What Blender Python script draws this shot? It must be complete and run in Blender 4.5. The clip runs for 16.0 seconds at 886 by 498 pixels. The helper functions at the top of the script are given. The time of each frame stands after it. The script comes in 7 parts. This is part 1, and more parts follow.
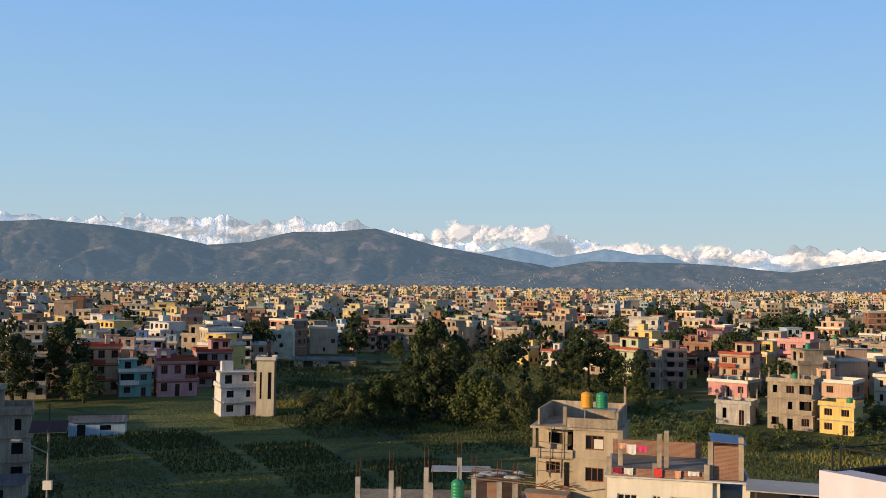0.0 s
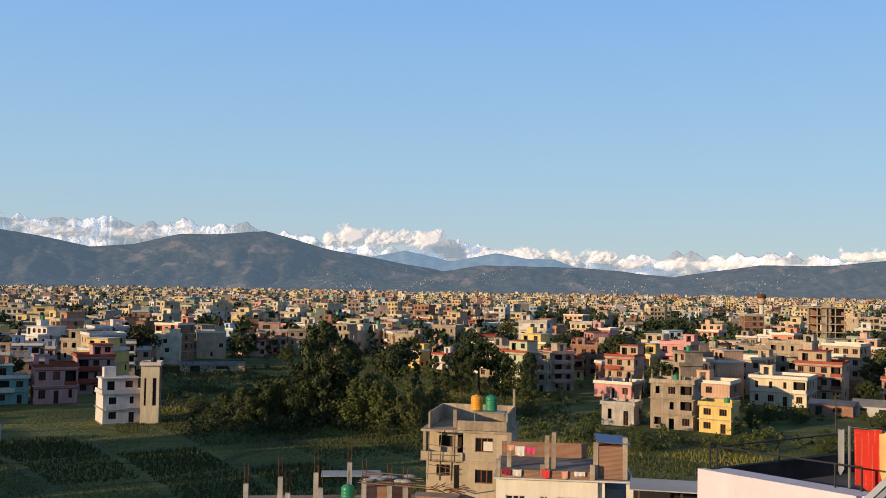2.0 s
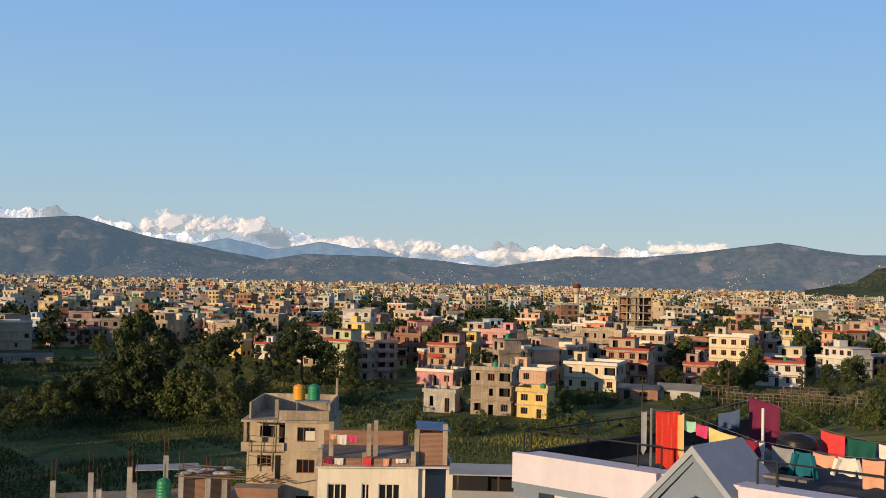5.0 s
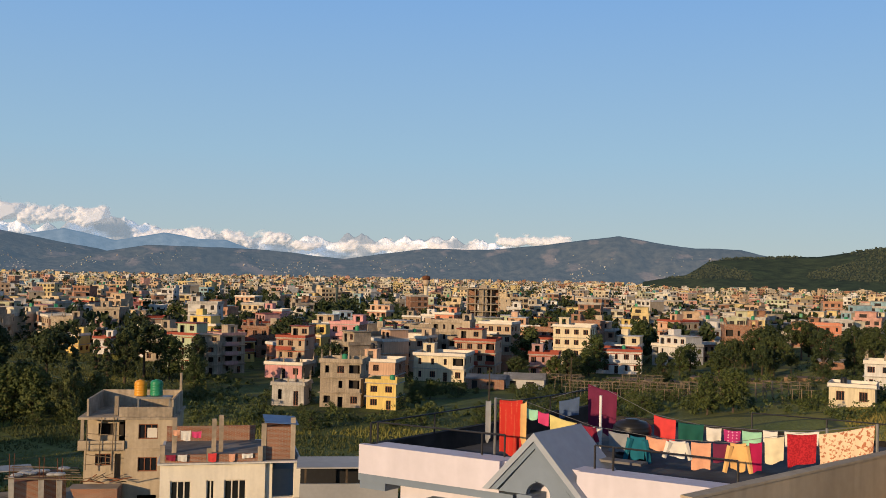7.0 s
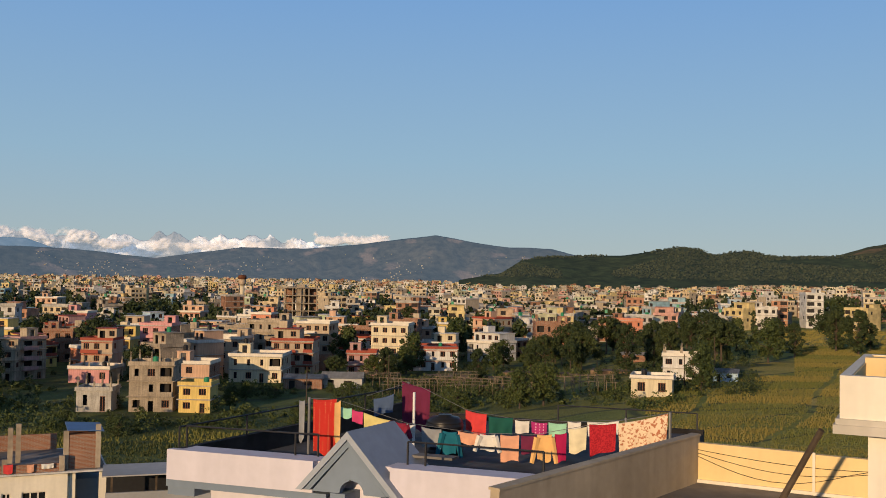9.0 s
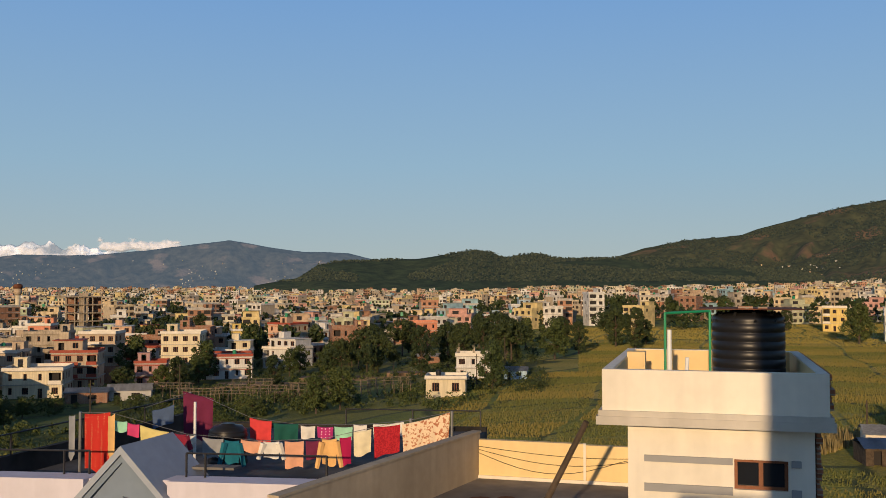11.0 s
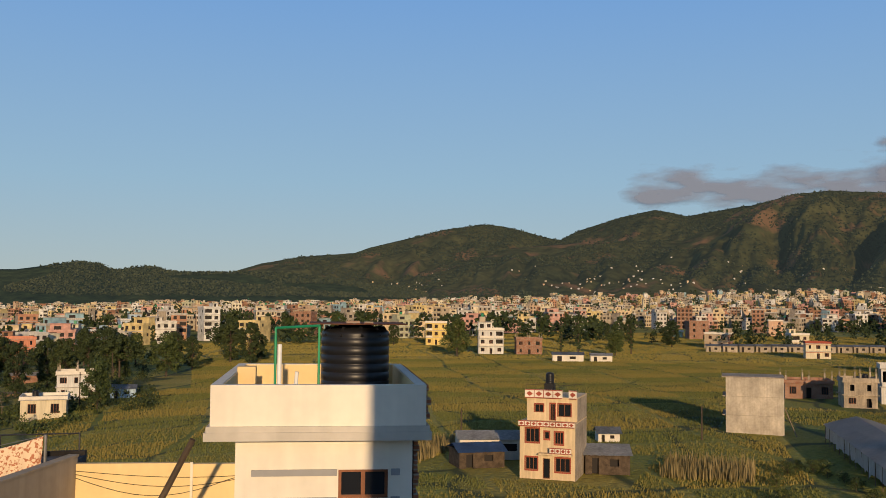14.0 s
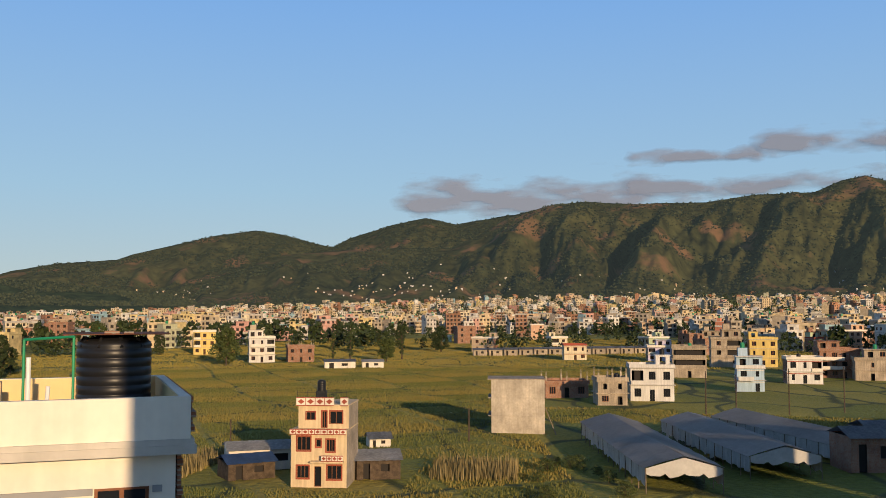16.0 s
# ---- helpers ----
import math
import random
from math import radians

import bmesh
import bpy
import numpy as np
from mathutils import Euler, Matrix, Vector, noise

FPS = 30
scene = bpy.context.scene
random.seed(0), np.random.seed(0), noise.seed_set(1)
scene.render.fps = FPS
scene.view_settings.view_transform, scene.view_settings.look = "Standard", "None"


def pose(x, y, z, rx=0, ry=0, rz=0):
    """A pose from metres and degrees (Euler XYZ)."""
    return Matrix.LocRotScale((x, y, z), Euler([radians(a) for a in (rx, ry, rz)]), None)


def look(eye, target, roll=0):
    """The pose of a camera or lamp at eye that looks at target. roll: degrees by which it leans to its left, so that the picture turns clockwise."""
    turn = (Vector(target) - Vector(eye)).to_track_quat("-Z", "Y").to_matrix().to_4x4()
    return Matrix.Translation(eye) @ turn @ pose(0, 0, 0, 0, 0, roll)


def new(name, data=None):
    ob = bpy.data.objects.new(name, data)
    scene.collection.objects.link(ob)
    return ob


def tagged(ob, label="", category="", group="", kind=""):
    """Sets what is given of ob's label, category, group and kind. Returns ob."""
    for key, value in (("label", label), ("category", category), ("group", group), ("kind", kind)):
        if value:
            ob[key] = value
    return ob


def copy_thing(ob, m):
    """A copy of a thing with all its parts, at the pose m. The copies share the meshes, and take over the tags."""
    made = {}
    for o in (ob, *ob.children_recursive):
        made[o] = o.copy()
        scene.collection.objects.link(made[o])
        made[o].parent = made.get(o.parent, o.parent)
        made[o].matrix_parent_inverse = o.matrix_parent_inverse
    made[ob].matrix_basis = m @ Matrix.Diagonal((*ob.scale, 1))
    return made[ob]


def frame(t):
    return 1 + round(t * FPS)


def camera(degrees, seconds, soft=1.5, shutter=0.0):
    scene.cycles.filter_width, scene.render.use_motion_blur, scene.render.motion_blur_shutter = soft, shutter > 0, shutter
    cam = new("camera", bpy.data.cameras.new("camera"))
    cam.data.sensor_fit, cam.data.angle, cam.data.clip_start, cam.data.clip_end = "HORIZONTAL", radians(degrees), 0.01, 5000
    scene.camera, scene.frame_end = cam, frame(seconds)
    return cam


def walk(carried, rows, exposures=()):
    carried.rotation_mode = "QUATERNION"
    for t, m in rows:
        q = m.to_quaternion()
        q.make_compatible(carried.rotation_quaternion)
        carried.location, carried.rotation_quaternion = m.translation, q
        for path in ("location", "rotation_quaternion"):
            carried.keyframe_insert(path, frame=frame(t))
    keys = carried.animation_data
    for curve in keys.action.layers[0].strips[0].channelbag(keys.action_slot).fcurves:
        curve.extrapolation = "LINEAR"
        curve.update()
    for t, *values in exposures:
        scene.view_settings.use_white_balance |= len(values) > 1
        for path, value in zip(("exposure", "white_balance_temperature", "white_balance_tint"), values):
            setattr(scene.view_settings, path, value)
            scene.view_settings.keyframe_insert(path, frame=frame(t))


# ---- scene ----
cam = camera(48.91, 16.0, soft=0.9)
EYE = 19.4
ROWS = [
    (0, 0.000, 0.000, -0.000, 0.015, 2.001, -0.849),
    (0.5, 0.002, -0.003, 0.001, -1.480, 1.986, -0.838),
    (1, 0.015, 0.003, 0.005, -3.023, 2.078, -0.868),
    (1.5, 0.012, -0.011, 0.013, -4.692, 2.161, -0.876),
    (2, 0.006, -0.037, 0.019, -6.350, 2.312, -0.950),
    (2.5, 0.000, -0.082, 0.022, -8.020, 2.303, -0.999),
    (3, 0.003, -0.102, 0.024, -9.754, 2.229, -1.056),
    (3.5, 0.006, -0.099, 0.024, -11.535, 2.206, -1.258),
    (4, 0.015, -0.104, 0.024, -13.256, 2.035, -1.320),
    (6.5, 0.065, -0.128, 0.021, -22.773, 1.714, -1.140),
    (7, 0.090, -0.121, 0.025, -25.417, 1.570, -1.233),
    (7.5, 0.102, -0.131, 0.023, -28.224, 1.477, -1.381),
    (8, 0.128, -0.132, 0.026, -30.880, 1.545, -1.186),
    (8.5, 0.131, -0.144, 0.024, -33.669, 1.649, -1.062),
    (11, 0.368, -0.348, 0.017, -47.967, 2.057, -0.031),
    (11.5, 0.384, -0.357, 0.012, -53.374, 2.198, 0.535),
    (12, 0.405, -0.347, 0.009, -58.275, 2.002, 0.969),
    (12.5, 0.383, -0.367, 0.006, -61.065, 1.980, 0.721),
    (13, 0.402, -0.374, 0.004, -64.288, 2.323, 0.342),
    (13.5, 0.435, -0.378, 0.008, -67.285, 2.680, -0.128),
    (14, 0.453, -0.380, 0.012, -70.206, 3.054, -0.583),
    (14.5, 0.485, -0.371, 0.011, -73.836, 3.294, -0.707),
    (15, 0.499, -0.378, 0.012, -77.492, 3.372, -0.639),
    (15.5, 0.528, -0.386, 0.010, -80.617, 3.419, -0.245),
    (16, 0.512, -0.403, 0.009, -83.516, 3.533, 0.012),
]
walk(cam, [(t, pose(x, y, EYE + z, 90 + pitch, roll, yaw)) for t, x, y, z, yaw, pitch, roll in ROWS],
     [(0.0, 0.08), (4.0, 0.0), (7.0, -0.14), (8.5, -0.28), (11.0, -0.36), (14.0, -0.30), (16.0, -0.07)])

# ---- light ----
SUN_AZ, SUN_EL = 243.0, 10.5
world = bpy.data.worlds.new("world")
scene.world = world
world.use_nodes = True
wn, wl = world.node_tree.nodes, world.node_tree.links
sky = wn.new("ShaderNodeTexSky")
sky.sky_type, sky.sun_disc = "NISHITA", False
sky.sun_elevation, sky.sun_rotation = radians(SUN_EL), radians(SUN_AZ)
sky.air_density, sky.dust_density, sky.ozone_density, sky.altitude = 1.0, 0.6, 1.6, 1400
wn["Background"].inputs["Strength"].default_value = 0.12
# light scattered more than once evens the sky out: a smooth rise from pale horizon to deep blue
wc, ws, wr, wm = wn.new("ShaderNodeTexCoord"), wn.new("ShaderNodeSeparateXYZ"), wn.new("ShaderNodeValToRGB"), wn.new("ShaderNodeMix")
wl.new(wc.outputs["Generated"], ws.inputs[0])
wl.new(ws.outputs[2], wr.inputs[0])
for e, (p, c) in zip((wr.color_ramp.elements[0], wr.color_ramp.elements[1], wr.color_ramp.elements.new(0.12), wr.color_ramp.elements.new(0.30), wr.color_ramp.elements.new(0.5)),
                     ((0.0, (4.1, 4.8, 4.9)), (1.0, (0.40, 0.90, 2.5)), (0.12, (3.0, 4.7, 6.2)), (0.30, (1.85, 3.75, 7.0)), (0.5, (0.95, 1.95, 4.2)))):
    e.position, e.color = p, (*c, 1)
wm.data_type = "RGBA"
wm.inputs[0].default_value = 0.9
wl.new(sky.outputs[0], wm.inputs[6])
wl.new(wr.outputs[0], wm.inputs[7])
wl.new(wm.outputs[2], wn["Background"].inputs["Color"])
sun = new("sun", bpy.data.lights.new("sun", "SUN"))
sun.data.energy, sun.data.angle, sun.data.color = 5.2, radians(0.6), (1.0, 0.70, 0.40)
sa = radians(SUN_AZ)
toward = Vector((math.sin(sa) * math.cos(radians(SUN_EL)), math.cos(sa) * math.cos(radians(SUN_EL)), math.sin(radians(SUN_EL))))
sun.matrix_world = look((0, 0, 60), Vector((0, 0, 60)) - toward)

# ---- materials ----
MATS = {}


def nodes_of(name, rough=0.8, metal=0.0):
    m = bpy.data.materials.new(name)
    m.use_nodes = True
    b = m.node_tree.nodes["Principled BSDF"]
    b.inputs["Roughness"].default_value, b.inputs["Metallic"].default_value = rough, metal
    b.inputs["Specular IOR Level"].default_value = 0.3
    MATS[name] = m
    return m, m.node_tree.nodes, m.node_tree.links, b


def ramp(n, l, fac, stops):
    r = n.new("ShaderNodeValToRGB")
    while len(r.color_ramp.elements) < len(stops):
        r.color_ramp.elements.new(0.5)
    for e, (p, c) in zip(r.color_ramp.elements, stops):
        e.position, e.color = p, (*c, 1)
    l.new(fac, r.inputs[0])
    return r


def texture(n, l, scale, detail=4.0, kind="Object", stretch=None):
    co = n.new("ShaderNodeTexCoord")
    t = n.new("ShaderNodeTexNoise")
    t.inputs["Scale"].default_value, t.inputs["Detail"].default_value = scale, detail
    src = co.outputs[kind]
    if stretch:
        mp = n.new("ShaderNodeMapping")
        mp.inputs["Scale"].default_value = stretch
        l.new(src, mp.inputs[0])
        src = mp.outputs[0]
    l.new(src, t.inputs["Vector"])
    return t


def mix(n, l, mode, fac, a, b):
    x = n.new("ShaderNodeMix")
    x.data_type, x.blend_type = "RGBA", mode
    for sock, v in ((x.inputs[0], fac), (x.inputs[6], a), (x.inputs[7], b)):
        if hasattr(v, "is_output"):
            l.new(v, sock)
        else:
            sock.default_value = (*v, 1) if isinstance(v, tuple) else v
    return x.outputs[2]


def plain(name, colour, rough=0.8, vary=0.18, grain=6.0, blot=0.6, metal=0.0, bump=0.3, random_tint=0.0, streak=0.0):
    """Surface with blotches at two scales, fine relief and, where asked, rain streaks running down."""
    m, n, l, b = nodes_of(name, rough, metal)
    big, fine = texture(n, l, blot), texture(n, l, grain, 6)
    dark = tuple(c * (1 - 1.6 * vary) for c in colour)
    lite = tuple(min(1, c * (1 + vary)) for c in colour)
    r1 = ramp(n, l, big.outputs[0], [(0.3, dark), (0.6, colour), (0.75, lite)])
    r2 = ramp(n, l, fine.outputs[0], [(0.3, (1 - vary,) * 3), (0.7, (1, 1, 1))])
    out = mix(n, l, "MULTIPLY", 1.0, r1.outputs[0], r2.outputs[0])
    if streak:
        st = texture(n, l, 1.0, 4, stretch=(3.0, 3.0, 0.25))
        r3 = ramp(n, l, st.outputs[0], [(0.42, (1 - streak,) * 3), (0.6, (1, 1, 1))])
        out = mix(n, l, "MULTIPLY", 1.0, out, r3.outputs[0])
    if random_tint:
        info = n.new("ShaderNodeObjectInfo")
        r4 = ramp(n, l, info.outputs["Random"], [(0, (1 - random_tint,) * 3), (1, (1, 1, 1))])
        out = mix(n, l, "MULTIPLY", 1.0, out, r4.outputs[0])
    l.new(out, b.inputs["Base Color"])
    if bump:
        bp = n.new("ShaderNodeBump")
        bp.inputs["Strength"].default_value, bp.inputs["Distance"].default_value = bump, 0.02
        l.new(fine.outputs[0], bp.inputs["Height"])
        l.new(bp.outputs[0], b.inputs["Normal"])
    return m


PAINTS = dict(
    white=(0.72, 0.70, 0.66), cream=(0.74, 0.64, 0.44), yellow=(0.76, 0.56, 0.18), peach=(0.66, 0.42, 0.28), pink=(0.70, 0.34, 0.33),
    dusty_pink=(0.50, 0.30, 0.28), salmon=(0.68, 0.27, 0.16), teal=(0.24, 0.48, 0.45), pale_green=(0.50, 0.58, 0.38), pale_blue=(0.44, 0.58, 0.70),
    blue=(0.16, 0.27, 0.52), tan=(0.52, 0.40, 0.28), lilac=(0.60, 0.55, 0.70), blush=(0.80, 0.62, 0.38))
for k, c in PAINTS.items():
    plain("paint_" + k, c, 0.75, 0.10, 5.0, 0.35, bump=0.15, random_tint=0.12, streak=0.16)
plain("concrete", (0.52, 0.43, 0.32), 0.9, 0.22, 4.0, 0.5, bump=0.5, random_tint=0.25, streak=0.22)
plain("slab_edge", (0.52, 0.49, 0.44), 0.9, 0.2, 4.0, 0.5, streak=0.2)
plain("roof_slab", (0.34, 0.32, 0.30), 0.95, 0.3, 3.0, 0.3, random_tint=0.2)
plain("trim_red", (0.34, 0.07, 0.04), 0.7, 0.15)
plain("trim_pale", (0.72, 0.66, 0.56), 0.7, 0.1)
plain("wood_frame", (0.26, 0.095, 0.04), 0.55, 0.2, 20)
plain("metal_grey", (0.36, 0.38, 0.40), 0.5, 0.2, 3, 0.4, metal=0.3, streak=0.2)
plain("metal_blue", (0.10, 0.18, 0.36), 0.5, 0.2, 3, 0.4, metal=0.2)
plain("metal_dark", (0.025, 0.025, 0.028), 0.5, 0.2)
plain("steel_post", (0.30, 0.30, 0.30), 0.5, 0.2, metal=0.5)
plain("rust", (0.16, 0.06, 0.03), 0.9, 0.3)
plain("tank_black", (0.018, 0.018, 0.02), 0.38, 0.15, 10, 1.0, bump=0.1)
plain("tank_green", (0.03, 0.26, 0.13), 0.4, 0.12)
plain("tank_orange", (0.72, 0.33, 0.03), 0.4, 0.12)
plain("tank_yellow", (0.75, 0.55, 0.05), 0.4, 0.12)
plain("bamboo", (0.30, 0.23, 0.15), 0.8, 0.25, 8, 1.0, random_tint=0.3)
plain("thatch", (0.26, 0.20, 0.12), 0.95, 0.3, 8, 1.0)
plain("bark", (0.11, 0.08, 0.055), 0.95, 0.3, 12, 2.0)
plain("sheet_pale", (0.56, 0.56, 0.55), 0.6, 0.2, 3, 0.4, bump=0.2, streak=0.2)
plain("tarp_grey", (0.50, 0.48, 0.45), 0.6, 0.14, 2.0, 0.15, random_tint=0.1)
plain("tarp_white", (0.46, 0.45, 0.43), 0.4, 0.12, 3.0, 0.5)
plain("earth", (0.24, 0.16, 0.10), 0.95, 0.3)
plain("wall_white", (0.80, 0.74, 0.62), 0.7, 0.06, 6, 0.5, bump=0.12, streak=0.07)
plain("wall_lilac", (0.63, 0.60, 0.68), 0.7, 0.06, 6, 0.5, bump=0.12, streak=0.06)
plain("gable_grey", (0.18, 0.23, 0.30), 0.7, 0.08, 6, 0.5, bump=0.12)
# lighter copy of gable_grey: sunlight on the slope put into the colour
plain("gable_slope", (0.33, 0.37, 0.44), 0.7, 0.1, 6, 0.5, bump=0.12)
plain("trim_grey", (0.32, 0.32, 0.32), 0.7, 0.08, 6, 0.5, bump=0.12)
plain("wall_yellow", (0.80, 0.60, 0.30), 0.75, 0.06, 6, 0.4, bump=0.12, streak=0.05)
plain("render_beige", (0.50, 0.41, 0.29), 0.9, 0.12, 5, 0.6, bump=0.25, streak=0.12)
plain("roof_screed", (0.24, 0.22, 0.20), 0.95, 0.3, 2.5, 0.6, bump=0.2)
plain("pipe_green", (0.02, 0.28, 0.12), 0.4, 0.1)
plain("pipe_white", (0.75, 0.75, 0.72), 0.35, 0.06)
plain("solar_cell", (0.012, 0.016, 0.03), 0.2, 0.1, bump=0)


def brick_material(name, c1, c2, mortar, scale=1.0):
    m, n, l, b = nodes_of(name, 0.92)
    co = n.new("ShaderNodeTexCoord")
    sp = n.new("ShaderNodeSeparateXYZ")
    l.new(co.outputs["Object"], sp.inputs[0])
    ad = n.new("ShaderNodeMath")
    l.new(sp.outputs[0], ad.inputs[0])
    l.new(sp.outputs[1], ad.inputs[1])
    cb = n.new("ShaderNodeCombineXYZ")
    l.new(ad.outputs[0], cb.inputs[0])
    l.new(sp.outputs[2], cb.inputs[1])
    t = n.new("ShaderNodeTexBrick")
    t.inputs["Color1"].default_value, t.inputs["Color2"].default_value, t.inputs["Mortar"].default_value = (*c1, 1), (*c2, 1), (*mortar, 1)
    t.inputs["Scale"].default_value, t.inputs["Mortar Size"].default_value = scale, 0.012
    t.inputs["Brick Width"].default_value, t.inputs["Row Height"].default_value = 0.24, 0.07
    l.new(cb.outputs[0], t.inputs["Vector"])
    big = texture(n, l, 0.6)
    r = ramp(n, l, big.outputs[0], [(0.3, (0.65, 0.65, 0.65)), (0.7, (1, 1, 1))])
    l.new(mix(n, l, "MULTIPLY", 1.0, t.outputs[0], r.outputs[0]), b.inputs["Base Color"])
    return m


brick_material("brick", (0.36, 0.15, 0.08), (0.28, 0.11, 0.06), (0.34, 0.28, 0.22))

m, n, l, b = nodes_of("glass_dark", 0.12)
b.inputs["Base Color"].default_value = (0.012, 0.014, 0.018, 1)
b.inputs["Specular IOR Level"].default_value = 0.5
# near-black stands in for shade inside rooms; also colours far roof tanks
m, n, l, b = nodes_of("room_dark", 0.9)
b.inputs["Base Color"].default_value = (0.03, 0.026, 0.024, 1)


def leaf_material(name, a, c, haze_glow=None):
    m, n, l, b = nodes_of(name, 0.7)
    g = n.new("ShaderNodeNewGeometry")
    r = ramp(n, l, g.outputs["Random Per Island"], [(0.0, a), (1.0, c)])
    info = n.new("ShaderNodeObjectInfo")
    r2 = ramp(n, l, info.outputs["Random"], [(0, (0.7, 0.75, 0.7)), (1, (1.15, 1.05, 0.9))])
    l.new(mix(n, l, "MULTIPLY", 1.0, r.outputs[0], r2.outputs[0]), b.inputs["Base Color"])
    # haze over distant leaves, added as emission
    if haze_glow:
        b.inputs["Emission Color"].default_value, b.inputs["Emission Strength"].default_value = (*haze_glow, 1), 1.0
    return m


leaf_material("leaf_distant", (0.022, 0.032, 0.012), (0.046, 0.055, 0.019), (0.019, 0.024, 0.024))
leaf_material("leaf", (0.030, 0.050, 0.015), (0.090, 0.115, 0.032))
leaf_material("leaf_dark", (0.017, 0.031, 0.011), (0.055, 0.076, 0.024))
leaf_material("leaf_olive", (0.05, 0.07, 0.02), (0.12, 0.13, 0.045))
leaf_material("rice", (0.215, 0.180, 0.044), (0.29, 0.225, 0.06))
leaf_material("rice_green", (0.140, 0.148, 0.032), (0.19, 0.18, 0.045))
# darker rice for the western paddies, their shade partly in this colour
leaf_material("rice_dark", (0.036, 0.050, 0.013), (0.070, 0.082, 0.022))
leaf_material("rice_mid", (0.180, 0.165, 0.038), (0.24, 0.200, 0.052))
leaf_material("reed", (0.16, 0.13, 0.06), (0.30, 0.24, 0.12))


def cloth_material(name, a, c=None, scale=14.0, kind="noise", cut=0.5):
    m, n, l, b = nodes_of(name, 0.9)
    if c is None:
        c = tuple(v * 0.75 for v in a)
    co = n.new("ShaderNodeTexCoord")
    if kind == "dots":
        t = n.new("ShaderNodeTexVoronoi")
        t.inputs["Scale"].default_value = scale
        t.inputs["Randomness"].default_value = 0.25
        l.new(co.outputs["Object"], t.inputs["Vector"])
        f = t.outputs["Distance"]
        r = ramp(n, l, f, [(cut, c), (cut + 0.05, a)])
    else:
        t = n.new("ShaderNodeTexNoise")
        t.inputs["Scale"].default_value, t.inputs["Detail"].default_value = scale, 4
        l.new(co.outputs["Object"], t.inputs["Vector"])
        r = ramp(n, l, t.outputs[0], [(cut - 0.04 if kind == "print" else 0.3, a), (cut + 0.04 if kind == "print" else 0.8, c)])
    l.new(r.outputs[0], b.inputs["Base Color"])
    return m


# ---- building blocks ----
def part(name, bm, material, parent=None, label=""):
    """One mesh object out of a bmesh, under a thing or a part."""
    me = bpy.data.meshes.new(name)
    bm.to_mesh(me)
    bm.free()
    for k in material if isinstance(material, (list, tuple)) else [material]:
        me.materials.append(MATS[k])
    ob = new(name, me)
    if parent is not None:
        ob.parent = parent
    if label:
        ob["label"] = label
    return ob


def shared(name, me, parent, m, label=""):
    ob = new(name, me)
    ob.parent = parent
    ob.matrix_basis = m
    if label:
        ob["label"] = label
    return ob


def mesh_of(name, bm, material):
    me = bpy.data.meshes.new(name)
    bm.to_mesh(me)
    bm.free()
    for k in material if isinstance(material, (list, tuple)) else [material]:
        me.materials.append(MATS[k])
    return me


def box(bm, x0, x1, y0, y1, z0, z1, slot=0, m=None):
    vs = [bm.verts.new((x, y, z)) for z in (z0, z1) for y in (y0, y1) for x in (x0, x1)]
    if m is not None:
        for v in vs:
            v.co = m @ v.co
    for q in ((0, 2, 3, 1), (4, 5, 7, 6), (0, 1, 5, 4), (2, 6, 7, 3), (0, 4, 6, 2), (1, 3, 7, 5)):
        bm.faces.new([vs[i] for i in q]).material_index = slot
    return vs


def rod(bm, a, c, r, n=6, r2=None, slot=0):
    a, c = Vector(a), Vector(c)
    q = (c - a).to_track_quat("Z", "Y")
    ring = [[bm.verts.new(p + q @ Vector((rr * math.cos(k * math.tau / n), rr * math.sin(k * math.tau / n), 0))) for k in range(n)] for p, rr in ((a, r), (c, r if r2 is None else r2))]
    for k in range(n):
        bm.faces.new((ring[0][k], ring[0][(k + 1) % n], ring[1][(k + 1) % n], ring[1][k])).material_index = slot
    bm.faces.new(ring[0][::-1]).material_index = slot
    bm.faces.new(ring[1]).material_index = slot


def lathe(bm, profile, n=20, centre=(0, 0, 0), slot=0):
    rings = []
    for r, z in profile:
        rings.append([bm.verts.new((centre[0] + r * math.cos(k * math.tau / n), centre[1] + r * math.sin(k * math.tau / n), centre[2] + z)) for k in range(n)])
    for i in range(len(rings) - 1):
        for k in range(n):
            f = bm.faces.new((rings[i][k], rings[i][(k + 1) % n], rings[i + 1][(k + 1) % n], rings[i + 1][k]))
            f.material_index, f.smooth = slot, True
    bm.faces.new(rings[0][::-1]).material_index = slot
    bm.faces.new(rings[-1]).material_index = slot


def smooth(a, c, u):
    t = min(1.0, max(0.0, (u - a) / (c - a)))
    return t * t * (3 - 2 * t)


def direction(az):
    return math.sin(radians(az)), math.cos(radians(az))


def ground_z(x, y):
    """The valley floor: paddy steps fall gently towards the north-west, and the far east side climbs to the hills."""
    z = -7.0 * smooth(-30, 90, -0.6 * x + 0.8 * y)
    d = math.hypot(x, y)
    az = math.degrees(math.atan2(x, y))
    if d > 500:
        z += smooth(55, 95, az) * (1 - smooth(150, 175, az)) * 0.031 * max(0, d - 900) * smooth(500, 1600, d)
        z += 0.0012 * (d - 500)
    return z


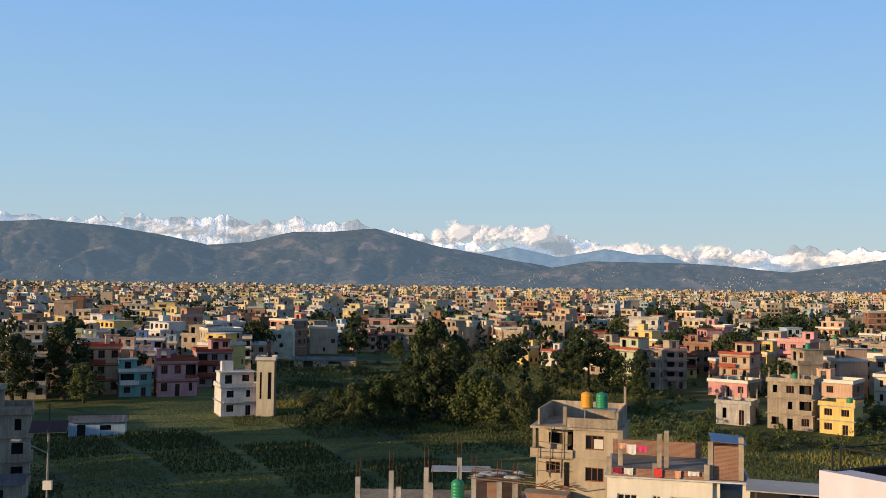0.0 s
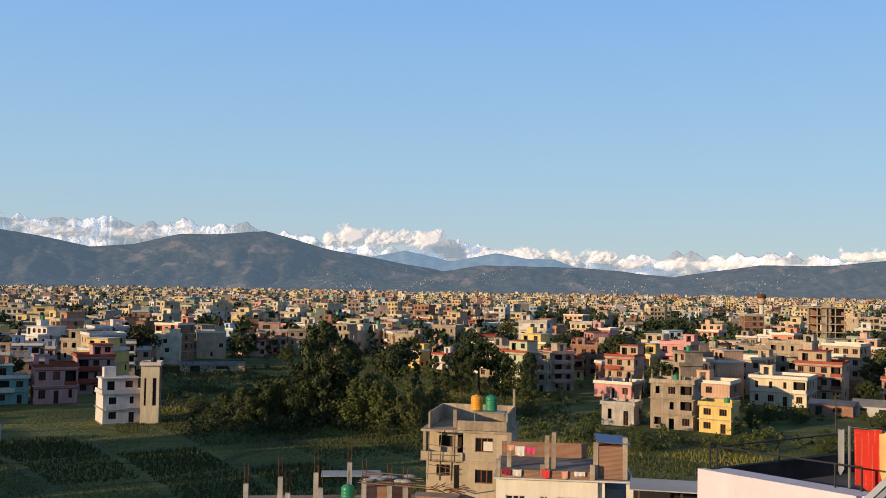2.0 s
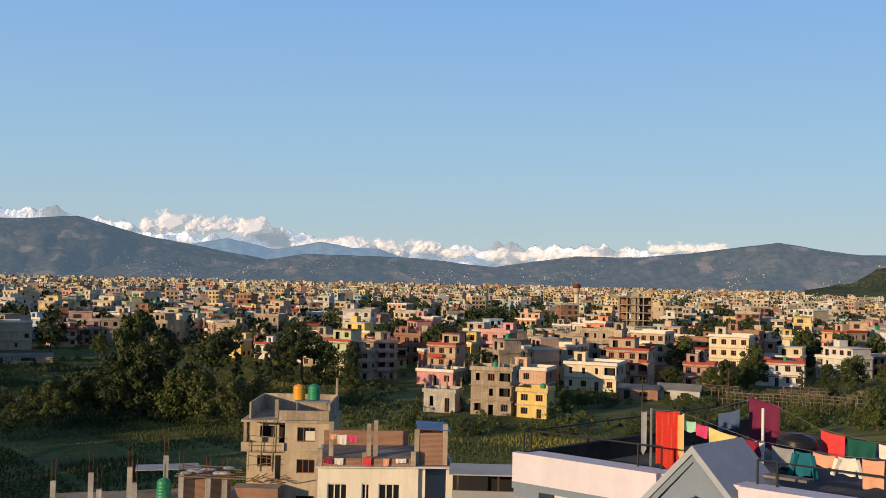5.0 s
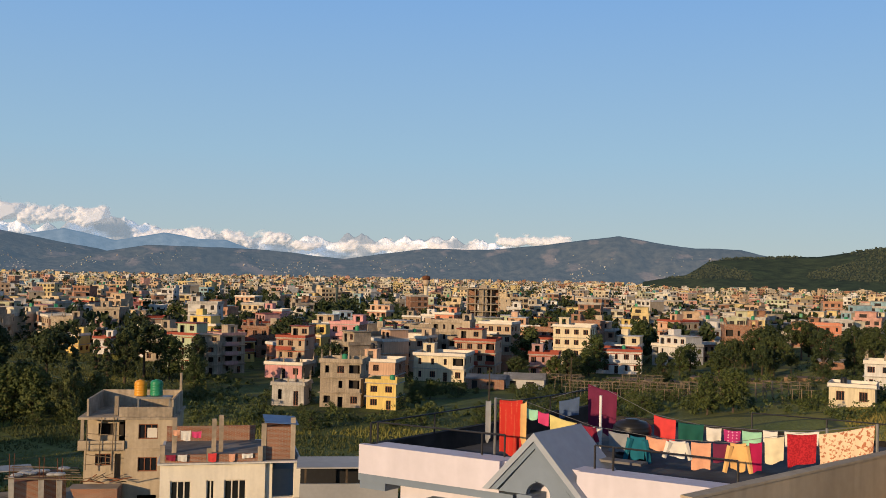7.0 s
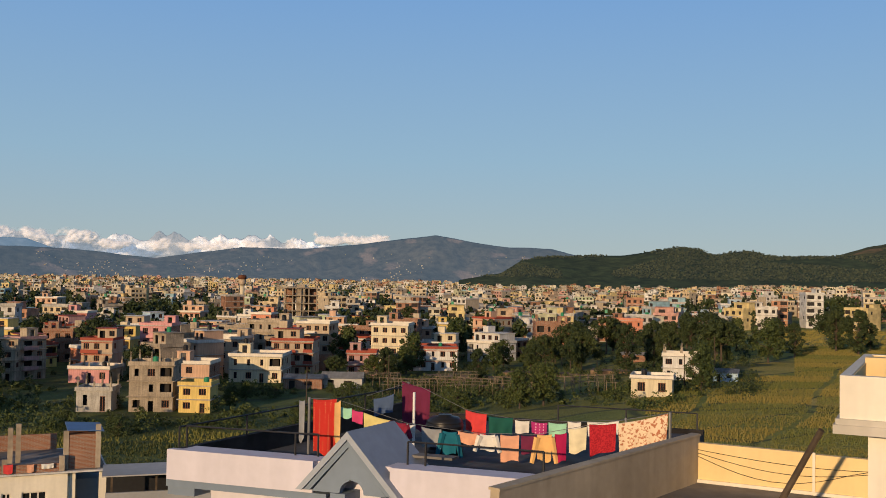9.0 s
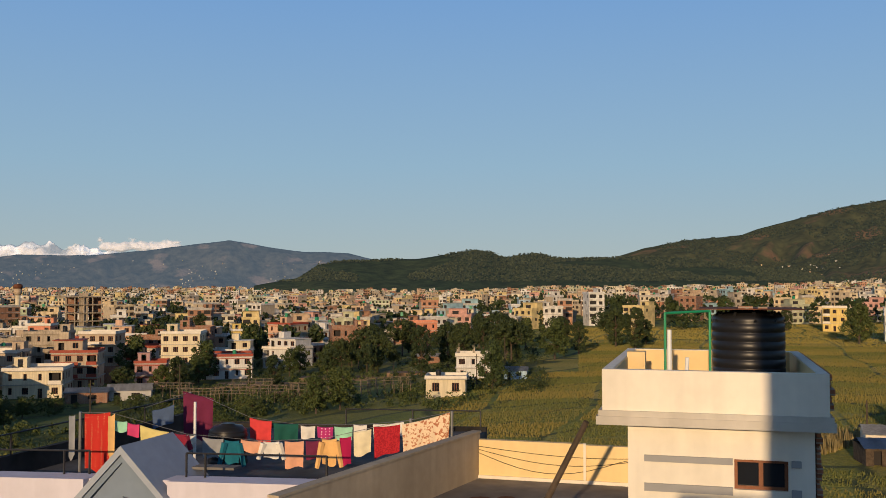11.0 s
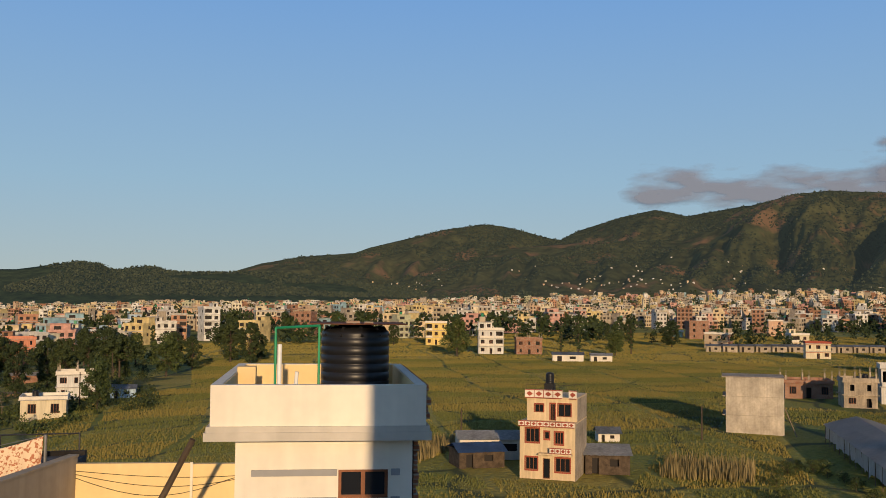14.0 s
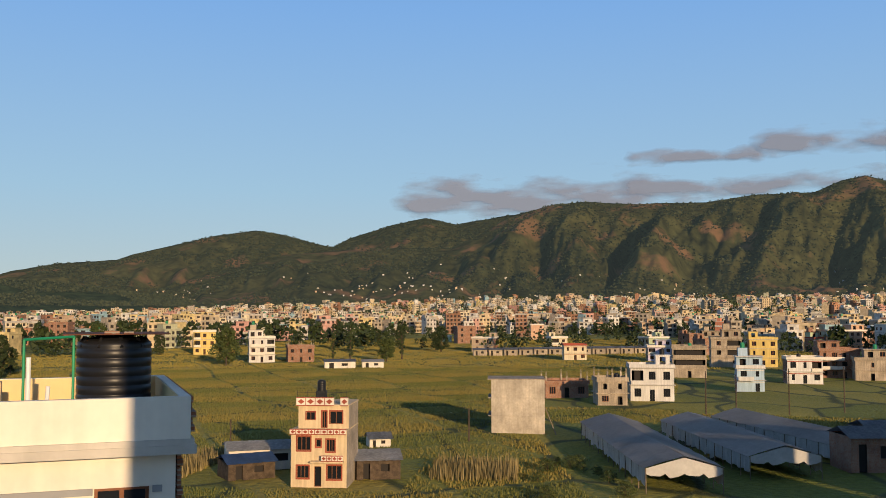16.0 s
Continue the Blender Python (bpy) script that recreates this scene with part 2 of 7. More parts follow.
def facade(bm, m, width, height, openings, thick=0.22, slot=0):
    """A wall in its own plane (x along, z up, outside at y = 0), with openings (x0, x1, z0, z1) that go through it."""
    xs = sorted({0.0, width, *[v for o in openings for v in o[:2]]})
    zs = sorted({0.0, height, *[v for o in openings for v in o[2:4]]})

    def solid(i, j):
        if not (0 <= i < len(xs) - 1 and 0 <= j < len(zs) - 1):
            return False
        cx, cz = (xs[i] + xs[i + 1]) / 2, (zs[j] + zs[j + 1]) / 2
        return not any(o[0] < cx < o[1] and o[2] < cz < o[3] for o in openings)

    made = {}

    def v(i, j, k):
        if (i, j, k) not in made:
            made[i, j, k] = bm.verts.new(m @ Vector((xs[i], thick * k, zs[j])))
        return made[i, j, k]

    def face(*corners):
        bm.faces.new([v(*c) for c in corners]).material_index = slot

    for i in range(len(xs) - 1):
        for j in range(len(zs) - 1):
            if not solid(i, j):
                continue
            face((i, j, 0), (i + 1, j, 0), (i + 1, j + 1, 0), (i, j + 1, 0))
            face((i, j, 1), (i, j + 1, 1), (i + 1, j + 1, 1), (i + 1, j, 1))
            if not solid(i - 1, j):
                face((i, j, 0), (i, j + 1, 0), (i, j + 1, 1), (i, j, 1))
            if not solid(i + 1, j):
                face((i + 1, j, 0), (i + 1, j, 1), (i + 1, j + 1, 1), (i + 1, j + 1, 0))
            if not solid(i, j - 1):
                face((i, j, 0), (i, j, 1), (i + 1, j, 1), (i + 1, j, 0))
            if not solid(i, j + 1):
                face((i, j + 1, 0), (i + 1, j + 1, 0), (i + 1, j + 1, 1), (i, j + 1, 1))


WINDOWS = {}


def window_mesh(w, h, frame_mat, bars=2):
    key = (round(w, 2), round(h, 2), frame_mat, bars)
    if key not in WINDOWS:
        bm = bmesh.new()
        t = 0.07
        xs = [-w / 2]
        for k in range(bars):
            c = -w / 2 + t / 2 + (w - t) * k / bars
            e = -w / 2 + t / 2 + (w - t) * (k + 1) / bars
            xs += [c + t / 2, e - t / 2]
        xs.append(w / 2)
        zs = [0, t, h - t, h]
        grid = [[bm.verts.new((x, 0, z)) for z in zs] for x in xs]
        panes = []
        for i in range(len(xs) - 1):
            for j in range(3):
                f = bm.faces.new((grid[i][j], grid[i + 1][j], grid[i + 1][j + 1], grid[i][j + 1]))
                if j == 1 and i % 2 == 1:
                    panes.append(f)
        for f in bmesh.ops.extrude_discrete_faces(bm, faces=panes)["faces"]:
            f.material_index = 1
            for v in f.verts:
                v.co.y += 0.05
        rim = bmesh.ops.extrude_edge_only(bm, edges=[e for e in bm.edges if e.is_boundary])
        for v in rim["geom"]:
            if isinstance(v, bmesh.types.BMVert):
                v.co.y += 0.07
        WINDOWS[key] = mesh_of("window", bm, (frame_mat, "glass_dark"))
    return WINDOWS[key]


BOX_TANKS = {}


def tank_mesh(r, h, mat):
    key = (r, h, mat)
    if key not in BOX_TANKS:
        bm = bmesh.new()
        prof = [(r * 0.98, 0)]
        ribs = 5
        for k in range(ribs):
            z0 = h * 0.82 * k / ribs
            z1 = h * 0.82 * (k + 1) / ribs
            prof += [(r, z0 + 0.02), (r, z1 - 0.06), (r * 0.96, z1 - 0.03), (r * 0.96, z1 - 0.01)]
        prof += [(r * 0.97, h * 0.83), (r * 0.75, h * 0.94), (r * 0.36, h * 0.97), (r * 0.36, h), (0.02, h)]
        lathe(bm, prof, 20)
        BOX_TANKS[key] = mesh_of("water_tank", bm, mat)
    return BOX_TANKS[key]


def water_tank(x, y, z, r=0.6, h=1.4, mat="tank_black", label="black ribbed plastic water tank on a flat roof"):
    ob = new("water_tank", tank_mesh(r, h, mat))
    ob.location = (x, y, z)
    return tagged(ob, label, "water tank")


def house(x, y, w, h, storeys, face, paint, depth=None, label="", name="house", trim="trim_pale", win="wood_frame", columns=None,
          parapet=0.7, stair=None, tank=None, sides=True, bands=True, balcony=False, rods=False, seed=0, group="", mat=None, door=True, ww=1.4,
          upper=None, loggia=None, raw=None):
    """A flat-roofed house: its front centre at x, y, the front looking towards azimuth face. The top storey may be set back behind a
    terrace, a column of openings may be loggias, and the side walls may be left unplastered."""
    rnd = random.Random(seed * 7 + int(abs(x) * 13 + abs(y) * 7))
    d = depth or w * 0.95
    z0 = ground_z(x, y)
    root = new(name)
    fx, fy = direction(face)
    # local frame: +x to the right of somebody who looks at the front, +y into the house
    ang = math.atan2(-fx, -fy)
    root.matrix_world = Matrix.Translation((x, y, z0)) @ Matrix.Rotation(-ang, 4, "Z")
    sh = (h - parapet) / storeys
    if upper is None:
        upper = storeys >= 3 and not rods and rnd.random() < 0.62
    if loggia is None:
        loggia = storeys >= 2 and w > 5.5 and rnd.random() < 0.55
    if raw is None:
        raw = None if mat else rnd.choice(("brick", "concrete", "render_beige", None, None, None))
    full = storeys - 1 if upper else storeys
    body = sh * full
    wallmat = mat or "paint_" + paint
    sidemat = raw or wallmat
    n = columns or max(2, round(w / 2.9))
    open_col = rnd.choice((0, n - 1)) if loggia else -1

    def openings(width, cols, front):
        out = []
        for s in range(full):
            for c in range(cols):
                cx = width * (c + 0.5) / cols
                if front and c == open_col and s:
                    out.append((width * c / cols + 0.3, width * (c + 1) / cols - 0.3, s * sh + 0.05, s * sh + 0.84 * sh, "loggia"))
                    continue
                if rnd.random() < (0.06 if front else 0.5):
                    continue
                ow = min(ww if rnd.random() < 0.7 else ww * 0.55, width / cols * 0.7)
                zb, zt = s * sh + 0.30 * sh, s * sh + 0.78 * sh
                kind = "window"
                if front and door and s == 0 and c == cols // 2:
                    zb, zt, ow, kind = 0.05, 0.72 * sh, 1.0, "door"
                out.append((cx - ow / 2, cx + ow / 2, zb, zt, kind))
        return out

    spots = []
    faces = [("wall", Matrix.Translation((-w / 2, 0, 0)), w, n, wallmat)]
    if sides:
        faces.append(("side_wall", Matrix.Translation((w / 2, 0.225, 0)) @ Matrix.Rotation(radians(90), 4, "Z"), d - 0.225, max(1, round(d / 3.4)), sidemat))
        faces.append(("side_wall", Matrix.Translation((-w / 2, d, 0)) @ Matrix.Rotation(radians(-90), 4, "Z"), d - 0.225, max(1, round(d / 3.4)), sidemat))
    for pn, m, width, cols, mt in faces:
        bm = bmesh.new()
        ops = openings(width, cols, pn == "wall")
        facade(bm, m, width, body, [o[:4] for o in ops])
        part(pn, bm, mt, root)
        spots += [(m, o) for o in ops]
    if not sides:
        for x0, x1 in ((-w / 2, -w / 2 + 0.22), (w / 2 - 0.22, w / 2)):
            bm = bmesh.new()
            box(bm, x0, x1, 0.225, d, 0, body)
            part("side_wall", bm, sidemat, root)
    bm = bmesh.new()
    box(bm, -w / 2 + 0.225, w / 2 - 0.225, d - 0.22, d - 0.002, 0, body)
    part("back_wall", bm, sidemat, root)
    bm = bmesh.new()
    box(bm, -w / 2 - 0.15, w / 2 + 0.15, -0.15, d + 0.15, -2.5, -0.002)
    part("foundation", bm, "concrete", root)
    bm = bmesh.new()
    for s in range(1, full + 1):
        e = 0.34 if s == full or bands else 0.06
        box(bm, -w / 2 - e, w / 2 + e, -e, d + e * 0.3, s * sh - 0.12, s * sh + 0.04)
    part("floor_slab", bm, "slab_edge" if not mat else wallmat, root)
    if not mat and (trim == "trim_red" or rnd.random() < 0.25):
        bm = bmesh.new()
        for s in range(full):
            box(bm, -w / 2 - 0.03, w / 2 + 0.03, -0.09, -0.003, (s + 0.8) * sh, (s + 0.86) * sh)
        part("window_band", bm, trim if trim != "trim_pale" else "trim_red", root)
    roof = body + 0.04
    if parapet > 0.2:
        t, e = 0.16, 0.24
        ph = max(0.55, parapet)
        pm = trim if trim.startswith("paint") or mat is None else wallmat
        bm = bmesh.new()
        box(bm, -w / 2 - e, w / 2 + e, -e, -e + t, roof, roof + ph)
        box(bm, -w / 2 - e, w / 2 + e, d - t, d, roof, roof + ph)
        box(bm, -w / 2 - e, -w / 2 - e + t, -e + t, d - t, roof, roof + ph)
        box(bm, w / 2 + e - t, w / 2 + e, -e + t, d - t, roof, roof + ph)
        part("parapet", bm, pm, root)
    # windows and doors sit in the openings; loggias stay open behind a solid rail
    for m, o in spots:
        ow, oh = o[1] - o[0], o[3] - o[2]
        if o[4] == "loggia":
            bm = bmesh.new()
            box(bm, o[0] - 0.15, o[1] + 0.15, -0.30, -0.2, o[2] - 0.008, o[2] + 0.85, m=m)
            part("balcony", bm, trim if not mat else wallmat, root)
            continue
        if mat and rnd.random() < 0.6:
            continue
        me = window_mesh(ow, oh, win, 1 if ow < 0.8 else (2 if ow < 1.3 else 3))
        shared("door" if o[4] == "door" else "window", me, root, m @ Matrix.Translation(((o[0] + o[1]) / 2, 0.08, o[2])))
    # near-black boxes behind the openings: room shade put into colour
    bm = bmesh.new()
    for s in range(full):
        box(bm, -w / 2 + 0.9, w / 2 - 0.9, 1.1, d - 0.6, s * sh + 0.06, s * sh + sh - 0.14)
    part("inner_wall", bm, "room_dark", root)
    if balcony:
        for s in range(1, full):
            bm = bmesh.new()
            box(bm, -w * 0.46, w * 0.1, -1.25, -0.35, s * sh - 0.12, s * sh + 0.03)
            box(bm, -w * 0.46, w * 0.1, -1.25, -1.15, s * sh + 0.03, s * sh + 0.85)
            part("balcony", bm, trim, root)
    if upper:
        uw = w * rnd.choice((0.96, 0.7, 0.55, 0.62))
        ux = rnd.choice((-1, 1)) * (w - 0.04 - uw) / 2
        uy = d * rnd.uniform(0.22, 0.48)
        cols = max(1, round(uw / 2.9))
        um = Matrix.Translation((ux - uw / 2, uy, roof))
        ops = []
        for c in range(cols):
            cx, ow = uw * (c + 0.5) / cols, min(ww, uw / cols * 0.62)
            ops.append((cx - ow / 2, cx + ow / 2, 0.05 if c == 0 else 0.3 * sh, 0.76 * sh))
        bm = bmesh.new()
        facade(bm, um, uw, sh - 0.16, ops)
        box(bm, 0, 0.2, 0.225, d - 0.2 - uy, 0, sh - 0.16, m=um)
        box(bm, uw - 0.2, uw, 0.225, d - 0.2 - uy, 0, sh - 0.16, m=um)
        part("upper_wall", bm, wallmat, root)
        for o in ops[1:] if len(ops) > 1 else ops:
            shared("window", window_mesh(o[1] - o[0], o[3] - o[2], win, 2), root, um @ Matrix.Translation(((o[0] + o[1]) / 2, 0.08, o[2])))
        bm = bmesh.new()
        box(bm, 0.22, uw - 0.22, 1.0, d - 0.22 - uy, 0.01, sh - 0.17, m=um)
        part("inner_wall", bm, "room_dark", root)
        bm = bmesh.new()
        box(bm, -0.3, uw + 0.3, -0.7, d - uy, sh - 0.155, sh, m=um)
        part("roof_slab", bm, trim if not mat else wallmat, root)
        top = (ux, (uy + d) / 2, roof + sh)
        if rnd.random() < 0.4:
            bm = bmesh.new()
            cw = min(2.2, uw * 0.5)
            box(bm, uw * 0.1, uw * 0.1 + cw, (d - uy) * 0.4, (d - uy) * 0.85, sh + 0.003, sh + 1.9, m=um)
            part("stair_head", bm, sidemat, root)
            top = (ux - uw / 2 + uw * 0.1 + cw / 2, uy + (d - uy) * 0.62, roof + sh + 1.9)
    else:
        if stair is None:
            stair = rnd.random() < 0.7
        if stair:
            sw, sd = min(3.0, w * 0.42), min(3.2, d * 0.45)
            sx = rnd.choice((-1, 1)) * (w / 2 - sw / 2 - 0.25)
            bm = bmesh.new()
            facade(bm, Matrix.Translation((sx - sw / 2, d - sd - 0.4, roof)), sw, 2.3, [(sw * 0.3, sw * 0.7, 0.1, 2.0)])
            box(bm, sx - sw / 2, sx - sw / 2 + 0.2, d - sd - 0.18, d - 0.4, roof, roof + 2.3)
            box(bm, sx + sw / 2 - 0.2, sx + sw / 2, d - sd - 0.18, d - 0.4, roof, roof + 2.3)
            box(bm, sx - sw / 2 - 0.15, sx + sw / 2 + 0.15, d - sd - 0.55, d - 0.3, roof + 2.3, roof + 2.46)
            part("stair_head", bm, wallmat, root)
            top = (sx, d - sd / 2 - 0.4, roof + 2.46)
        else:
            top = (rnd.uniform(-w / 4, w / 4), d * 0.6, roof)
    if rods:
        for cx in (-w / 2 + 0.2, 0, w / 2 - 0.2):
            for cy in (0.2, d - 0.4):
                bm = bmesh.new()
                box(bm, cx - 0.15, cx + 0.15, cy - 0.15, cy + 0.15, roof, roof + 1.5)
                for k in range(4):
                    rod(bm, (cx + 0.09 * (-1) ** k, cy + 0.09 * (-1) ** (k // 2), roof + 1.5), (cx + 0.1 * (-1) ** k, cy + 0.1 * (-1) ** (k // 2), roof + 2.5), 0.02, 4)
                part("column_stub", bm, "concrete", root)
    if tank is None and rnd.random() < 0.45:
        tank = rnd.choice(("tank_black", "tank_black", "tank_green", "tank_black"))
    tagged(root, label or ("%s house of %d storeys with a flat roof" % (paint.replace("_", " "), storeys)), "house", group)
    if tank:
        p = root.matrix_world @ Vector(top)
        water_tank(*p, 0.55, 1.3, tank, {"tank_black": "black", "tank_green": "green", "tank_orange": "orange", "tank_yellow": "yellow"}[tank] + " plastic water tank standing on a roof")
    return root


def local(ox, oy, ux, uy, vx=None, vy=None, oz=0.0):
    """x along u, y along v (into the building), z up."""
    vx, vy = (-uy, ux) if vx is None else (vx, vy)
    return Matrix(((ux, vx, 0, ox), (uy, vy, 0, oy), (0, 0, 1, oz), (0, 0, 0, 1)))


def boxes(name, m, mat, parent, *dims, label=""):
    bm = bmesh.new()
    for dm in dims:
        box(bm, *dm, m=m)
    bmesh.ops.recalc_face_normals(bm, faces=bm.faces)
    return part(name, bm, mat, parent, label)


def thing(name, label, category, group="", kind=""):
    return tagged(new(name), label, category, group, kind)


# ---- ground, hills and clouds ----
m, n, l, b = nodes_of("field", 0.95)
co = n.new("ShaderNodeTexCoord")
mp = n.new("ShaderNodeMapping")
mp.inputs["Rotation"].default_value = (0, 0, radians(27))
mp.inputs["Scale"].default_value = (1 / 34, 1 / 16, 0)
l.new(co.outputs["Object"], mp.inputs[0])
wob = n.new("ShaderNodeTexNoise")
wob.inputs["Scale"].default_value = 0.03
l.new(co.outputs["Object"], wob.inputs["Vector"])
shift = mix(n, l, "ADD", 1.0, mp.outputs[0], wob.outputs["Color"])
vor = n.new("ShaderNodeTexVoronoi")
vor.inputs["Scale"].default_value = 1.0
l.new(shift, vor.inputs["Vector"])
edge = n.new("ShaderNodeTexVoronoi")
edge.feature = "DISTANCE_TO_EDGE"
edge.inputs["Scale"].default_value = 1.0
l.new(shift, edge.inputs["Vector"])
sepc = n.new("ShaderNodeSeparateColor")
l.new(vor.outputs["Color"], sepc.inputs[0])
plot = ramp(n, l, sepc.outputs[0], [(0.0, (0.135, 0.150, 0.032)), (0.3, (0.205, 0.195, 0.044)), (0.6, (0.27, 0.225, 0.055)), (0.82, (0.165, 0.17, 0.036)), (1.0, (0.32, 0.245, 0.07))])
fine = texture(n, l, 1.3, 8)
mid = texture(n, l, 0.06, 6)
fr = ramp(n, l, fine.outputs[0], [(0.3, (0.9, 0.95, 0.8)), (0.7, (1.45, 1.45, 1.3))])
mr = ramp(n, l, mid.outputs[0], [(0.3, (0.65, 0.75, 0.65)), (0.65, (1.08, 1.05, 1.0))])
c = mix(n, l, "MULTIPLY", 1.0, plot.outputs[0], fr.outputs[0])
c = mix(n, l, "MULTIPLY", 1.0, c, mr.outputs[0])
# green grass and young rice north-west, shade added to their colour; ripening crops east
dot = n.new("ShaderNodeVectorMath")
dot.operation = "DOT_PRODUCT"
dot.inputs[1].default_value = (-0.6, 0.8, 0)
l.new(co.outputs["Object"], dot.inputs[0])
span = n.new("ShaderNodeMapRange")
span.inputs["From Min"].default_value, span.inputs["From Max"].default_value = 5.0, 60.0
l.new(dot.outputs["Value"], span.inputs["Value"])
lush_shade = ramp(n, l, mid.outputs[0], [(0.35, (0.042, 0.060, 0.016)), (0.5, (0.080, 0.098, 0.025)), (0.66, (0.125, 0.130, 0.038))])
lush_shade_c = mix(n, l, "MULTIPLY", 1.0, lush_shade.outputs[0], fr.outputs[0])
c = mix(n, l, "MIX", span.outputs["Result"], c, lush_shade_c)
bund = ramp(n, l, edge.outputs["Distance"], [(0.015, (0, 0, 0)), (0.05, (1, 1, 1))])
c = mix(n, l, "MIX", bund.outputs[0], (0.06, 0.075, 0.025), c)
l.new(c, b.inputs["Base Color"])
bp = n.new("ShaderNodeBump")
bp.inputs["Strength"].default_value, bp.inputs["Distance"].default_value = 0.9, 0.6
l.new(fine.outputs[0], bp.inputs["Height"])
l.new(bp.outputs[0], b.inputs["Normal"])


def ground_mesh():
    radii = [0.5] + [6 * (1.045 ** k) for k in range(153)]
    radii = [r for r in radii if r < 4950] + [4950]
    seg = 300
    vs, fs = [(0, 0, ground_z(0, 0))], []
    for r in radii:
        for k in range(seg):
            a = math.tau * k / seg
            x, y = r * math.sin(a), r * math.cos(a)
            z = ground_z(x, y)
            z += 0.35 * noise.noise((x * 0.04, y * 0.04, 0)) * smooth(20, 80, r)
            vs.append((x, y, z))
    for k in range(seg):
        fs.append((0, 1 + (k + 1) % seg, 1 + k))
    for i in range(len(radii) - 1):
        for k in range(seg):
            a, c2 = 1 + i * seg + k, 1 + i * seg + (k + 1) % seg
            fs.append((a, c2, c2 + seg, a + seg))
    me = bpy.data.meshes.new("ground")
    me.from_pydata(vs, [], fs)
    me.materials.append(MATS["field"])
    for p in me.polygons:
        p.use_smooth = True
    return tagged(new("ground", me), "green and golden rice paddies with low bunds between them", "ground", kind="structure")


ground_mesh()


def hill_material(name, low, high, patch, spots=0.004, glow=None, patch_cut=0.62):
    m, n, l, b = nodes_of(name, 1.0)
    b.inputs["Specular IOR Level"].default_value = 0.0
    t1 = texture(n, l, spots, 8)
    t2 = texture(n, l, spots * 9, 8)
    t3 = texture(n, l, spots * 2.2, 5)
    r1 = ramp(n, l, t1.outputs[0], [(0.35, low), (0.65, high)])
    r2 = ramp(n, l, t2.outputs[0], [(0.3, (0.45, 0.45, 0.45)), (0.7, (1.25, 1.25, 1.25))])
    cc = mix(n, l, "MULTIPLY", 1.0, r1.outputs[0], r2.outputs[0])
    r3 = ramp(n, l, t3.outputs[0], [(patch_cut - 0.04, (0, 0, 0)), (patch_cut + 0.04, (1, 1, 1))])
    cc = mix(n, l, "MIX", r3.outputs[0], cc, patch)
    l.new(cc, b.inputs["Base Color"])
    bp = n.new("ShaderNodeBump")
    bp.inputs["Strength"].default_value, bp.inputs["Distance"].default_value = 0.8, 8
    l.new(t2.outputs[0], bp.inputs["Height"])
    l.new(bp.outputs[0], b.inputs["Normal"])
    # haze between viewer and hills, given as emission
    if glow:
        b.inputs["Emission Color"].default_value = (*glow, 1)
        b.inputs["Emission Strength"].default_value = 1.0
    return m


# green hills: faint emission stands in for haze on the slopes
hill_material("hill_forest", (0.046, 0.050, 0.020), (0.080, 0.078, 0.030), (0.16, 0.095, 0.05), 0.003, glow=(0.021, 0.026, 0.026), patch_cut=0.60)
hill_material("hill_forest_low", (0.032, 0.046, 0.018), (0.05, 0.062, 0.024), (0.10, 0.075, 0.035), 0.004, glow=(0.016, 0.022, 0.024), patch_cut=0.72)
# far hills: blue haze is put into emission and muted base colours
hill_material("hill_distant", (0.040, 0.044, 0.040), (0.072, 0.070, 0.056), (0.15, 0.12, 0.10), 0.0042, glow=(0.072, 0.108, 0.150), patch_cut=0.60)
hill_material("hill_haze_blue", (0.08, 0.10, 0.12), (0.1, 0.12, 0.14), (0.12, 0.13, 0.14), 0.003, glow=(0.16, 0.25, 0.35), patch_cut=0.8)
m, n, l, b = nodes_of("snow", 1.0)
t1 = texture(n, l, 0.006, 8, stretch=(1, 1, 2.0))
gz = texture(n, l, 0.02, 6)
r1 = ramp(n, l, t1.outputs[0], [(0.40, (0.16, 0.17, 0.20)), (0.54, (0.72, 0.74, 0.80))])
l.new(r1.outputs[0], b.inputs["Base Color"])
# haze in front of the peaks put into a bluish emission
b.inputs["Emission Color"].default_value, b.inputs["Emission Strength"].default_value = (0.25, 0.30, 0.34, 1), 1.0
bp = n.new("ShaderNodeBump")
bp.inputs["Strength"].default_value, bp.inputs["Distance"].default_value = 1.0, 30
l.new(gz.outputs[0], bp.inputs["Height"])
l.new(bp.outputs[0], b.inputs["Normal"])


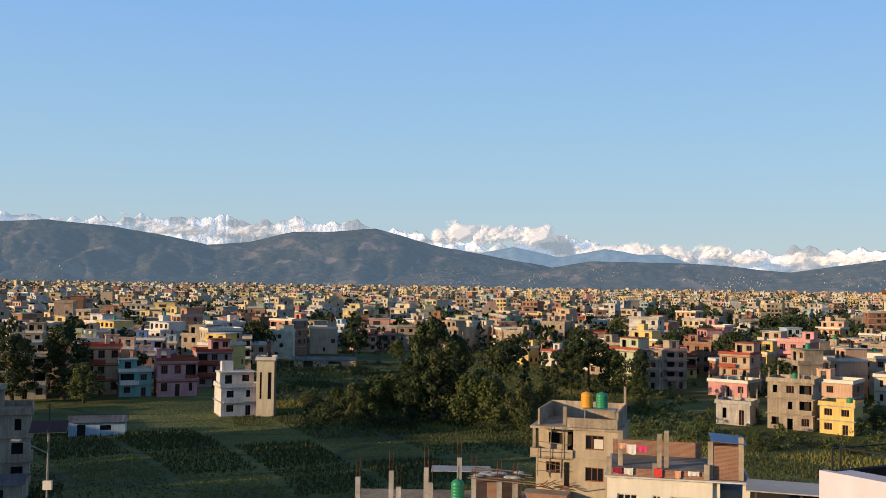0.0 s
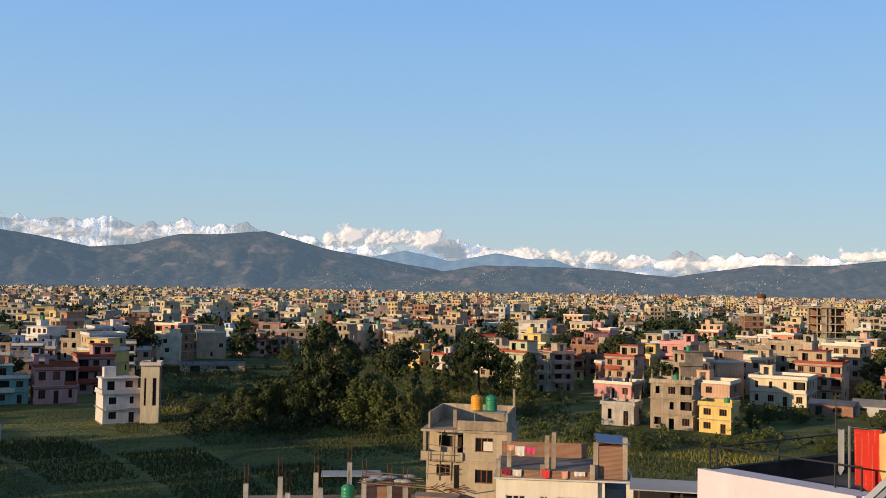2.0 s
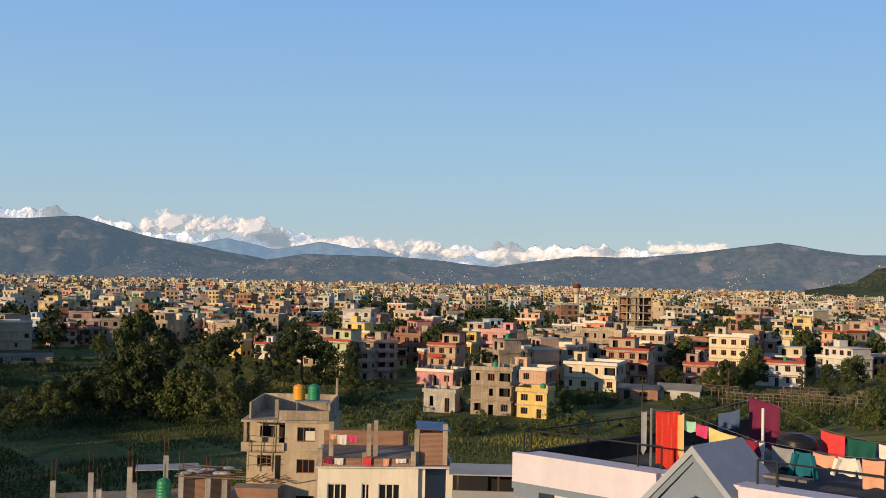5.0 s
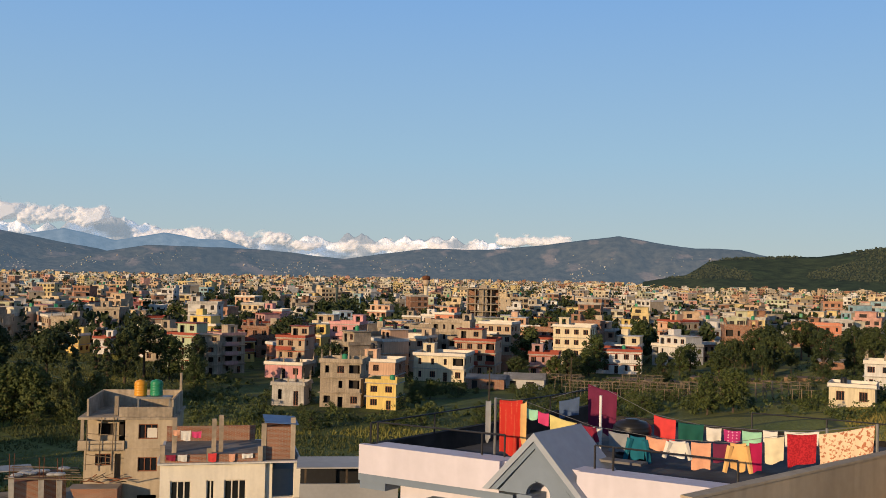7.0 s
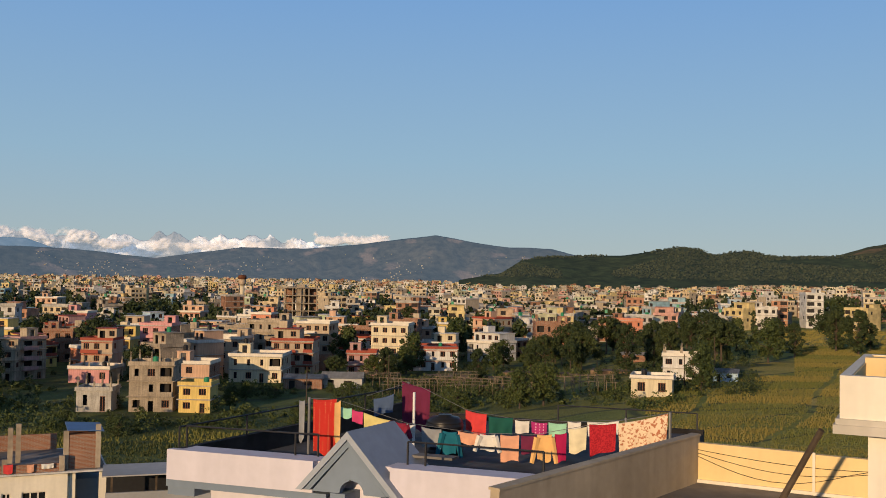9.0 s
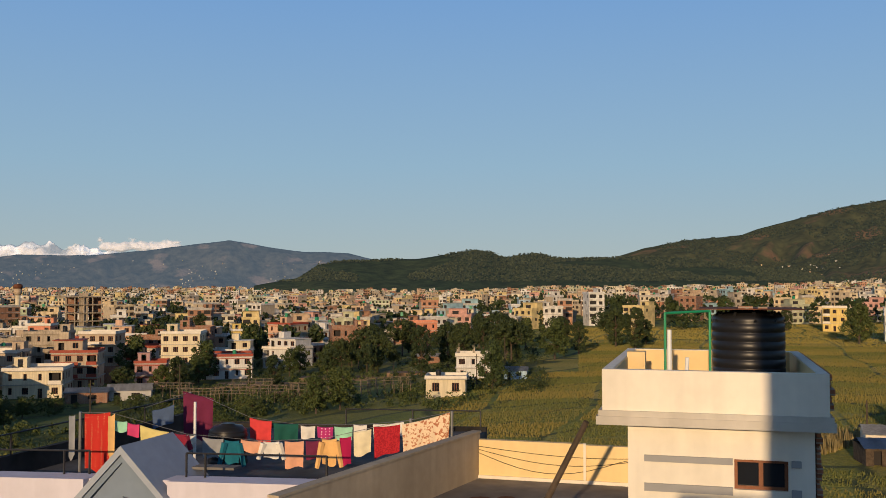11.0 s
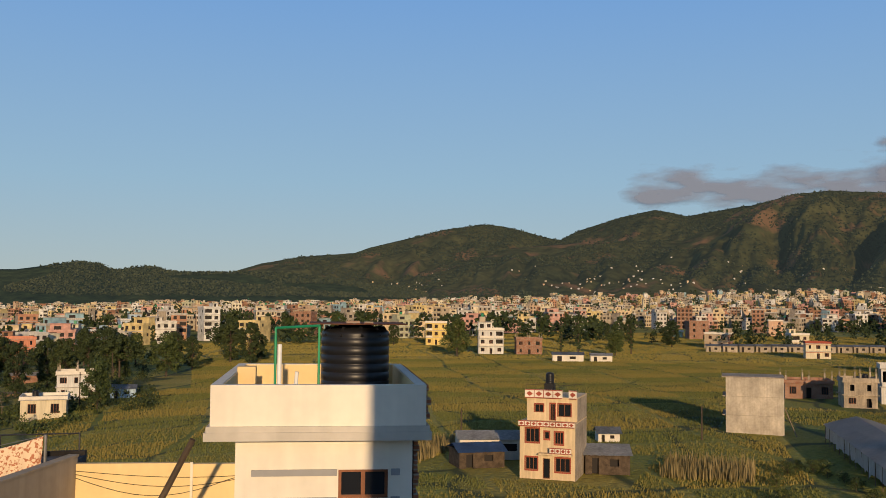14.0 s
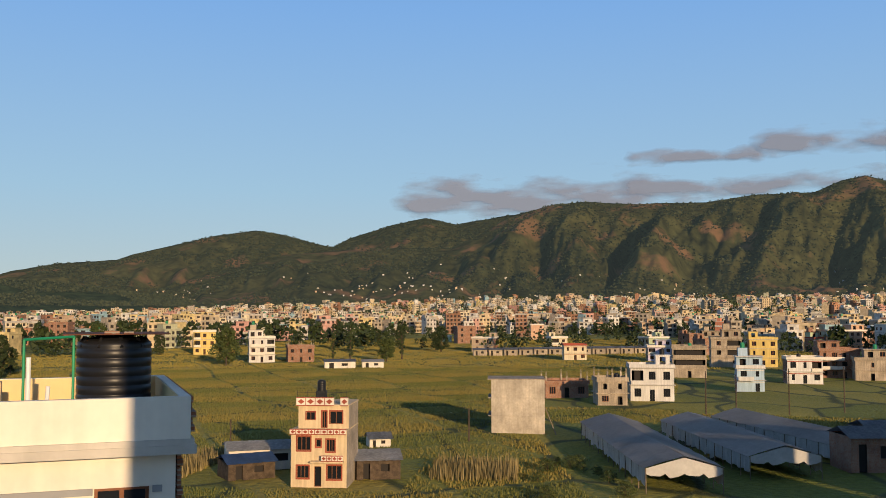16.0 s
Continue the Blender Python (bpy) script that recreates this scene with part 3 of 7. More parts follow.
def ridge(name, crest, dist, run, material, label, rough=0.12, jag=0.0, step=0.2, rows=26, base=-1.0, seed=0.0, gully=0.5, d_at=None):
    """A range of hills: crest as (azimuth, elevation) of its broad forms; the slope falls towards the valley over run metres, cut by gullies."""
    az0, az1 = crest[0][0], crest[-1][0]
    cols = int((az1 - az0) / step) + 1
    ca, ce = [c[0] for c in crest], [c[1] for c in crest]
    vs, fs = [], []
    for i in range(cols):
        az = az0 + (az1 - az0) * i / (cols - 1)
        el = float(np.interp(az, ca, ce))
        el += rough * noise.fractal((az * 0.35 + seed, seed, 0), 1.0, 2.0, 4) + jag * (noise.hetero_terrain((az * 1.6 + seed, 3.1, seed), 0.9, 2.0, 6, 0.3) - 0.4)
        d0 = dist if d_at is None else float(np.interp(az, *d_at))
        top = EYE + d0 * math.tan(radians(el))
        sx, sy = direction(az)
        for j in range(rows + 1):
            u = j / rows
            d = d0 - run * u
            foot = ground_z(sx * d, sy * d) - 3 + base
            fall = (1 - u) ** 1.25
            z = foot + (top - foot) * fall
            spur = 0.55 - 2.2 * abs(noise.noise((az * 0.20 + u * 0.9 + seed, u * 0.7, seed + 3)))
            bulge = gully * (top - foot) * math.sin(math.pi * min(1, u * 1.05)) * (0.24 * spur + 0.26 * noise.fractal((az * 0.45 + u * 0.8 + seed, u * 2.0, seed), 0.9, 2.1, 6))
            z = max(foot, z + bulge)
            dd = d + gully * run * 0.10 * math.sin(math.pi * u) * noise.noise((az * 0.8, u * 2, seed + 5))
            vs.append((sx * dd, sy * dd, z))
        # back side
        vs.append((sx * (d0 + 60), sy * (d0 + 60), -40))
    w = rows + 2
    for i in range(cols - 1):
        a = i * w
        for j in range(rows):
            fs.append((a + j, a + j + 1, a + w + j + 1, a + w + j))
        fs.append((a + rows + 1, a, a + w, a + w + rows + 1))
    me = bpy.data.meshes.new(name)
    me.from_pydata(vs, [], fs)
    me.materials.append(MATS[material])
    for p in me.polygons:
        p.use_smooth = True
    return tagged(new(name, me), label, "hills", kind="structure")


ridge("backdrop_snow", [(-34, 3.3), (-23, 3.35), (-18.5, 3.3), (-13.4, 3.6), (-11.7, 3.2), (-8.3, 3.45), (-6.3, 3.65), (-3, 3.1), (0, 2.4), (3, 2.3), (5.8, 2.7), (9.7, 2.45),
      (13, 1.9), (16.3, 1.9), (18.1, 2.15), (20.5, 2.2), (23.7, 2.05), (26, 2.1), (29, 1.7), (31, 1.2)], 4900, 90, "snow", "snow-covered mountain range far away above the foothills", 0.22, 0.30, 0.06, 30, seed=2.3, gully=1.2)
ridge("backdrop_blue", [(0, 1.3), (2.2, 1.8), (4.1, 2.2), (6.8, 1.6), (9.4, 2.1), (11.3, 1.8), (12.9, 1.8), (14.2, 1.3), (16, 0.6)], 4560, 400, "hill_haze_blue", "hazy blue foothills under the snow range", 0.05, step=0.15)
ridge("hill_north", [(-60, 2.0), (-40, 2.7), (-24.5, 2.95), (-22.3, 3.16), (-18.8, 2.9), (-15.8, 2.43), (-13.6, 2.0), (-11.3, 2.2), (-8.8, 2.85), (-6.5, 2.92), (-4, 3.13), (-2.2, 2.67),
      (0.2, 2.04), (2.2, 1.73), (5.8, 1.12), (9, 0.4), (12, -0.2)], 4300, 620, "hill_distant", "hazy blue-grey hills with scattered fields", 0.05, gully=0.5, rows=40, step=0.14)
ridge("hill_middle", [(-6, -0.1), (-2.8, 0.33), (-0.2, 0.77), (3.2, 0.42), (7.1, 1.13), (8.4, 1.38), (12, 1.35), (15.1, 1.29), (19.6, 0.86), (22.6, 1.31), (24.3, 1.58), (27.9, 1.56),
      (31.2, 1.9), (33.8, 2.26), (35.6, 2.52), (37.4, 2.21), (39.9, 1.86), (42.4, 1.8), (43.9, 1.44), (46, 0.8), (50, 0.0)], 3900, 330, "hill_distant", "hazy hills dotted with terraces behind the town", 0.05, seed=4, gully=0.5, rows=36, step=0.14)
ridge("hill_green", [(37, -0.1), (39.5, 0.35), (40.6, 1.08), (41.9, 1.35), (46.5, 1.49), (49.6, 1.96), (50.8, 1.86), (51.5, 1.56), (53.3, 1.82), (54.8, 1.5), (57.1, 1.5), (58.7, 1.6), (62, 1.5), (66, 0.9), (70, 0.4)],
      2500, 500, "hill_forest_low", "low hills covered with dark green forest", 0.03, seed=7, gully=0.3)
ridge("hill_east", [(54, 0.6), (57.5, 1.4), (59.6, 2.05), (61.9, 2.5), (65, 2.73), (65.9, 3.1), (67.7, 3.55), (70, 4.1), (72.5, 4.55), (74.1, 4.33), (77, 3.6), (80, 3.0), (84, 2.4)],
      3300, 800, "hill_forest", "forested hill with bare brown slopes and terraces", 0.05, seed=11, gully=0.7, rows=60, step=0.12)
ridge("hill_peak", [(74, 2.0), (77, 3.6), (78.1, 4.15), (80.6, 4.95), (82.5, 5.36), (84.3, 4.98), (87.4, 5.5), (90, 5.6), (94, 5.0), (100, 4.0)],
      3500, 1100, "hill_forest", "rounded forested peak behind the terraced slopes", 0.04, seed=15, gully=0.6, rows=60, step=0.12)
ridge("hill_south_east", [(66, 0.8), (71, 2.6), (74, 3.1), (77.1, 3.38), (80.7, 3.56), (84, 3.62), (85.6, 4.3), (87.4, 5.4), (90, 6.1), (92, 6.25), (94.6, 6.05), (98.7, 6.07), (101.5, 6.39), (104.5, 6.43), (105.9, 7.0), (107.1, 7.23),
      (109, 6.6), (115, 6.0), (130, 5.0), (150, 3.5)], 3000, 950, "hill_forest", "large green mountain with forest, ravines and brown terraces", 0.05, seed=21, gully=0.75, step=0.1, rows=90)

# clouds, far away: sunlit relief thinning towards the edges; emission adds scattered light
for nm, base, glow in (("cloud_white", (0.52, 0.50, 0.52), (0.34, 0.34, 0.34)), ("cloud_grey", (0.10, 0.095, 0.10), (0.14, 0.165, 0.22))):
    m, n, l, b = nodes_of(nm, 1.0)
    b.inputs["Base Color"].default_value = (*base, 1)
    b.inputs["Specular IOR Level"].default_value = 0
    b.inputs["Emission Color"].default_value, b.inputs["Emission Strength"].default_value = (*glow, 1), 1.0
    at = n.new("ShaderNodeAttribute")
    at.attribute_name = "veil"
    r1 = ramp(n, l, at.outputs["Fac"], [(0.0, (0, 0, 0)), (0.10, (0.16, 0.16, 0.16)), (0.38, (0.9, 0.9, 0.9))] if nm == "cloud_white" else [(0.0, (0, 0, 0)), (0.35, (0.26, 0.26, 0.26)), (1.0, (0.88, 0.88, 0.88))])
    l.new(r1.outputs[0], b.inputs["Alpha"])


def cloud(az0, az1, el0, el1, dist, material, label, seed, fa=1.0, fe=2.0, fill=0.35, relief=60.0, base=0.25, crisp=1.0):
    """A bank of cloud between two azimuths and two elevations; fa and fe set the size of its billows, fill how closed it is."""
    da = 0.07
    nc, nr = int((az1 - az0) / da) + 1, max(12, int((el1 - el0) / 0.035))
    vs, fs, dens = [], [], []
    for i in range(nc + 1):
        u = i / nc
        az = az0 + (az1 - az0) * u
        sx, sy = direction(az)
        for j in range(nr + 1):
            v = j / nr
            el = el0 + (el1 - el0) * v
            billow = 0.0
            for o, amp in ((1, 0.5), (2.1, 0.27), (4.3, 0.16 * crisp), (9.1, 0.10 * crisp * crisp), (19.0, 0.06 * crisp * crisp)):
                billow += amp * noise.noise((az * fa * o + seed * 3.7, el * fe * o, seed + o))
            ends = smooth(0, 0.14, u) * smooth(0, 0.14, 1 - u)
            body = smooth(0, base, v) * (1 - smooth(base, 1.0, v))
            q = ends * body * (fill + 1.0) + 1.7 * billow * (0.3 + 0.7 * ends) - 0.62
            q *= smooth(0, 0.08, v) * smooth(0, 0.1, 1 - v) * smooth(0, 0.05, u) * smooth(0, 0.05, 1 - u)
            q = max(0.0, min(1.0, q))
            d = dist - relief * q ** 0.6
            vs.append((sx * d, sy * d, EYE + d * math.tan(radians(el))))
            dens.append(q)
    for i in range(nc):
        for j in range(nr):
            a = i * (nr + 1) + j
            if max(dens[a], dens[a + 1], dens[a + nr + 1], dens[a + nr + 2]) > 0:
                fs.append((a, a + nr + 1, a + nr + 2, a + 1))
    me = bpy.data.meshes.new("backdrop_cloud")
    me.from_pydata(vs, [], fs)
    me.attributes.new("veil", "FLOAT", "POINT").data.foreach_set("value", dens)
    me.materials.append(MATS[material])
    for p in me.polygons:
        p.use_smooth = True
    return tagged(new("backdrop_cloud", me), label, "cloud", kind="structure")


cloud(-28, -4, 2.3, 4.0, 4740, "cloud_white", "thin white cloud in front of the snow peaks", 9, 0.7, 1.6, -0.22, 25)
cloud(-1.2, 7.0, 1.9, 4.0, 4740, "cloud_white", "cream cumulus cloud bank over the foothills", 3, 0.8, 1.1, 0.7, 60, 0.45)
cloud(6.5, 17.5, 1.2, 2.9, 4740, "cloud_white", "cream cumulus cloud bank over the foothills", 5, 0.8, 1.2, 0.22, 50, 0.4)
cloud(15, 30, 1.0, 2.4, 4740, "cloud_white", "thin cream cloud under the snow peaks", 8, 0.8, 1.5, -0.05, 30, 0.4)
cloud(28.0, 33.5, 1.5, 2.8, 4740, "cloud_white", "small cream cloud above the hills", 10, 1.0, 1.6, 0.3, 40, 0.4)
cloud(79.5, 97.0, 4.6, 8.6, 4850, "cloud_grey", "flat grey evening cloud with pinkish top over the mountain", 12, 0.30, 1.1, 0.72, 60, 0.45, 0.75)
cloud(92.0, 114.0, 5.6, 8.2, 4850, "cloud_grey", "flat grey evening cloud over the mountain", 13, 0.32, 1.2, 0.5, 55, 0.45, 0.75)
cloud(93.5, 102.5, 7.9, 9.6, 4850, "cloud_grey", "small flat grey evening cloud", 14, 0.4, 1.2, 0.4, 45, 0.45, 0.75)
cloud(100.0, 116.0, 8.0, 10.6, 4850, "cloud_grey", "flat grey evening cloud with pinkish top", 15, 0.32, 1.1, 0.58, 55, 0.45, 0.75)

# ---- houses of the town that stand in the open ----
# along the north-west paddies; their fronts look away from the evening sun
house(-77.1, 221.2, 8.5, 11.5, 3, 158, "peach", trim="trim_red", balcony=True, tank="tank_black")
house(-68.6, 219.0, 7.0, 9.0, 3, 158, "teal", balcony=True, stair=False)
house(-59.5, 220.2, 8.7, 8.6, 2, 158, "pink", trim="trim_red", label="pink house with dark red window trims and a tiled gable", stair=True)
house(-55.8, 239.7, 8.4, 12.3, 4, 158, "dusty_pink", trim="trim_red", balcony=True)
house(-39.4, 190.5, 7.0, 9.0, 3, 156, "white", trim="paint_white", win="metal_dark", balcony=True, stair=False, label="white three-storey house with a cream stair tower, dark balconies")
house(-34.4, 190.6, 3.4, 11.4, 1, 175, "cream", depth=5, columns=2, stair=False, tank="tank_black", parapet=0.5, label="cream stair tower of the white house with a tall window", ww=0.7, door=False)
house(-56.5, 123.2, 9.0, 12.7, 4, 158, "concrete", mat="concrete", stair=True, tank="tank_black", label="tall unplastered grey concrete house beside the paddies")
house(-83.2, 276.4, 8.4, 9.7, 3, 170, "blue")
house(-110.3, 293.4, 7.6, 9.7, 3, 170, "pale_green")
house(-100.3, 399.7, 7.6, 9.7, 3, 218, "cream")
house(-103.9, 445.7, 8.0, 9.7, 3, 218, "white")
house(-44.4, 409.4, 8.0, 8.7, 3, 213, "pale_blue")
house(-28.8, 405.6, 6.4, 5.6, 2, 213, "white")
house(-24.2, 449.9, 8.1, 9.7, 3, 213, "salmon")
house(-12.8, 424.6, 11.5, 10.1, 3, 213, "tan")
house(6.7, 470.0, 13.1, 9.7, 3, 218, "pink")
house(19.6, 397.8, 14.0, 12.7, 4, 218, "tan", trim="paint_pink")
house(25.7, 322.4, 6.5, 6.1, 2, 218, "yellow")
house(34.7, 317.4, 5.5, 5.4, 2, 213, "white", trim="trim_red")
house(52.2, 249.4, 6.6, 10.8, 4, 215, "concrete", mat="concrete", label="unplastered grey concrete house of four storeys")
house(60.0, 251.5, 7.0, 10.5, 4, 160, "dusty_pink", mat="concrete", balcony=True, trim="paint_dusty_pink", label="concrete house with reddish balconies, its front in shade")
house(107.0, 362.1, 16.0, 8.4, 2, 218, "pink", trim="trim_red")
house(89.2, 281.2, 8.8, 11.7, 3, 223, "yellow", balcony=True, trim="paint_cream")
house(91.4, 254.5, 8.3, 13.2, 4, 218, "pink", balcony=True, trim="paint_pink")
house(69.1, 236.7, 9.8, 4.1, 1, 218, "pink", stair=False, rods=True)
house(64.9, 182.3, 8.2, 9.6, 3, 212, "concrete", mat="concrete", rods=True, stair=False, label="unfinished grey concrete house with column stubs on the roof")
house(56.0, 188.1, 6.5, 4.4, 1, 212, "cream", mat="slab_edge", rods=True, stair=False, label="half-built single-storey house with bare columns", parapet=0.3)
house(71.6, 177.4, 6.0, 5.9, 2, 218, "yellow", trim="paint_yellow", tank="tank_green", stair=False, label="small yellow house with a bare brick side")
house(104.3, 220.5, 13.0, 7.1, 2, 218, "cream", stair=True, tank="tank_black")
house(124.0, 245.9, 9.0, 12.2, 4, 218, "concrete", mat="concrete", balcony=True)
house(150.9, 274.8, 11.0, 11.0, 3, 215, "white", columns=2)
house(158.1, 261.4, 12.0, 7.9, 2, 215, "white", trim="trim_red", win="metal_dark")
house(116.8, 277.4, 12.0, 7.4, 2, 218, "dusty_pink", trim="trim_red")
house(160.5, 345.0, 9.8, 11.3, 3, 223, "white")
house(133.1, 238.9, 6.3, 3.9, 1, 215, "brick", mat="brick", stair=False, parapet=0.3, label="small bare brick house")
house(161.4, 225.4, 13.8, 6.9, 2, 215, "white", trim="trim_red", tank="tank_green", label="white two-storey house with a red-edged roof terrace")
house(225.7, 281.8, 9.3, 11.4, 4, 220, "peach", trim="trim_red", tank="tank_yellow", label="peach four-storey house with dark red window bands")
house(221.0, 240.1, 11.6, 11.2, 3, 215, "concrete", mat="brick", rods=True, label="unfinished house with a bare brick and concrete frame")
house(456.0, 491.3, 22.0, 9.7, 3, 220, "salmon")
house(545.5, 558.4, 15.0, 13.7, 4, 220, "pale_green")
house(509.4, 498.6, 15.0, 12.0, 4, 220, "pale_blue")
house(272.2, 253.8, 9.3, 9.7, 3, 220, "salmon", trim="paint_salmon")
house(140.4, 125.2, 7.6, 3.9, 1, 232, "cream", stair=False, parapet=0.4, tank=None, columns=2, door=False, label="small cream single-storey house with a flat roof at the paddy's edge")
house(168.0, 141.6, 7.6, 5.9, 2, 232, "white", rods=True, stair=False, label="white unfinished two-storey house with column stubs")
house(347.7, 105.5, 9.3, 12.4, 4, 250, "white", balcony=True, columns=3)
house(405.1, 148.3, 9.2, 10.4, 3, 250, "yellow")
house(349.3, 91.3, 9.4, 6.2, 2, 250, "brick", mat="brick", rods=True, label="unfinished bare brick house with column stubs")
house(215.7, -3.1, 9.4, 3.6, 1, 262, "brick", mat="brick", rods=True, stair=False, parapet=0.3, label="single-storey brick house shell")
house(201.7, -12.1, 6.0, 5.6, 2, 262, "concrete", mat="concrete", rods=True, stair=False, label="half-built concrete house frame")
house(209.9, -20.8, 9.0, 7.8, 2, 270, "white", trim="paint_white", win="metal_dark", label="white two-storey house with small dark windows and a brick garden wall", tank="tank_black")
house(371.5, -39.6, 9.0, 8.6, 3, 270, "lilac")
house(282.1, -38.2, 9.3, 9.1, 3, 275, "concrete", mat="concrete", columns=1)
house(338.0, -57.9, 9.9, 13.2, 4, 275, "concrete", mat="concrete", columns=2)
house(237.9, -46.3, 6.2, 8.9, 3, 275, "pale_blue", trim="paint_white", balcony=True, win="metal_dark")
house(339.3, -70.3, 9.0, 9.9, 3, 275, "yellow", trim="paint_yellow")
house(264.3, -65.2, 8.8, 7.0, 2, 275, "white", win="metal_dark")
house(286.7, -80.2, 10.7, 11.0, 4, 275, "brick", mat="brick", balcony=True)
house(276.5, -85.9, 8.8, 9.1, 3, 280, "concrete", mat="concrete", columns=1)
house(376.2, -8.4, 8.5, 6.2, 2, 265, "cream", trim="trim_red")


# taller unseen houses added west of the low paddies; long evening shadows cover them
for k in range(13):
    v = 70 + 10.5 * k
    house(-0.454 * v - 38 - 6 * (k % 2), 0.891 * v - 19 + 3 * (k % 2), 11.5, (18.5 + 2.5 * (k % 3)) if k < 9 else 13.0, 5 if k < 9 else 4, 150, ("cream", "pink", "white")[k % 3], group="houses of the town",
          depth=14.5, sides=False, columns=2, upper=False, loggia=False, tank="")

# more unseen houses added south of the greenhouses to shade the ground there
for k in range(5):
    house(61 + 8.5 * k, -44 - 13 * k, 10.5, 16 + 1.5 * (k % 2), 5, 300, ("peach", "white", "cream")[k % 3], group="houses of the town", sides=False, columns=2, upper=False, loggia=False, tank="")


# ---- the rest of the town ----
def open_field(x, y):
    """True where paddies, groves and lanes leave no room for houses."""
    d, az = math.hypot(x, y), math.degrees(math.atan2(x, y))
    near = float(np.interp(az, [-60, -26, -22, -13, -9, 3, 8, 12, 16, 22, 26, 36, 41, 46, 52, 60, 66, 72, 80, 86, 92, 98, 104, 112, 130],
                           [150, 200, 240, 260, 360, 370, 290, 250, 245, 225, 235, 280, 330, 400, 430, 450, 480, 540, 700, 760, 720, 600, 470, 380, 260]))
    return d < near


rnd = random.Random(11)
taken = [(o.location.x, o.location.y) for o in scene.objects if o.name.startswith("house")]
paints = ["white", "cream", "yellow", "peach", "pink", "dusty_pink", "salmon", "pale_green", "pale_blue", "tan", "tan", "white", "cream", "peach"]
made = 0
tries = 0
while made < 150 and tries < 9000:
    tries += 1
    near = made < 96
    az = rnd.uniform(-24, 46) if near else rnd.uniform(-30, 113)
    d = math.sqrt(rnd.uniform(215 ** 2, 370 ** 2)) if near else math.sqrt(rnd.uniform(210 ** 2, 600 ** 2))
    x, y = d * direction(az)[0], d * direction(az)[1]
    if open_field(x, y) or min((x - a) ** 2 + (y - c) ** 2 for a, c in taken) < (14.0 if near else 16.0) ** 2:
        continue
    taken.append((x, y))
    made += 1
    face = (160 if az < -8 and d < 330 else 218 if az < 45 else 232 if az < 60 else 258) + rnd.choice((0, 0, 10, 14, -14, 70, -70)) * 0.6
    st = rnd.choice((2, 3, 3, 3, 4, 4))
    raw = rnd.random() < 0.2
    house(x, y, rnd.uniform(7.5, 12), st * 3.05 + 0.7, st, face, rnd.choice(paints), mat=("brick" if rnd.random() < 0.4 else "concrete") if raw else None, rods=raw and rnd.random() < 0.3,
          trim=rnd.choice(("trim_pale", "trim_pale", "trim_red", "paint_white")), group="houses of the town", balcony=rnd.random() < 0.3,
          label=("bare %s house of %d storeys in the town" % ("unplastered", st)) if raw else "")

m, n, l, b = nodes_of("town_wall", 0.85)
g = n.new("ShaderNodeAttribute")
g.attribute_name = "paint"
stops = [(0.0, (0.66, 0.63, 0.58)), (0.12, (0.68, 0.54, 0.34)), (0.24, (0.58, 0.42, 0.28)), (0.32, (0.60, 0.34, 0.28)), (0.37, (0.42, 0.36, 0.28)), (0.50, (0.30, 0.16, 0.10)), (0.58, (0.68, 0.54, 0.26)),
         (0.67, (0.74, 0.72, 0.67)), (0.75, (0.30, 0.46, 0.52)), (0.77, (0.50, 0.26, 0.16)), (0.81, (0.70, 0.60, 0.42)), (0.89, (0.50, 0.50, 0.34)), (0.92, (0.36, 0.19, 0.12)), (0.96, (0.72, 0.66, 0.50))]
r = ramp(n, l, g.outputs["Fac"], stops)
r.color_ramp.interpolation = "CONSTANT"
tx = texture(n, l, 0.5, 4)
r2 = ramp(n, l, tx.outputs[0], [(0.3, (0.55, 0.55, 0.55)), (0.7, (1.0, 1.0, 1.0))])
l.new(mix(n, l, "MULTIPLY", 1.0, r.outputs[0], r2.outputs[0]), b.inputs["Base Color"])


def painted(me, values):
    """Give each house of a joined mesh its own paint."""
    at = me.attributes.new("paint", "FLOAT", "FACE")
    at.data.foreach_set("value", values)


CUBE = [(0, 2, 3, 1), (4, 5, 7, 6), (0, 1, 5, 4), (2, 6, 7, 3), (0, 4, 6, 2), (1, 3, 7, 5)]


def hill_houses(hill, count, zlo, zhi, seed, label, size=0.5):
    """Small pale houses scattered over the lower slopes."""
    rnd = random.Random(seed)
    me0 = scene.objects[hill].data
    vs, fs = [], []
    for _ in range(count * 40):
        if len(fs) >= count * 5:
            break
        p = rnd.choice(me0.vertices).co
        if not zlo < p.z < zhi or noise.noise((p.x * 0.006, p.y * 0.006, seed)) < 0.12 or rnd.random() < (p.z - zlo) / (zhi - zlo):
            continue
        w, h = rnd.uniform(2.6, 4.6) * size, rnd.uniform(3, 6) * size
        m = Matrix.Translation(p + Vector((rnd.uniform(-4, 4), rnd.uniform(-4, 4), 0))) @ Matrix.Rotation(rnd.uniform(0, 1.5), 4, "Z")
        k = len(vs)
        vs += [tuple(m @ Vector((x, y, z))) for z in (-6, h) for y in (-w, w) for x in (-w * 0.7, w * 0.7)]
        fs += [tuple(k + i for i in q) for q in CUBE[1:]]
    me = bpy.data.meshes.new("hillside_houses")
    me.from_pydata(vs, [], fs)
    me.materials.append(MATS["town_wall"])
    painted(me, [v for _ in range(len(fs) // 5) for v in [rnd.choice((0.01, 0.05, 0.13, 0.7, 0.7, 0.97, 0.3))] * 5])
    return tagged(new("hillside_houses", me), label, "houses", kind="stuff")


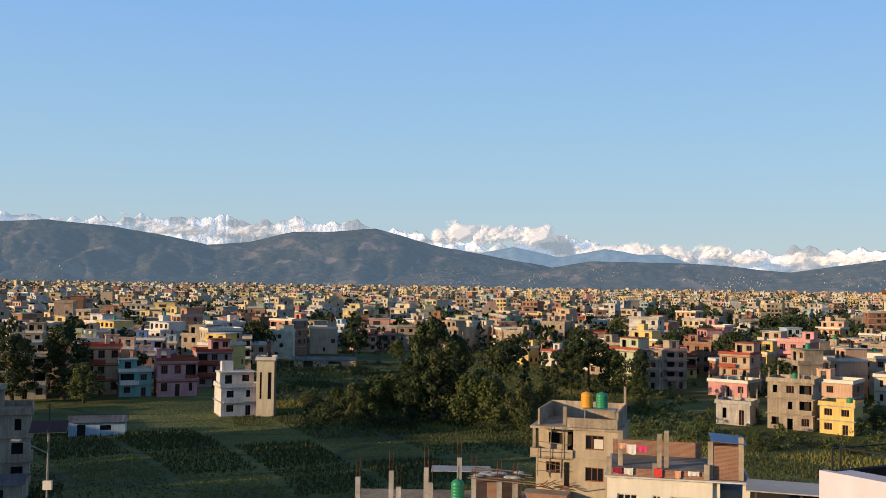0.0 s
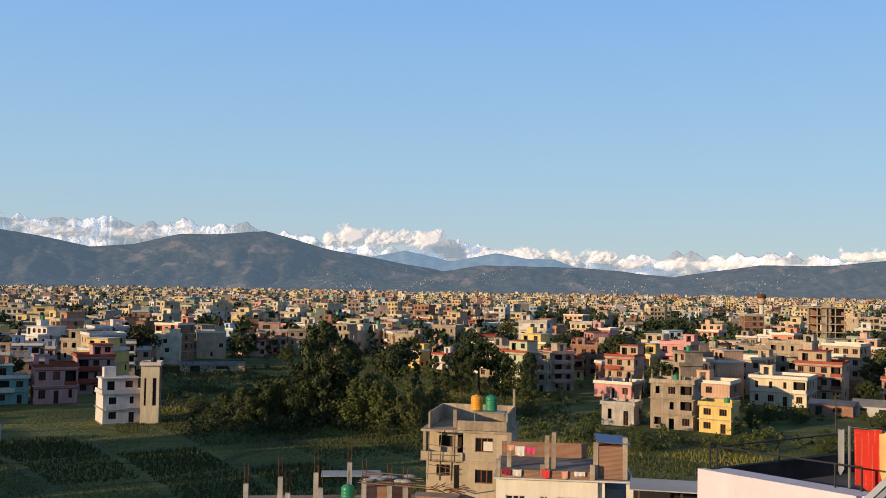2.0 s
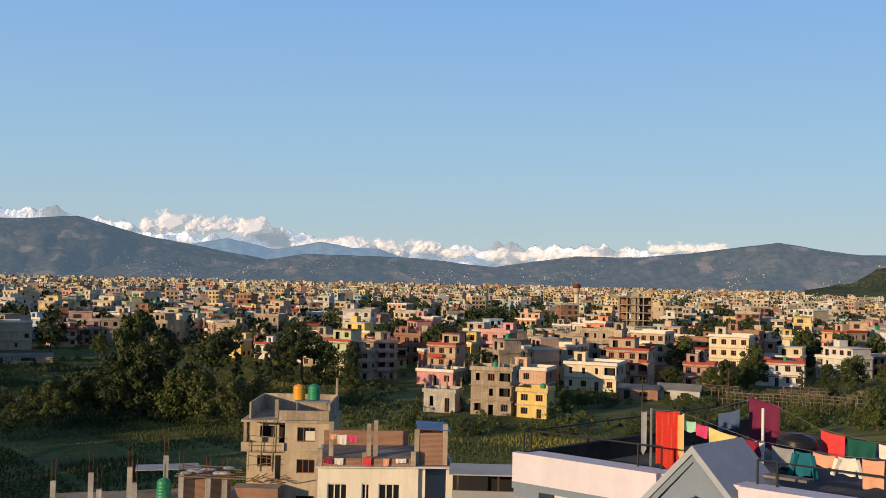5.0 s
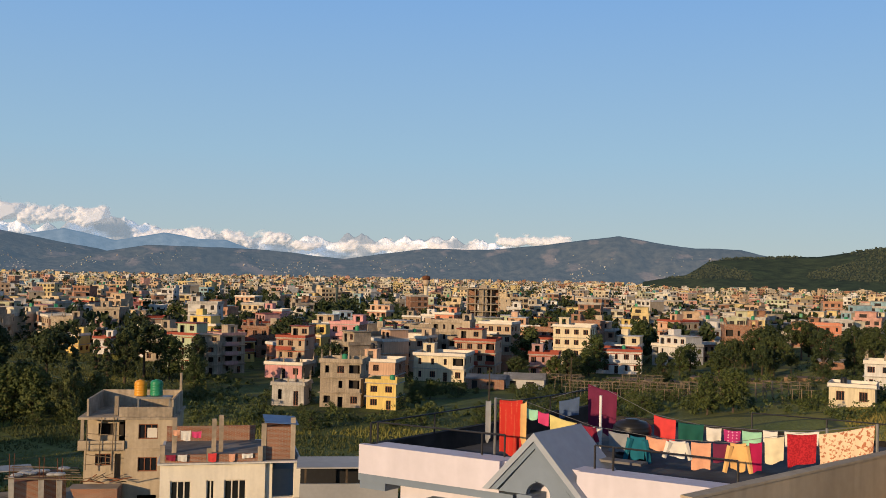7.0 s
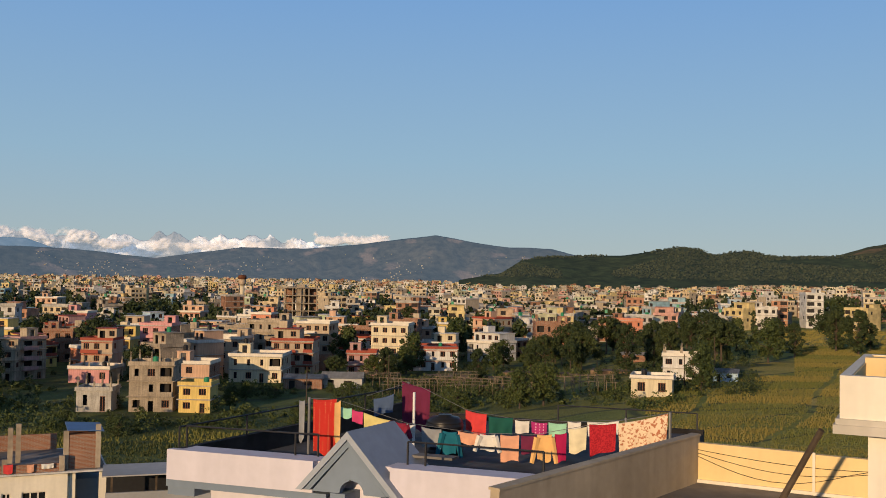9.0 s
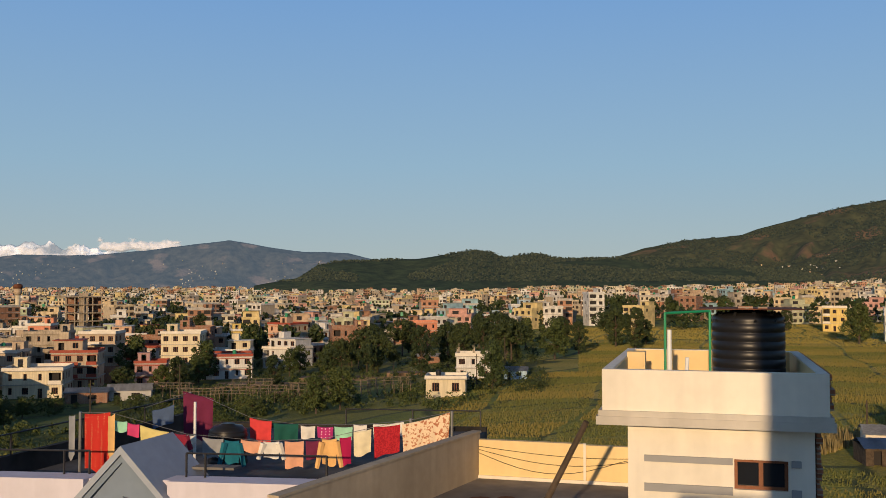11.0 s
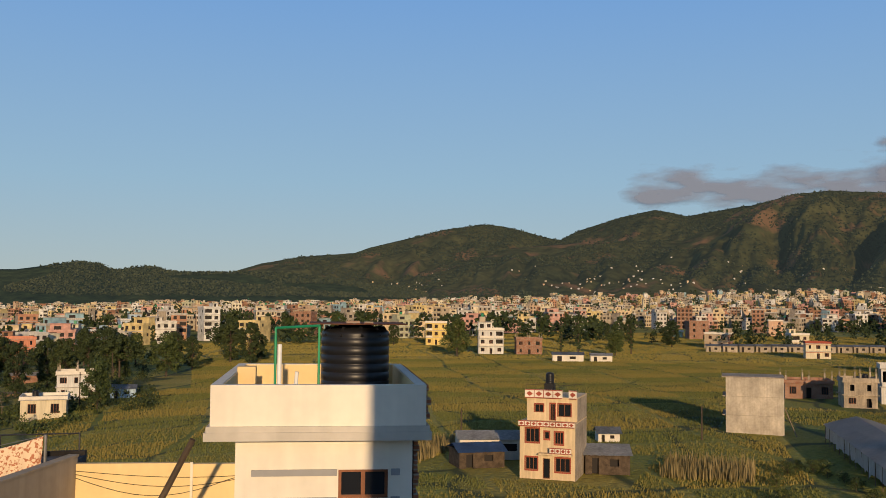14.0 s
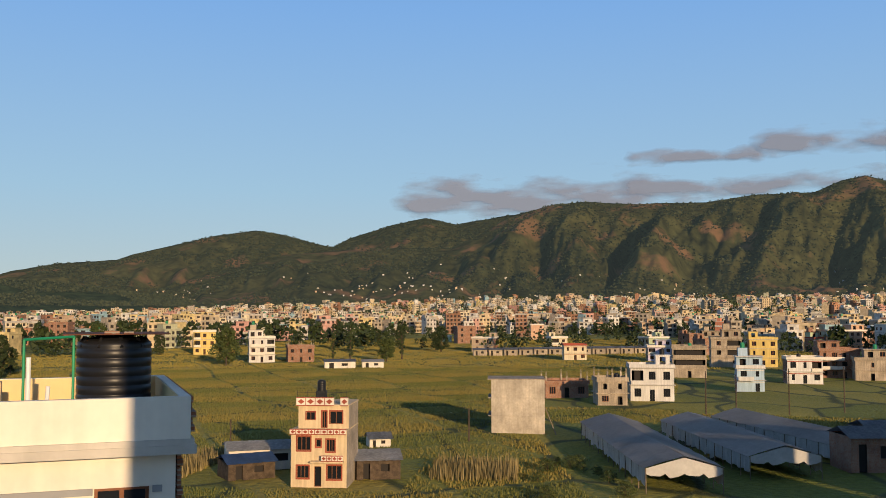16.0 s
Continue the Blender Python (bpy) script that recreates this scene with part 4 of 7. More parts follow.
def forest(hill, count, seed, size=3.6):
    """Tree crowns over the slopes, so that the skyline is ragged."""
    rnd = random.Random(seed)
    me0 = scene.objects[hill].data
    polys = [p for p in me0.polygons if p.center.z > 25]
    vs, fs = [], []
    for _ in range(count):
        p = rnd.choice(polys)
        c = [me0.vertices[i].co for i in p.vertices]
        a, b2 = rnd.random(), rnd.random()
        q = c[0].lerp(c[1], a).lerp(c[3].lerp(c[2], a), b2)
        if noise.noise((q.x * 0.004, q.y * 0.004, q.z * 0.01 + seed)) > 0.12 and q.z < 230:
            continue
        for j in range(3):
            s = size * rnd.uniform(0.5, 1.0)
            o = q + Vector((rnd.uniform(-5, 5), rnd.uniform(-5, 5), s * rnd.uniform(0.2, 0.9)))
            e = Euler((rnd.uniform(-1, 1), rnd.uniform(-1, 1), rnd.uniform(0, 6))).to_matrix()
            i0 = len(vs)
            for t, r2, dz in ((0, 1, 0.3), (1.2, 0.8, -0.3), (2.5, 1, 0.2), (3.7, 0.7, -0.4), (5, 0.95, 0.1)):
                vs.append(tuple(o + e @ Vector((math.cos(t) * s * r2, math.sin(t) * s * r2, dz * s))))
            fs.append((i0, i0 + 1, i0 + 2, i0 + 3, i0 + 4))
    me = bpy.data.meshes.new("hill_forest")
    me.from_pydata(vs, [], fs)
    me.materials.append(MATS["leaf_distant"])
    return tagged(new("hill_forest", me), "dark green forest covering the hill slopes", "forest", kind="stuff")


def far_town(name, count, d0, d1, az0, az1, detail, seed, label, size=1.0, power=1.0):
    rnd = random.Random(seed)
    vs, fs, mi, hue = [], [], [], []
    tone = 0.0

    def block(m, x0, x1, y0, y1, z0, z1, slot):
        k = len(vs)
        for z in (z0, z1):
            for y in (y0, y1):
                for x in (x0, x1):
                    vs.append(tuple(m @ Vector((x, y, z))))
        for q in CUBE[1:]:
            fs.append(tuple(k + i for i in q))
            mi.append(slot)
            hue.append(tone)

    cells = set()
    done = 0
    for _ in range(count * 4):
        if done >= count:
            break
        az = rnd.uniform(az0, az1)
        d = d0 + (d1 - d0) * rnd.random() ** power
        sx, sy = direction(az)
        x, y = d * sx, d * sy
        cell = (int(x // 14), int(y // 14))
        if open_field(x, y) or cell in cells:
            continue
        if noise.noise((x * 0.008, y * 0.008, seed)) < -0.28:
            continue
        cells.add(cell)
        done += 1
        tone = rnd.random()
        w, dp = rnd.uniform(6, 11.5) * size, rnd.uniform(7, 12) * size
        st = rnd.choice((2, 2, 3, 3, 3, 4, 4, 5))
        face = (220 if az < 45 else 234 if az < 60 else 255) + rnd.choice((0, 0, 8, -10, 40, -40)) + rnd.uniform(-6, 6)
        fx, fy = direction(face)
        m = Matrix.Translation((x, y, ground_z(x, y))) @ Matrix.Rotation(-math.atan2(-fx, -fy), 4, "Z")
        full = st - 1 if st > 2 and rnd.random() < 0.7 else st
        h = full * 3.0
        block(m, -w / 2, w / 2, 0, dp, -2, h, 0)
        edge = 2 if rnd.random() < 0.5 else 0
        # roof edge as four low walls, so that the roof lies behind them in shade
        for x0, x1, y0, y1 in ((-w / 2 - 0.3, w / 2 + 0.3, -0.3, -0.1), (-w / 2 - 0.3, w / 2 + 0.3, dp - 0.1, dp + 0.1), (-w / 2 - 0.3, -w / 2 - 0.1, -0.1, dp - 0.1), (w / 2 + 0.1, w / 2 + 0.3, -0.1, dp - 0.1))[:(1, 2, 4)[detail]]:
            block(m, x0, x1, y0, y1, h - 0.25, h + 0.75, edge)
        top = h
        if full < st or rnd.random() < 0.6:
            sw = w * (rnd.uniform(0.5, 0.95) if full < st else rnd.uniform(0.3, 0.45))
            sx0 = rnd.choice((-w / 2 + 0.05, w / 2 - sw - 0.05))
            sy0 = dp * rnd.uniform(0.25, 0.5)
            top = h + (3.0 if full < st else 2.3)
            block(m, sx0, sx0 + sw, sy0, dp * 0.95, h, top, 0)
            block(m, sx0 - 0.3, sx0 + sw + 0.3, sy0 - 0.7, dp * 0.97, top, top + 0.18, edge)
            block(m, sx0 + sw * 0.2, sx0 + sw * 0.55, sy0 - 0.04, sy0 + 0.1, h + 0.4, h + 2.1, 1)
        if rnd.random() < 0.45:
            tx0 = rnd.uniform(-w / 3, w / 3)
            block(m, tx0 - 0.55, tx0 + 0.55, dp * 0.6, dp * 0.6 + 1.1, top + 0.1, top + 1.5, rnd.choice((1, 1, 3)))
        if rnd.random() < 0.45:
            # unplastered party walls
            for sd in (-w / 2 - 0.04, w / 2 - 0.06):
                block(m, sd, sd + 0.1, 0.05, dp, -1, h - 0.26, 4)
        if detail:
            n = max(2, round(w / 3))
            gap = rnd.choice((0, n - 1, -1, -1))
            # windows and loggia voids are flat near-black blocks, painted shade
            for s in range(full):
                block(m, -w / 2 - 0.3, w / 2 + 0.3, -0.55 if s else -0.1, 0.1, s * 3 - 0.1, s * 3 + 0.12, 2)
                for c in range(n):
                    cx = -w / 2 + w * (c + 0.5) / n
                    if c == gap and s:
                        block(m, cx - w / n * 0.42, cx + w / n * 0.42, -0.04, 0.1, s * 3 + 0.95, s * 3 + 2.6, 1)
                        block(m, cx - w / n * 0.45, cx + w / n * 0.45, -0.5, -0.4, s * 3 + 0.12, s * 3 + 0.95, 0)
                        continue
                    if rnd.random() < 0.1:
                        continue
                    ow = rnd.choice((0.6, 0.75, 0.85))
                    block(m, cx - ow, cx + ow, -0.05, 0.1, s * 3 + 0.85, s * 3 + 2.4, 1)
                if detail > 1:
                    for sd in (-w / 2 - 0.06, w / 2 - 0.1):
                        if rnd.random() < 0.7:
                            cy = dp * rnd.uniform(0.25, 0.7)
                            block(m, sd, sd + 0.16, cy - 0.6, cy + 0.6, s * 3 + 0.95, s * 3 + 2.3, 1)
    me = bpy.data.meshes.new(name)
    me.from_pydata(vs, [], fs)
    for k in ("town_wall", "room_dark", "slab_edge", "tank_green", "render_beige"):
        me.materials.append(MATS[k])
    me.polygons.foreach_set("material_index", mi)
    painted(me, hue)
    return tagged(new(name, me), label, "houses", kind="stuff")


far_town("town_houses", 1500, 330, 900, -31, 114, 2, 5, "crowded flat-roofed town houses in pastel paint and brick", power=0.8)
far_town("distant_town_houses", 2900, 850, 1900, -31, 114, 1, 6, "endless crowd of distant pastel town houses", 1.05)
far_town("farthest_town_houses", 4600, 1800, 3500, -31, 114, 0, 7, "hazy distant town at the foot of the hills", 1.15)
hill_houses("hill_middle", 420, 5, 120, 8, "pale villages scattered over the hazy hills", 0.38)
hill_houses("hill_north", 260, 5, 190, 9, "pale villages scattered over the hazy hills", 0.38)
hill_houses("hill_south_east", 420, 20, 150, 3, "pale houses scattered on the lower mountain slope")
hill_houses("hill_east", 150, 15, 110, 4, "pale houses scattered on the hill slope")
for hill, count, seed in (("hill_south_east", 26000, 1), ("hill_peak", 9000, 2), ("hill_east", 15000, 3), ("hill_green", 9000, 4)):
    forest(hill, count, seed)

# water tower and a tall bare concrete frame that rise over the roofs
wt = tagged(new("water_tower"), "round pale water tower with a dark brown top", "water tower")
wx, wy = 700 * direction(24.45)[0], 700 * direction(24.45)[1]
wz = ground_z(wx, wy)
for pn, prof, mt in (("shaft", [(1.6, 0), (1.6, 18.5)], "paint_cream"), ("tank", [(1.6, 18.5), (2.6, 20.0), (2.6, 23.0)], "paint_tan"), ("roof", [(2.9, 23.0), (2.9, 25.2), (2.2, 25.8), (0.1, 26.2)], "rust")):
    bm = bmesh.new()
    lathe(bm, prof, 18, (wx, wy, wz))
    part(pn, bm, mt, wt)
fb = tagged(new("unfinished_block"), "tall unfinished concrete frame building, its floors open", "building")
fx0, fy0 = 450 * direction(26.85)[0], 450 * direction(26.85)[1]
FB = local(fx0, fy0, 0.88, -0.475, 0.475, 0.88, ground_z(fx0, fy0))
for s4 in range(6):
    boxes("floor_slab", FB, "concrete", fb, (-0.6, 15.6, -0.6, 12.6, 3.5 * s4 + 3.1, 3.5 * s4 + 3.45))
for i in range(5):
    for j in (0, 1, 2):
        boxes("column", FB, "concrete", fb, (i * 3.65, i * 3.65 + 0.5, j * 5.8, j * 5.8 + 0.5, 0, 3.1))
        for s4 in range(1, 6):
            boxes("column", FB, "concrete", fb, (i * 3.65, i * 3.65 + 0.5, j * 5.8, j * 5.8 + 0.5, 3.5 * s4 - 0.05, 3.5 * s4 + 3.1))
boxes("stair_wall", FB, "concrete", fb, (5.6, 9.3, 1.0, 5.0, 0, 22.4))
for s4 in range(6):
    boxes("inner_wall", FB, "brick", fb, (0.6, 5.0, 6.5, 6.7, 3.5 * s4 + 0.02, 3.5 * s4 + 3.08), (9.6, 15.0, 7.0, 7.2, 3.5 * s4 + 0.02, 3.5 * s4 + 3.08))

# loose houses between the far paddies in the south-east
rnd = random.Random(77)
for k in range(34):
    az, d = rnd.uniform(82, 108), rnd.uniform(430, 740)
    x, y = d * direction(az)[0], d * direction(az)[1]
    if not open_field(x, y) or min((x - a) ** 2 + (y - c) ** 2 for a, c in taken) < 24 ** 2:
        continue
    taken.append((x, y))
    st = rnd.choice((1, 2, 2, 3, 3))
    bare = rnd.random() < 0.4
    house(x, y, rnd.uniform(7, 11), st * 3.05 + 0.7, st, 262 + rnd.uniform(-20, 20), rnd.choice(paints), mat=rnd.choice(("brick", "concrete")) if bare else None, columns=2,
          rods=bare and rnd.random() < 0.3, group="houses of the town", label="bare unplastered house of %d storeys among the paddies" % st if bare else "")

# ---- the own house: stair head with tank, terrace, camera platform ----
plain("cornice_grey", (0.56, 0.52, 0.45), 0.8, 0.1, 6, 0.5, bump=0.12, streak=0.08)
plain("moss_black", (0.05, 0.045, 0.042), 0.95, 0.4, 4, 0.8)
plain("roof_dark", (0.11, 0.11, 0.115), 0.9, 0.35, 2.5, 0.7)


TH = local(12.3, 7.34, 0.452, -0.892, 0.892, 0.452)
own = thing("stair_head", "white plastered stair head with parapet, cornice and brown window", "stair head")
bm = bmesh.new()
facade(bm, TH @ Matrix.Translation((0.34, 0.25, 15.47)), 2.54, 1.98, [(1.47, 2.19, 1.07, 1.49)], 0.2)
box(bm, 0.34, 0.54, 0.45, 4.3, 15.47, 17.45, m=TH)
box(bm, 0.54, 2.88, 4.1, 4.3, 15.47, 17.45, m=TH)
part("wall", bm, "wall_white", own)
boxes("side_wall", TH, "brick", own, (2.70, 2.90, 0.45, 4.3, 15.47, 17.44), label="raw brick side wall without plaster")
boxes("patch", TH, "wall_white", own, (1.80, 2.56, 0.235, 0.25, 16.98, 17.42))
for x0, x1, z0, z1 in ((0.57, 1.79, 16.88, 16.97), (0.57, 1.79, 16.46, 16.57), (0.57, 1.79, 16.05, 16.15), (2.57, 2.70, 16.88, 16.97), (2.57, 2.70, 16.46, 16.57)):
    boxes("band", TH, "trim_grey", own, (x0, x1, 0.21, 0.25, z0, z1), label="raised grey band")
boxes("cornice", TH, "cornice_grey", own, (-0.08, 3.13, -0.08, 4.75, 17.42, 17.54), (-0.05, 3.10, -0.05, 4.72, 17.54, 17.62))
t = 0.14
for d4 in ((0, 3.05, 0, t, 17.62, 18.2), (0, 3.05, 4.56, 4.7, 17.62, 18.2), (0, t, t, 4.56, 17.62, 18.2), (3.05 - t, 3.05, t, 4.56, 17.62, 18.2)):
    boxes("parapet", TH, "wall_white", own, d4)
rj = random.Random(4)
raw_side = boxes("raw_side", TH, "brick", own, (3.051, 3.054, 0.1, 4.5, 17.63, 18.19), label="unplastered brick edge with mortar lumps")
for k in range(26):
    z = 15.6 + k * 0.1
    bm = bmesh.new()
    box(bm, 3.055, 3.075 + rj.uniform(0, 0.07), 0.08 + rj.uniform(0, 0.06), 4.5, z, z + 0.085, m=TH if z > 17.62 else TH @ Matrix.Translation((-0.15, 0.2, 0)))
    part("brick_course", bm, "brick", raw_side)
win = part("window", mesh_box := bmesh.new(), "wood_frame", own, "brown wooden window frame")
bm = bmesh.new()
for d4 in ((1.81, 2.53, 0.32, 0.40, 16.54, 16.585), (1.81, 2.53, 0.32, 0.40, 16.915, 16.96), (1.81, 1.855, 0.32, 0.40, 16.585, 16.915), (2.485, 2.53, 0.32, 0.40, 16.585, 16.915), (2.14, 2.20, 0.32, 0.40, 16.585, 16.915)):
    box(bm, *d4, m=TH)
bm.to_mesh(win.data)
bm.free()
boxes("pane", TH, "glass_dark", win, (1.855, 2.14, 0.352, 0.36, 16.585, 16.915))
boxes("pane", TH, "glass_dark", win, (2.20, 2.485, 0.352, 0.36, 16.585, 16.915))
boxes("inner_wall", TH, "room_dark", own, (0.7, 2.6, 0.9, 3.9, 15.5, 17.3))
# thin linings whose yellow carries the warm sunlight on the inner faces
for d4 in ((0.15, 2.9, 4.535, 4.556, 17.62, 18.19), (2.885, 2.906, 0.15, 4.53, 17.62, 18.19), (0.145, 0.166, 0.15, 4.53, 17.62, 18.19)):
    boxes("parapet_lining", TH, "wall_yellow", own, d4, label="cream-yellow painted inner face of the parapet")
boxes("roof_floor", TH, "roof_screed", own, (0.14, 2.91, 0.14, 4.56, 17.60, 17.618))
boxes("column_stub", TH, "wall_yellow", own, (0.15, 0.45, 2.6, 2.9, 17.62, 18.28))

tk = thing("water_tank", "large black ribbed water tank under a rusty metal sheet", "water tank")
tkc = TH @ Vector((2.12, 2.9, 0))
bm = bmesh.new()
R0 = 0.585
prof = [(R0 * 0.97, 0)]
for k in range(8):
    z = 0.04 + k * 0.145
    prof += [(R0, z), (R0, z + 0.10), (R0 * 0.982, z + 0.112), (R0 * 0.982, z + 0.13)]
prof += [(R0 * 0.98, 1.22), (R0 * 0.98, 1.28), (R0 * 0.8, 1.33), (0.3, 1.36), (0.3, 1.40), (0.02, 1.41)]
lathe(bm, prof, 40, (tkc.x, tkc.y, 17.60))
part("tank_body", bm, "tank_black", tk)
for k in range(10):
    a = k * math.tau / 10
    bm = bmesh.new()
    rod(bm, (tkc.x + R0 * 0.98 * math.cos(a), tkc.y + R0 * 0.98 * math.sin(a), 18.80), (tkc.x + R0 * 0.80 * math.cos(a), tkc.y + R0 * 0.80 * math.sin(a), 18.96), 0.03, 5)
    part("rib", bm, "tank_black", tk)
boxes("lid_sheet", TH, "rust", tk, (1.33, 2.95, 2.2, 3.7, 19.005, 19.02), label="flat rusty metal sheet lying on the lid")
boxes("stone", TH, "brick", tk, (1.95, 2.18, 2.5, 2.62, 19.02, 19.06), (2.25, 2.4, 2.45, 2.6, 19.02, 19.05))
for nm, pts, r, mt, lb in (("water_pipe", ((0.85, 0.9, 17.6), (0.85, 0.9, 18.98), (1.50, 1.6, 19.0), (1.50, 1.6, 17.65)), 0.02, "pipe_green", "thin green water pipe rising beside the tank"),
                           ("overflow_pipe", ((0.9, 1.2, 17.6), (0.9, 1.2, 18.72)), 0.035, "pipe_white", "white plastic pipe standing on the roof"),
                           ("scrap_pipe", ((1.12, 1.5, 17.6), (1.16, 1.5, 18.28)), 0.03, "pipe_white", "short white pipe on the roof")):
    bm = bmesh.new()
    for a, c2 in zip(pts, pts[1:]):
        rod(bm, TH @ Vector(a), TH @ Vector(c2), r, 8)
    tagged(part(nm, bm, mt), lb, "pipe")
pol = bmesh.new()
rod(pol, (12.33, 7.63, 17.42), (12.35, 8.75, 15.5), 0.045, 8, 0.055)
tagged(part("wooden_pole", pol, "bark"), "dark bamboo pole leaning against the cornice", "pole")

terrace = thing("terrace_house", "plastered roof terrace of the house with low walls", "house")
bm = bmesh.new()
outline = [(9.05, 10.75), (15.8, 12.75), (17.55, 9.0), (14.9, 3.0), (6.0, -4.5), (-1.5, -0.5)]
top = [bm.verts.new((x, y, 15.47)) for x, y in outline]
bot = [bm.verts.new((x, y, -3.0)) for x, y in outline]
bm.faces.new(top[::-1])
bm.faces.new(bot)
for k in range(6):
    bm.faces.new((top[k], top[(k + 1) % 6], bot[(k + 1) % 6], bot[k]))
bmesh.ops.recalc_face_normals(bm, faces=bm.faces)
part("terrace_floor", bm, "roof_screed", terrace)
BW = local(9.1, 10.85, 0.965, 0.263)
boxes("side_wall", BW, "render_beige", terrace, (0, 6.85, -0.16, 0.0, 15.47, 16.38), label="unpainted beige plaster wall")
boxes("wall_coping", BW, "render_beige", terrace, (-0.02, 6.87, -0.18, 0.02, 16.38, 16.42))
YW = local(15.62, 12.6, 0.44, -0.898)
boxes("back_wall", YW, "wall_yellow", terrace, (0, 2.28, 0.02, 0.16, 15.475, 16.25), label="cream-yellow painted terrace wall")
boxes("back_wall", YW, "wall_yellow", terrace, (2.31, 4.2, 0.02, 0.16, 15.475, 16.23), label="cream-yellow painted terrace wall")
boxes("skirting", YW, "wall_white", terrace, (0, 4.2, -0.02, 0.018, 15.475, 15.54))
boxes("wall_stub", YW, "wall_white", terrace, (2.27, 2.32, -0.02, 0.015, 15.545, 16.27))
for k in range(3):
    bm = bmesh.new()
    pts = [YW @ Vector((0.1 + u * 4.0, 0.008, 16.12 - 0.06 * k - 0.28 * math.sin(math.pi * min(1, u * (0.9 + 0.2 * k))) * (0.5 + 0.4 * k))) for u in [i / 14 for i in range(15)]]
    for a, c2 in zip(pts, pts[1:]):
        rod(bm, a, c2, 0.006, 4)
    tagged(part("cable", bm, "metal_dark"), "thin dark cable sagging along the terrace wall", "cable")
tower = thing("roof_platform", "unseen concrete roof platform with a block that casts shade", "platform")
boxes("platform_slab", local(0, 0, 0.452, -0.892, 0.892, 0.452), "concrete", tower, (-2.2, 2.2, -2.4, 1.2, 15.48, 17.75))
# unseen block and wall behind the camera, placed to shade the stair head
CW = local(0.04, -1.43, 0.452, -0.892, 0.892, 0.452)
boxes("stair_block", CW, "wall_white", tower, (0.0, 2.6, -2.6, 0.0, 15.48, 22.2))
boxes("low_wall", CW, "wall_white", tower, (-1.2, -0.01, -0.2, 0.0, 15.5, 19.25))
stain = bmesh.new()
for px, py, r in ((14.2, 11.2, 0.25), (14.6, 10.9, 0.18), (13.6, 11.5, 0.2)):
    lathe(stain, [(r, 0), (r * 0.9, 0.006)], 9, (px, py, 15.472))
tagged(part("damp_leaf_patch", stain, "rust"), "dried brown leaf litter on the terrace", "litter")

# ---- neighbour's roof with the washing ----
NR = local(7.1, 18.4, 0.575, -0.818, 0.90, 0.434)
nb = thing("neighbour_house", "pale lilac house with grey trim and a gabled dormer", "house")
boxes("fascia", NR, "wall_lilac", nb, (0, 3.15, 0, 0.16, 15.42, 16.0), label="pale lilac roof fascia")
boxes("fascia", NR, "wall_lilac", nb, (4.68, 7.95, 0, 0.16, 15.42, 16.0), label="pale lilac roof fascia")
boxes("ledge", NR, "wall_lilac", nb, (0.17, 7.95, 0.165, 0.62, 15.9, 15.985))
boxes("trim_band", NR, "gable_grey", nb, (-0.02, 3.42, 0.02, 0.5, 15.28, 15.415))
boxes("trim_band", NR, "gable_grey", nb, (4.84, 7.95, 0.02, 0.5, 15.28, 15.415))
boxes("wall", NR, "wall_lilac", nb, (0.62, 7.95, 0.5, 9.5, -8.0, 15.3))
boxes("corner_bracket", NR, "gable_grey", nb, (0.0, 0.6, 0.05, 0.5, 15.12, 15.275))
boxes("window_hood", NR, "gable_grey", nb, (1.4, 3.6, 0.25, 0.495, 14.93, 15.06))
boxes("window", NR, "glass_dark", nb, (1.6, 3.4, 0.47, 0.495, 13.8, 14.85))
boxes("roof_floor", NR, "roof_dark", nb, (0.14, 7.95, 0.625, 9.6, 15.3, 15.55))
boxes("back_parapet", NR, "moss_black", nb, (0.0, 0.13, 0.17, 9.6, 15.35, 15.98), label="low wall blackened by moss")
boxes("back_parapet", NR, "moss_black", nb, (0.14, 7.95, 9.47, 9.6, 15.55, 15.66), label="low wall blackened by moss")
# gabled dormer: two raking slabs with a proud edge, a face with an arched opening, a pale wall behind it
ga, gw, zb, zt = 3.92, 1.02, 15.5, 16.62


def prism(bm, pts, y0, y1):
    lo = [bm.verts.new(NR @ Vector((x, y0, z))) for x, z in pts]
    hi = [bm.verts.new(NR @ Vector((x, y1, z))) for x, z in pts]
    bm.faces.new(lo)
    bm.faces.new(hi[::-1])
    for k in range(len(pts)):
        bm.faces.new((lo[k], hi[k], hi[(k + 1) % len(pts)], lo[(k + 1) % len(pts)]))


for sg in (-1, 1):
    bm = bmesh.new()
    prism(bm, [(ga, zt), (ga + sg * gw, zb), (ga + sg * (gw - 0.13), zb), (ga, zt - 0.15)], -0.16, 1.5)
    bmesh.ops.recalc_face_normals(bm, faces=bm.faces)
    part("gable_roof", bm, "gable_slope", nb, "grey-blue sloping gable slab with sunlit paleness in its colour")
    bm = bmesh.new()
    prism(bm, [(ga, zt - 0.16), (ga + sg * (gw - 0.14), zb), (ga + sg * (gw - 0.26), zb), (ga, zt - 0.29)], -0.11, 0.2)
    bmesh.ops.recalc_face_normals(bm, faces=bm.faces)
    part("gable_trim", bm, "gable_grey", nb)
bm = bmesh.new()
ax, ar = ga + 0.06, 0.24
arch = [(ax + ar * math.cos(radians(a)), zb - 0.02 + ar * math.sin(radians(a))) for a in range(0, 181, 20)]
prism(bm, [(ga + 0.74, zb - 0.02)] + arch[:5] + [(ga, zb + 0.24), (ga, zt - 0.30)], -0.07, 0.05)
